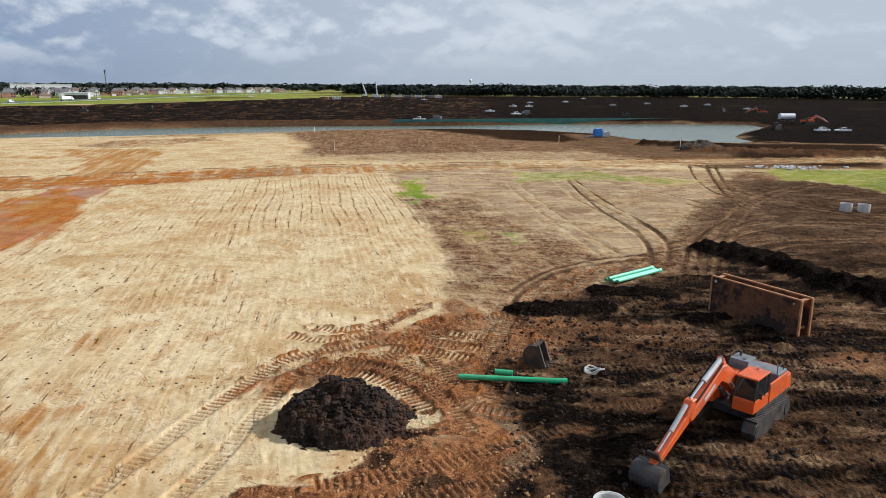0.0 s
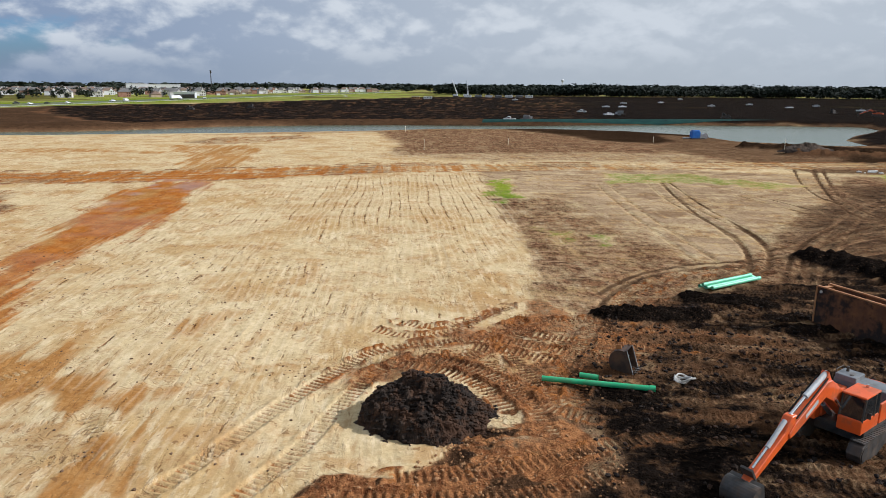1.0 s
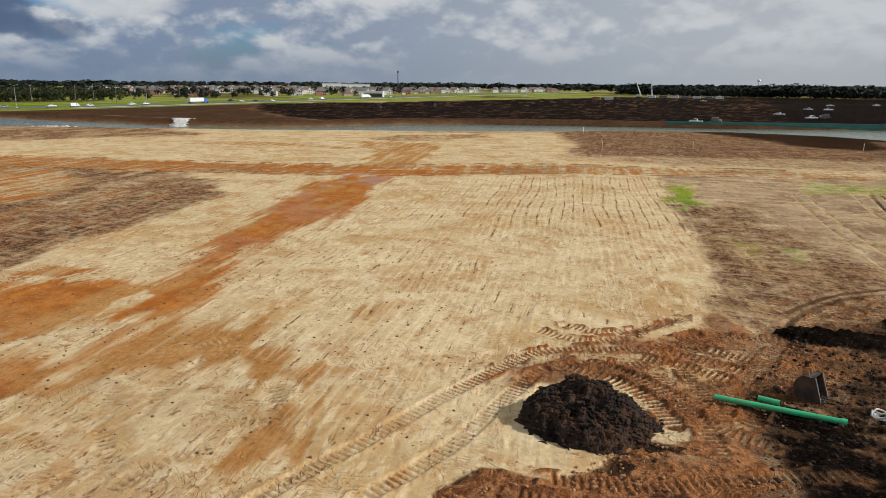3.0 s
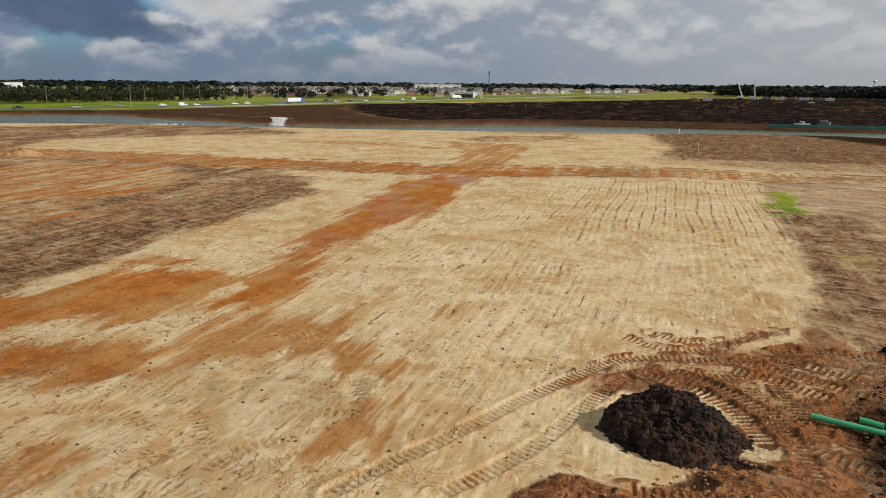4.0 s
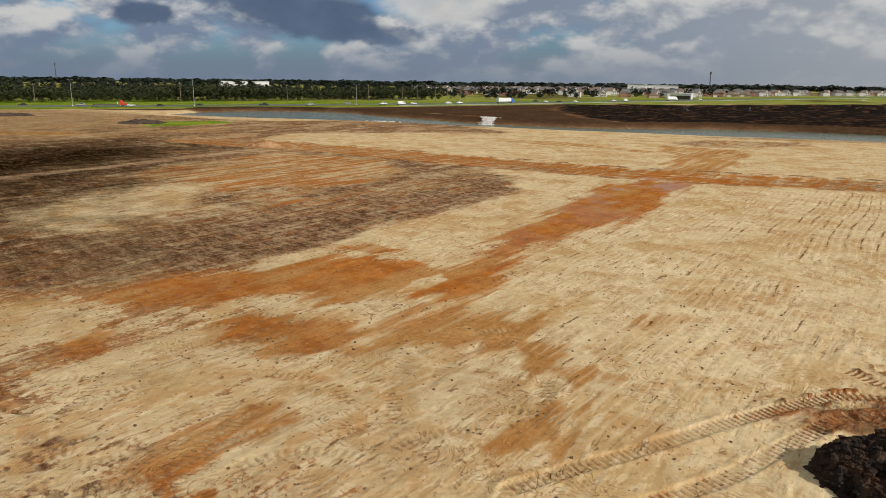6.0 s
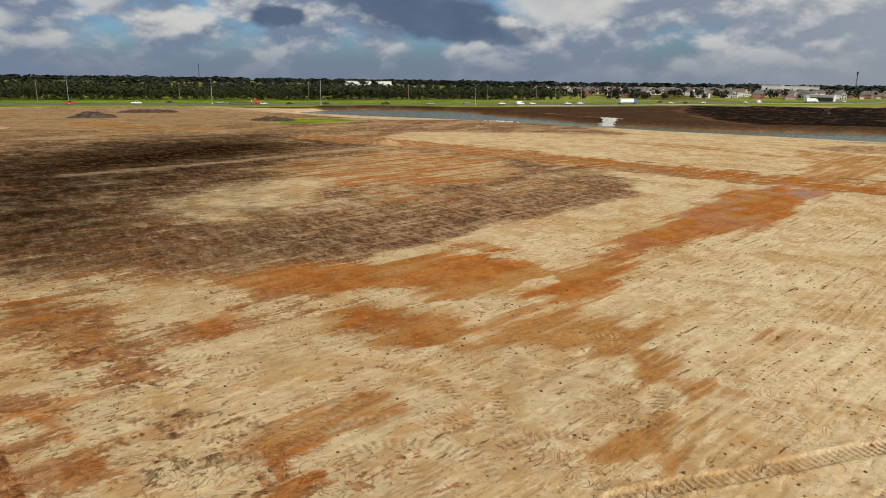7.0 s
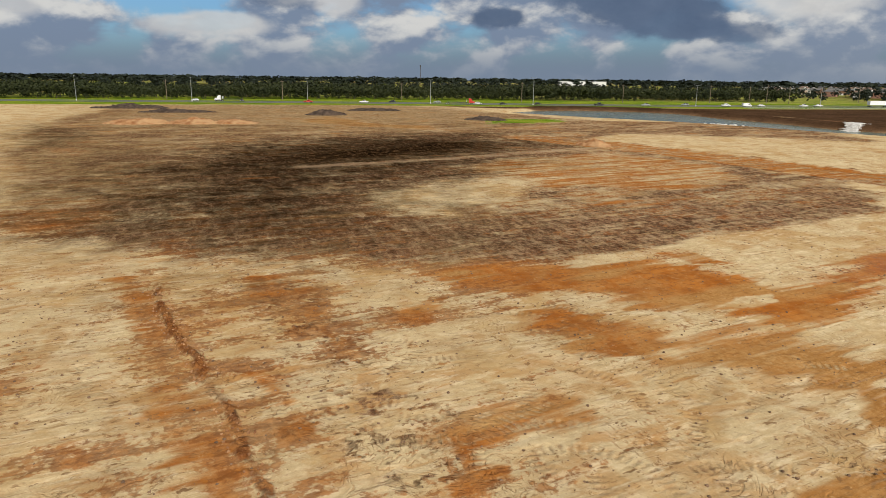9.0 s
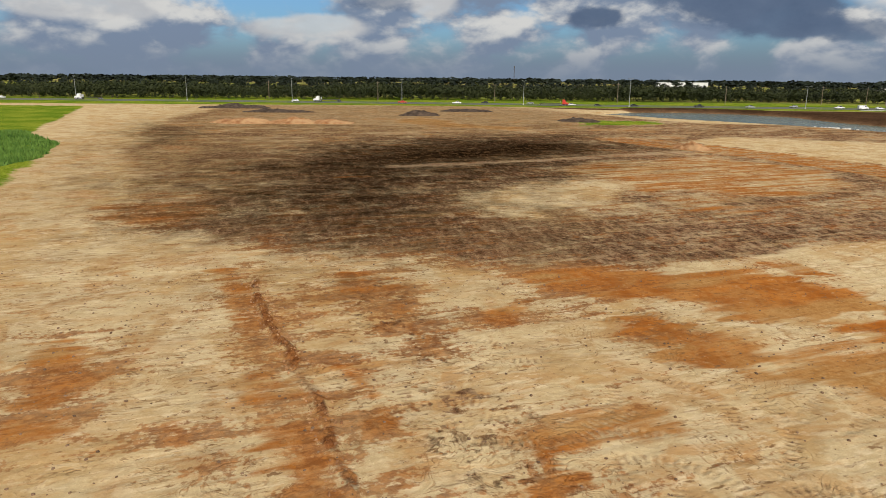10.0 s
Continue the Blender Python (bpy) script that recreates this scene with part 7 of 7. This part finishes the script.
# ---- houses ----
def house(m, size, wall_mat, roof_mat, label):
    L, w, h = size
    top = thing("house", m, label, "house", "houses of the suburb")
    wall = part("wall", box((L, w, h), (0, 0, h / 2)), wall_mat, top)
    bm = bmesh.new()
    o, rise = 0.5, w * 0.36
    base = [bm.verts.new(p) for p in ((-L / 2 - o, -w / 2 - o, h), (L / 2 + o, -w / 2 - o, h), (L / 2 + o, w / 2 + o, h), (-L / 2 - o, w / 2 + o, h))]
    ridge = [bm.verts.new((-L / 2 + w * 0.35, 0, h + rise)), bm.verts.new((L / 2 - w * 0.35, 0, h + rise))]
    for f in ((base[0], base[1], ridge[1], ridge[0]), (base[2], base[3], ridge[0], ridge[1]), (base[1], base[2], ridge[1]), (base[3], base[0], ridge[0]), base[::-1]):
        bm.faces.new(f)
    bmesh.ops.recalc_face_normals(bm, faces=bm.faces[:])
    roof = part("roof", bm, roof_mat, top)
    part("gable", profile([(L * 0.22 - 2.4, h - 0.2), (L * 0.22 + 2.4, h - 0.2), (L * 0.22, h + rise * 0.75)], 2.0, middle=-w / 2 + 0.2), wall_mat, top)
    part("garage_door", box((4.6, 0.08, 2.2), (-L * 0.25, -w / 2 - 0.03, 1.1)), WHITE, wall)
    part("door", box((1.1, 0.08, 2.1), (L * 0.06, -w / 2 - 0.03, 1.05)), STEEL_DARK, wall)
    for x in (L * 0.22, L * 0.40):
        for z in ([1.5, 4.3] if h > 4 else [1.5]):
            part("window", box((1.2, 0.08, 1.3), (x, -w / 2 - 0.03, z)), GLASS, wall)
            part("window", box((1.2, 0.08, 1.3), (-x, w / 2 + 0.03, z)), GLASS, wall)
    part("chimney", box((0.7, 0.7, 1.6), (L * 0.3, w * 0.1, h + rise * 0.8)), wall_mat, roof)
    return top


house_rng = np.random.default_rng(31)
HOUSE_KINDS = [((14, 10, 5.6), WALL_PALE, ROOF_GREY, "two-storey house with pale walls and grey roof"), ((16, 11, 3.2), WALL_TAN, ROOF_BROWN, "low tan brick house with brown shingle roof"),
               ((13, 11, 5.6), WALL_BRICK, ROOF_GREY, "two-storey red brick house with grey roof"), ((15, 10, 5.6), WHITE, ROOF_BROWN, "two-storey white house with brown roof")]
HOUSE_SPOTS = []
for row in range(13):
    for k in range(17):
        # streets that lead away behind the highway
        x = -960 + 34 * k + house_rng.uniform(-6, 6)
        y = 640 + 52 * row + house_rng.uniform(-8, 8)
        az = math.degrees(math.atan2(-x, y))
        if 20 < az < 50 and math.hypot(x, y) > 850 and x < -440 and house_rng.uniform() < 0.72:
            HOUSE_SPOTS.append((x, y))
for k in range(34):
    HOUSE_SPOTS.append((-500 + 3.6 * k + house_rng.uniform(-14, 14), 1010 + 13 * k + house_rng.uniform(-12, 12)))
masters = []
for k, (x, y) in enumerate(HOUSE_SPOTS):
    m = pose(x, y, 0, 0, 0, float(house_rng.choice([35, 125, 215, 40, 30])) + house_rng.uniform(-6, 6))
    if k < 4:
        masters.append(house(m, *HOUSE_KINDS[k]))
    else:
        copy_thing(masters[int(house_rng.integers(4))], m)


def hall(x, y, size, turn, label):
    top = thing("warehouse", pose(x, y, 0, 0, 0, turn), label, "warehouse")
    L, w, h = size
    wall = part("wall", box((L, w, h), (0, 0, h / 2)), WHITE, top)
    part("roof", box((L + 1, w + 1, 0.6), (0, 0, h + 0.3), 0.05), WHITE, top)
    for k in range(-3, 4):
        part("door", box((4, 0.1, 4), (k * L / 8, -w / 2 - 0.04, 2)), STEEL_DARK, wall)
    return top


hall(-700, 1190, (60, 30, 13), 30, "large white flat-roofed hall behind the houses")
hall(-735, 1165, (34, 25, 14), 30, "white flat-roofed hall behind the houses")
hall(-1500, 760, (110, 40, 11), 62, "long white warehouse far behind the wood")
hall(-395, 715, (22, 12, 6), 20, "white low shop building beside the highway")


# ---- woods ----
def crown_template(rng, clumps, leaf):
    """Leaf clumps of one crown about a unit wide and high, with lobes and gaps."""
    lobes = [(rng.uniform(-0.28, 0.28), rng.uniform(-0.28, 0.28), rng.uniform(0.36, 0.80), rng.uniform(0.20, 0.32)) for _ in range(6)]
    tris = []
    for _ in range(clumps):
        x, y, z, r = lobes[int(rng.integers(6))]
        d = rng.normal(size=3)
        d /= np.linalg.norm(d)
        c = np.array((x, y, z)) + d * r * rng.uniform(0.75, 1.08)
        a = rng.normal(size=3)
        a -= d * (a @ d) * 0.6
        a /= np.linalg.norm(a)
        b = np.cross(d, a) + 0.4 * rng.normal(size=3)
        b /= np.linalg.norm(b)
        s = leaf * rng.uniform(0.6, 1.3)
        tris.append((c - a * s, c + b * s * 0.8 + d * s * 0.3, c + a * s, c - b * s * 0.8))
    return np.array(tris).reshape(-1, 3)


def woods(name, spots, mat, label, seed, clumps=110, leaf=0.085, trunks=True):
    """Many trees as one sheet of leaf clumps over their spots (x, y, width, height)."""
    rng = np.random.default_rng(seed)
    shapes = [crown_template(rng, clumps, leaf) for _ in range(7)]
    cos = []
    for x, y, w, h in spots:
        co = shapes[int(rng.integers(7))]
        a = rng.uniform(0, math.tau)
        c, s = math.cos(a), math.sin(a)
        cos.append(np.stack([(co[:, 0] * c - co[:, 1] * s) * w + x, (co[:, 0] * s + co[:, 1] * c) * w + y, co[:, 2] * h], 1))
    co = np.vstack(cos)
    n = len(co) // 4
    me = bpy.data.meshes.new(name)
    me.vertices.add(len(co))
    me.vertices.foreach_set("co", co.ravel())
    me.loops.add(n * 4)
    me.loops.foreach_set("vertex_index", np.arange(n * 4, dtype=np.int32))
    me.polygons.add(n)
    me.polygons.foreach_set("loop_start", np.arange(n, dtype=np.int32) * 4)
    me.update(calc_edges=True)
    me.materials.append(mat)
    tagged(new(name, me), label, "woods", kind="stuff")
    if trunks:
        bm = bmesh.new()
        for x, y, w, h in spots[::5]:
            tube((x, y, -0.2), (x + rng.uniform(-0.4, 0.4), y, h * 0.55), 0.28, 0.12, 5, bm)
        tagged(part(name + "_trunks", bm, BARK), "dim trunks at the wood's edge", "woods", kind="stuff")


wood_rng = np.random.default_rng(77)


def edge_x(y):
    return float(np.interp(y, [-700, -300, -180, 60, 150, 330, 420], [-640, -545, -525, -522, -505, -492, -470]))


west = []
for row in range(6):
    y = -620.0
    while y < 420:
        y += wood_rng.uniform(4.5, 8.5) * (1 + 0.15 * row)
        h = wood_rng.uniform(7.8, 10.4) + 1.1 * math.sin(y / 31.0) + 0.36 * row
        west.append((edge_x(y) - row * 13 + wood_rng.uniform(-3, 3), y, h * wood_rng.uniform(0.9, 1.35), h))
    if row == 0:
        y = -620.0
        while y < 420:
            y += wood_rng.uniform(3, 7)
            h = wood_rng.uniform(3.0, 6.5)
            west.append((edge_x(y) + 4 + wood_rng.uniform(-2, 2), y, h * 1.2, h))
woods("woodland", west, LEAF, "dense green broadleaf wood along the highway", 5, 270, 0.066)
mid = []
for k in range(1500):
    az = radians(wood_rng.uniform(-128, 45))
    r = wood_rng.uniform(620, 1250)
    x, y = r * math.sin(az), r * math.cos(az)
    if x < -450 and (y < 470 or wood_rng.uniform() < 0.9) and not (y < 420 and x > edge_x(y) - 75):
        h = wood_rng.uniform(4.5, 12.5)
        mid.append((x, y, h * wood_rng.uniform(0.9, 1.4), h))
woods("woodland", mid, LEAF_DARK, "scattered green trees among the houses", 6, 70, 0.11, False)
north = []
for k in range(2300):
    x = -190 + 1500 * wood_rng.uniform() ** 0.95
    back = wood_rng.uniform() ** 1.6
    y = float(np.interp(x, [-200, -60, 100, 300, 700, 1300], [1130, 1000, 990, 980, 800, 540])) + 190 * back
    h = wood_rng.uniform(4, 9) if wood_rng.uniform() < 0.3 else wood_rng.uniform(10, 15.5) + 2.0 * math.sin(x / 37)
    north.append((x, y, h * wood_rng.uniform(0.9, 1.5), h))
woods("woodland", north, LEAF_DARK, "dark wood along the far edge of the field", 7, 60, 0.14, False)
far = []
for k in range(2600):
    az = radians(wood_rng.uniform(-130, 48))
    r = wood_rng.uniform(1500, 3400)
    h = wood_rng.uniform(10, 17)
    far.append((r * math.sin(az), r * math.cos(az), h * 2.2, h))
woods("woodland", far, LEAF_DARK, "far belt of trees along the flat horizon", 8, 26, 0.2, False)


# ---- long grass at the field's edge ----
def build_grass():
    rng = np.random.default_rng(41)
    n = 60000
    x = -60 - 150 * rng.uniform(size=n) ** 1.1
    y = -48 - 60 * rng.uniform(size=n) ** 1.3
    y = np.where(x < -100, y - 10, y)
    keep = inside(x, y, GRASS_WEST) > -0.6 + 1.2 * (vnoise(x / 2, y / 2, 3) - 0.5)
    x, y = x[keep], y[keep]
    z = heights(x, y)
    n = len(x)
    a = rng.uniform(0, math.tau, n)
    h = rng.uniform(0.35, 0.9, n) * (0.6 + 0.8 * vnoise(x / 6, y / 6, 4))
    w = rng.uniform(0.12, 0.28, n)
    lx, ly = rng.normal(size=n) * 0.2, rng.normal(size=n) * 0.2
    c, s = np.cos(a) * w, np.sin(a) * w
    co = np.stack([np.stack([x - c, y - s, z - 0.05], 1), np.stack([x + c, y + s, z - 0.05], 1), np.stack([x + lx, y + ly, z + h], 1)], 1).reshape(-1, 3)
    me = bpy.data.meshes.new("long_grass")
    me.vertices.add(len(co))
    me.vertices.foreach_set("co", co.ravel())
    me.loops.add(n * 3)
    me.loops.foreach_set("vertex_index", np.arange(n * 3, dtype=np.int32))
    me.polygons.add(n)
    me.polygons.foreach_set("loop_start", np.arange(n, dtype=np.int32) * 3)
    me.update(calc_edges=True)
    me.materials.append(GRASS_MAT)
    tagged(new("long_grass", me), "long bright green grass at the sand's edge", "grass", kind="stuff")


build_grass()


# ---- loose clods on the churned ground ----
def scatter_clods(name, outlines, count, sizes, mat, seed, label):
    rng = np.random.default_rng(seed)
    xs, ys = [], []
    for outline, share in outlines:
        px, py = [q[0] for q in outline], [q[1] for q in outline]
        x = rng.uniform(min(px), max(px), int(count * share * 2.2))
        y = rng.uniform(min(py), max(py), int(count * share * 2.2))
        keep = (inside(x, y, outline) > 0) & (vnoise(x / 2.0, y / 2.0, seed) > rng.uniform(0.1, 0.9, len(x)))
        xs.append(x[keep]), ys.append(y[keep])
    x, y = np.concatenate(xs), np.concatenate(ys)
    z = heights(x, y)
    verts, faces = [], []
    s = sizes[0] + (sizes[1] - sizes[0]) * rng.uniform(size=len(x)) ** 3
    join_lumps(verts, faces, rng, list(zip(x, y, z + 0.2 * s)), s)
    tagged(raw(name, verts, faces, mat), label, "clods", kind="stuff")


scatter_clods("mud_clods", [([(2.5, 22), (30, 22), (34, 44), (16, 52), (5, 50), (2, 40)], 1.0)], 4200, (0.03, 0.17), MUD, 51, "loose black mud clods on churned ground")
RED_CLOD = surface("red-brown clods", (0.19, 0.085, 0.036), (0.44, 0.25, 0.12), 1.2, 0.95)
scatter_clods("clay_clods", [([(-11, 21.5), (4, 21.5), (3.5, 31), (-3.5, 30), (-6, 25.5)], 0.6), ([(-9, 37), (0, 50), (5, 46), (3, 34), (-3, 33)], 0.5)], 2600, (0.02, 0.11), RED_CLOD, 52, "loose red-brown clay clods on churned ground")
side_band = [(-58, -8.6), (-46, -6.2), (-38.5, -4.0), (-33, -2.5), (-27.6, -1.5), (-22.5, -0.6), (-22.5, 1.2), (-27.6, 0.1), (-33, -0.9), (-38.5, -2.4), (-46, -4.6), (-58, -6.8)]
scatter_clods("windrow_clods", [(side_band, 1.0)], 3600, (0.02, 0.10), RED_CLOD, 53, "line of loose clay clods left by a grader")
CRUMB = surface("small brown crumbs", (0.10, 0.06, 0.035), (0.24, 0.15, 0.09), 2.0, 0.95)
scatter_clods("crumbs", [([(-60, -30), (-20, -12), (-10, 24), (-20, 60), (-60, 60), (-66, 20)], 1.0)], 3400, (0.02, 0.10), CRUMB, 54, "small brown crumbs of soil on the sand")
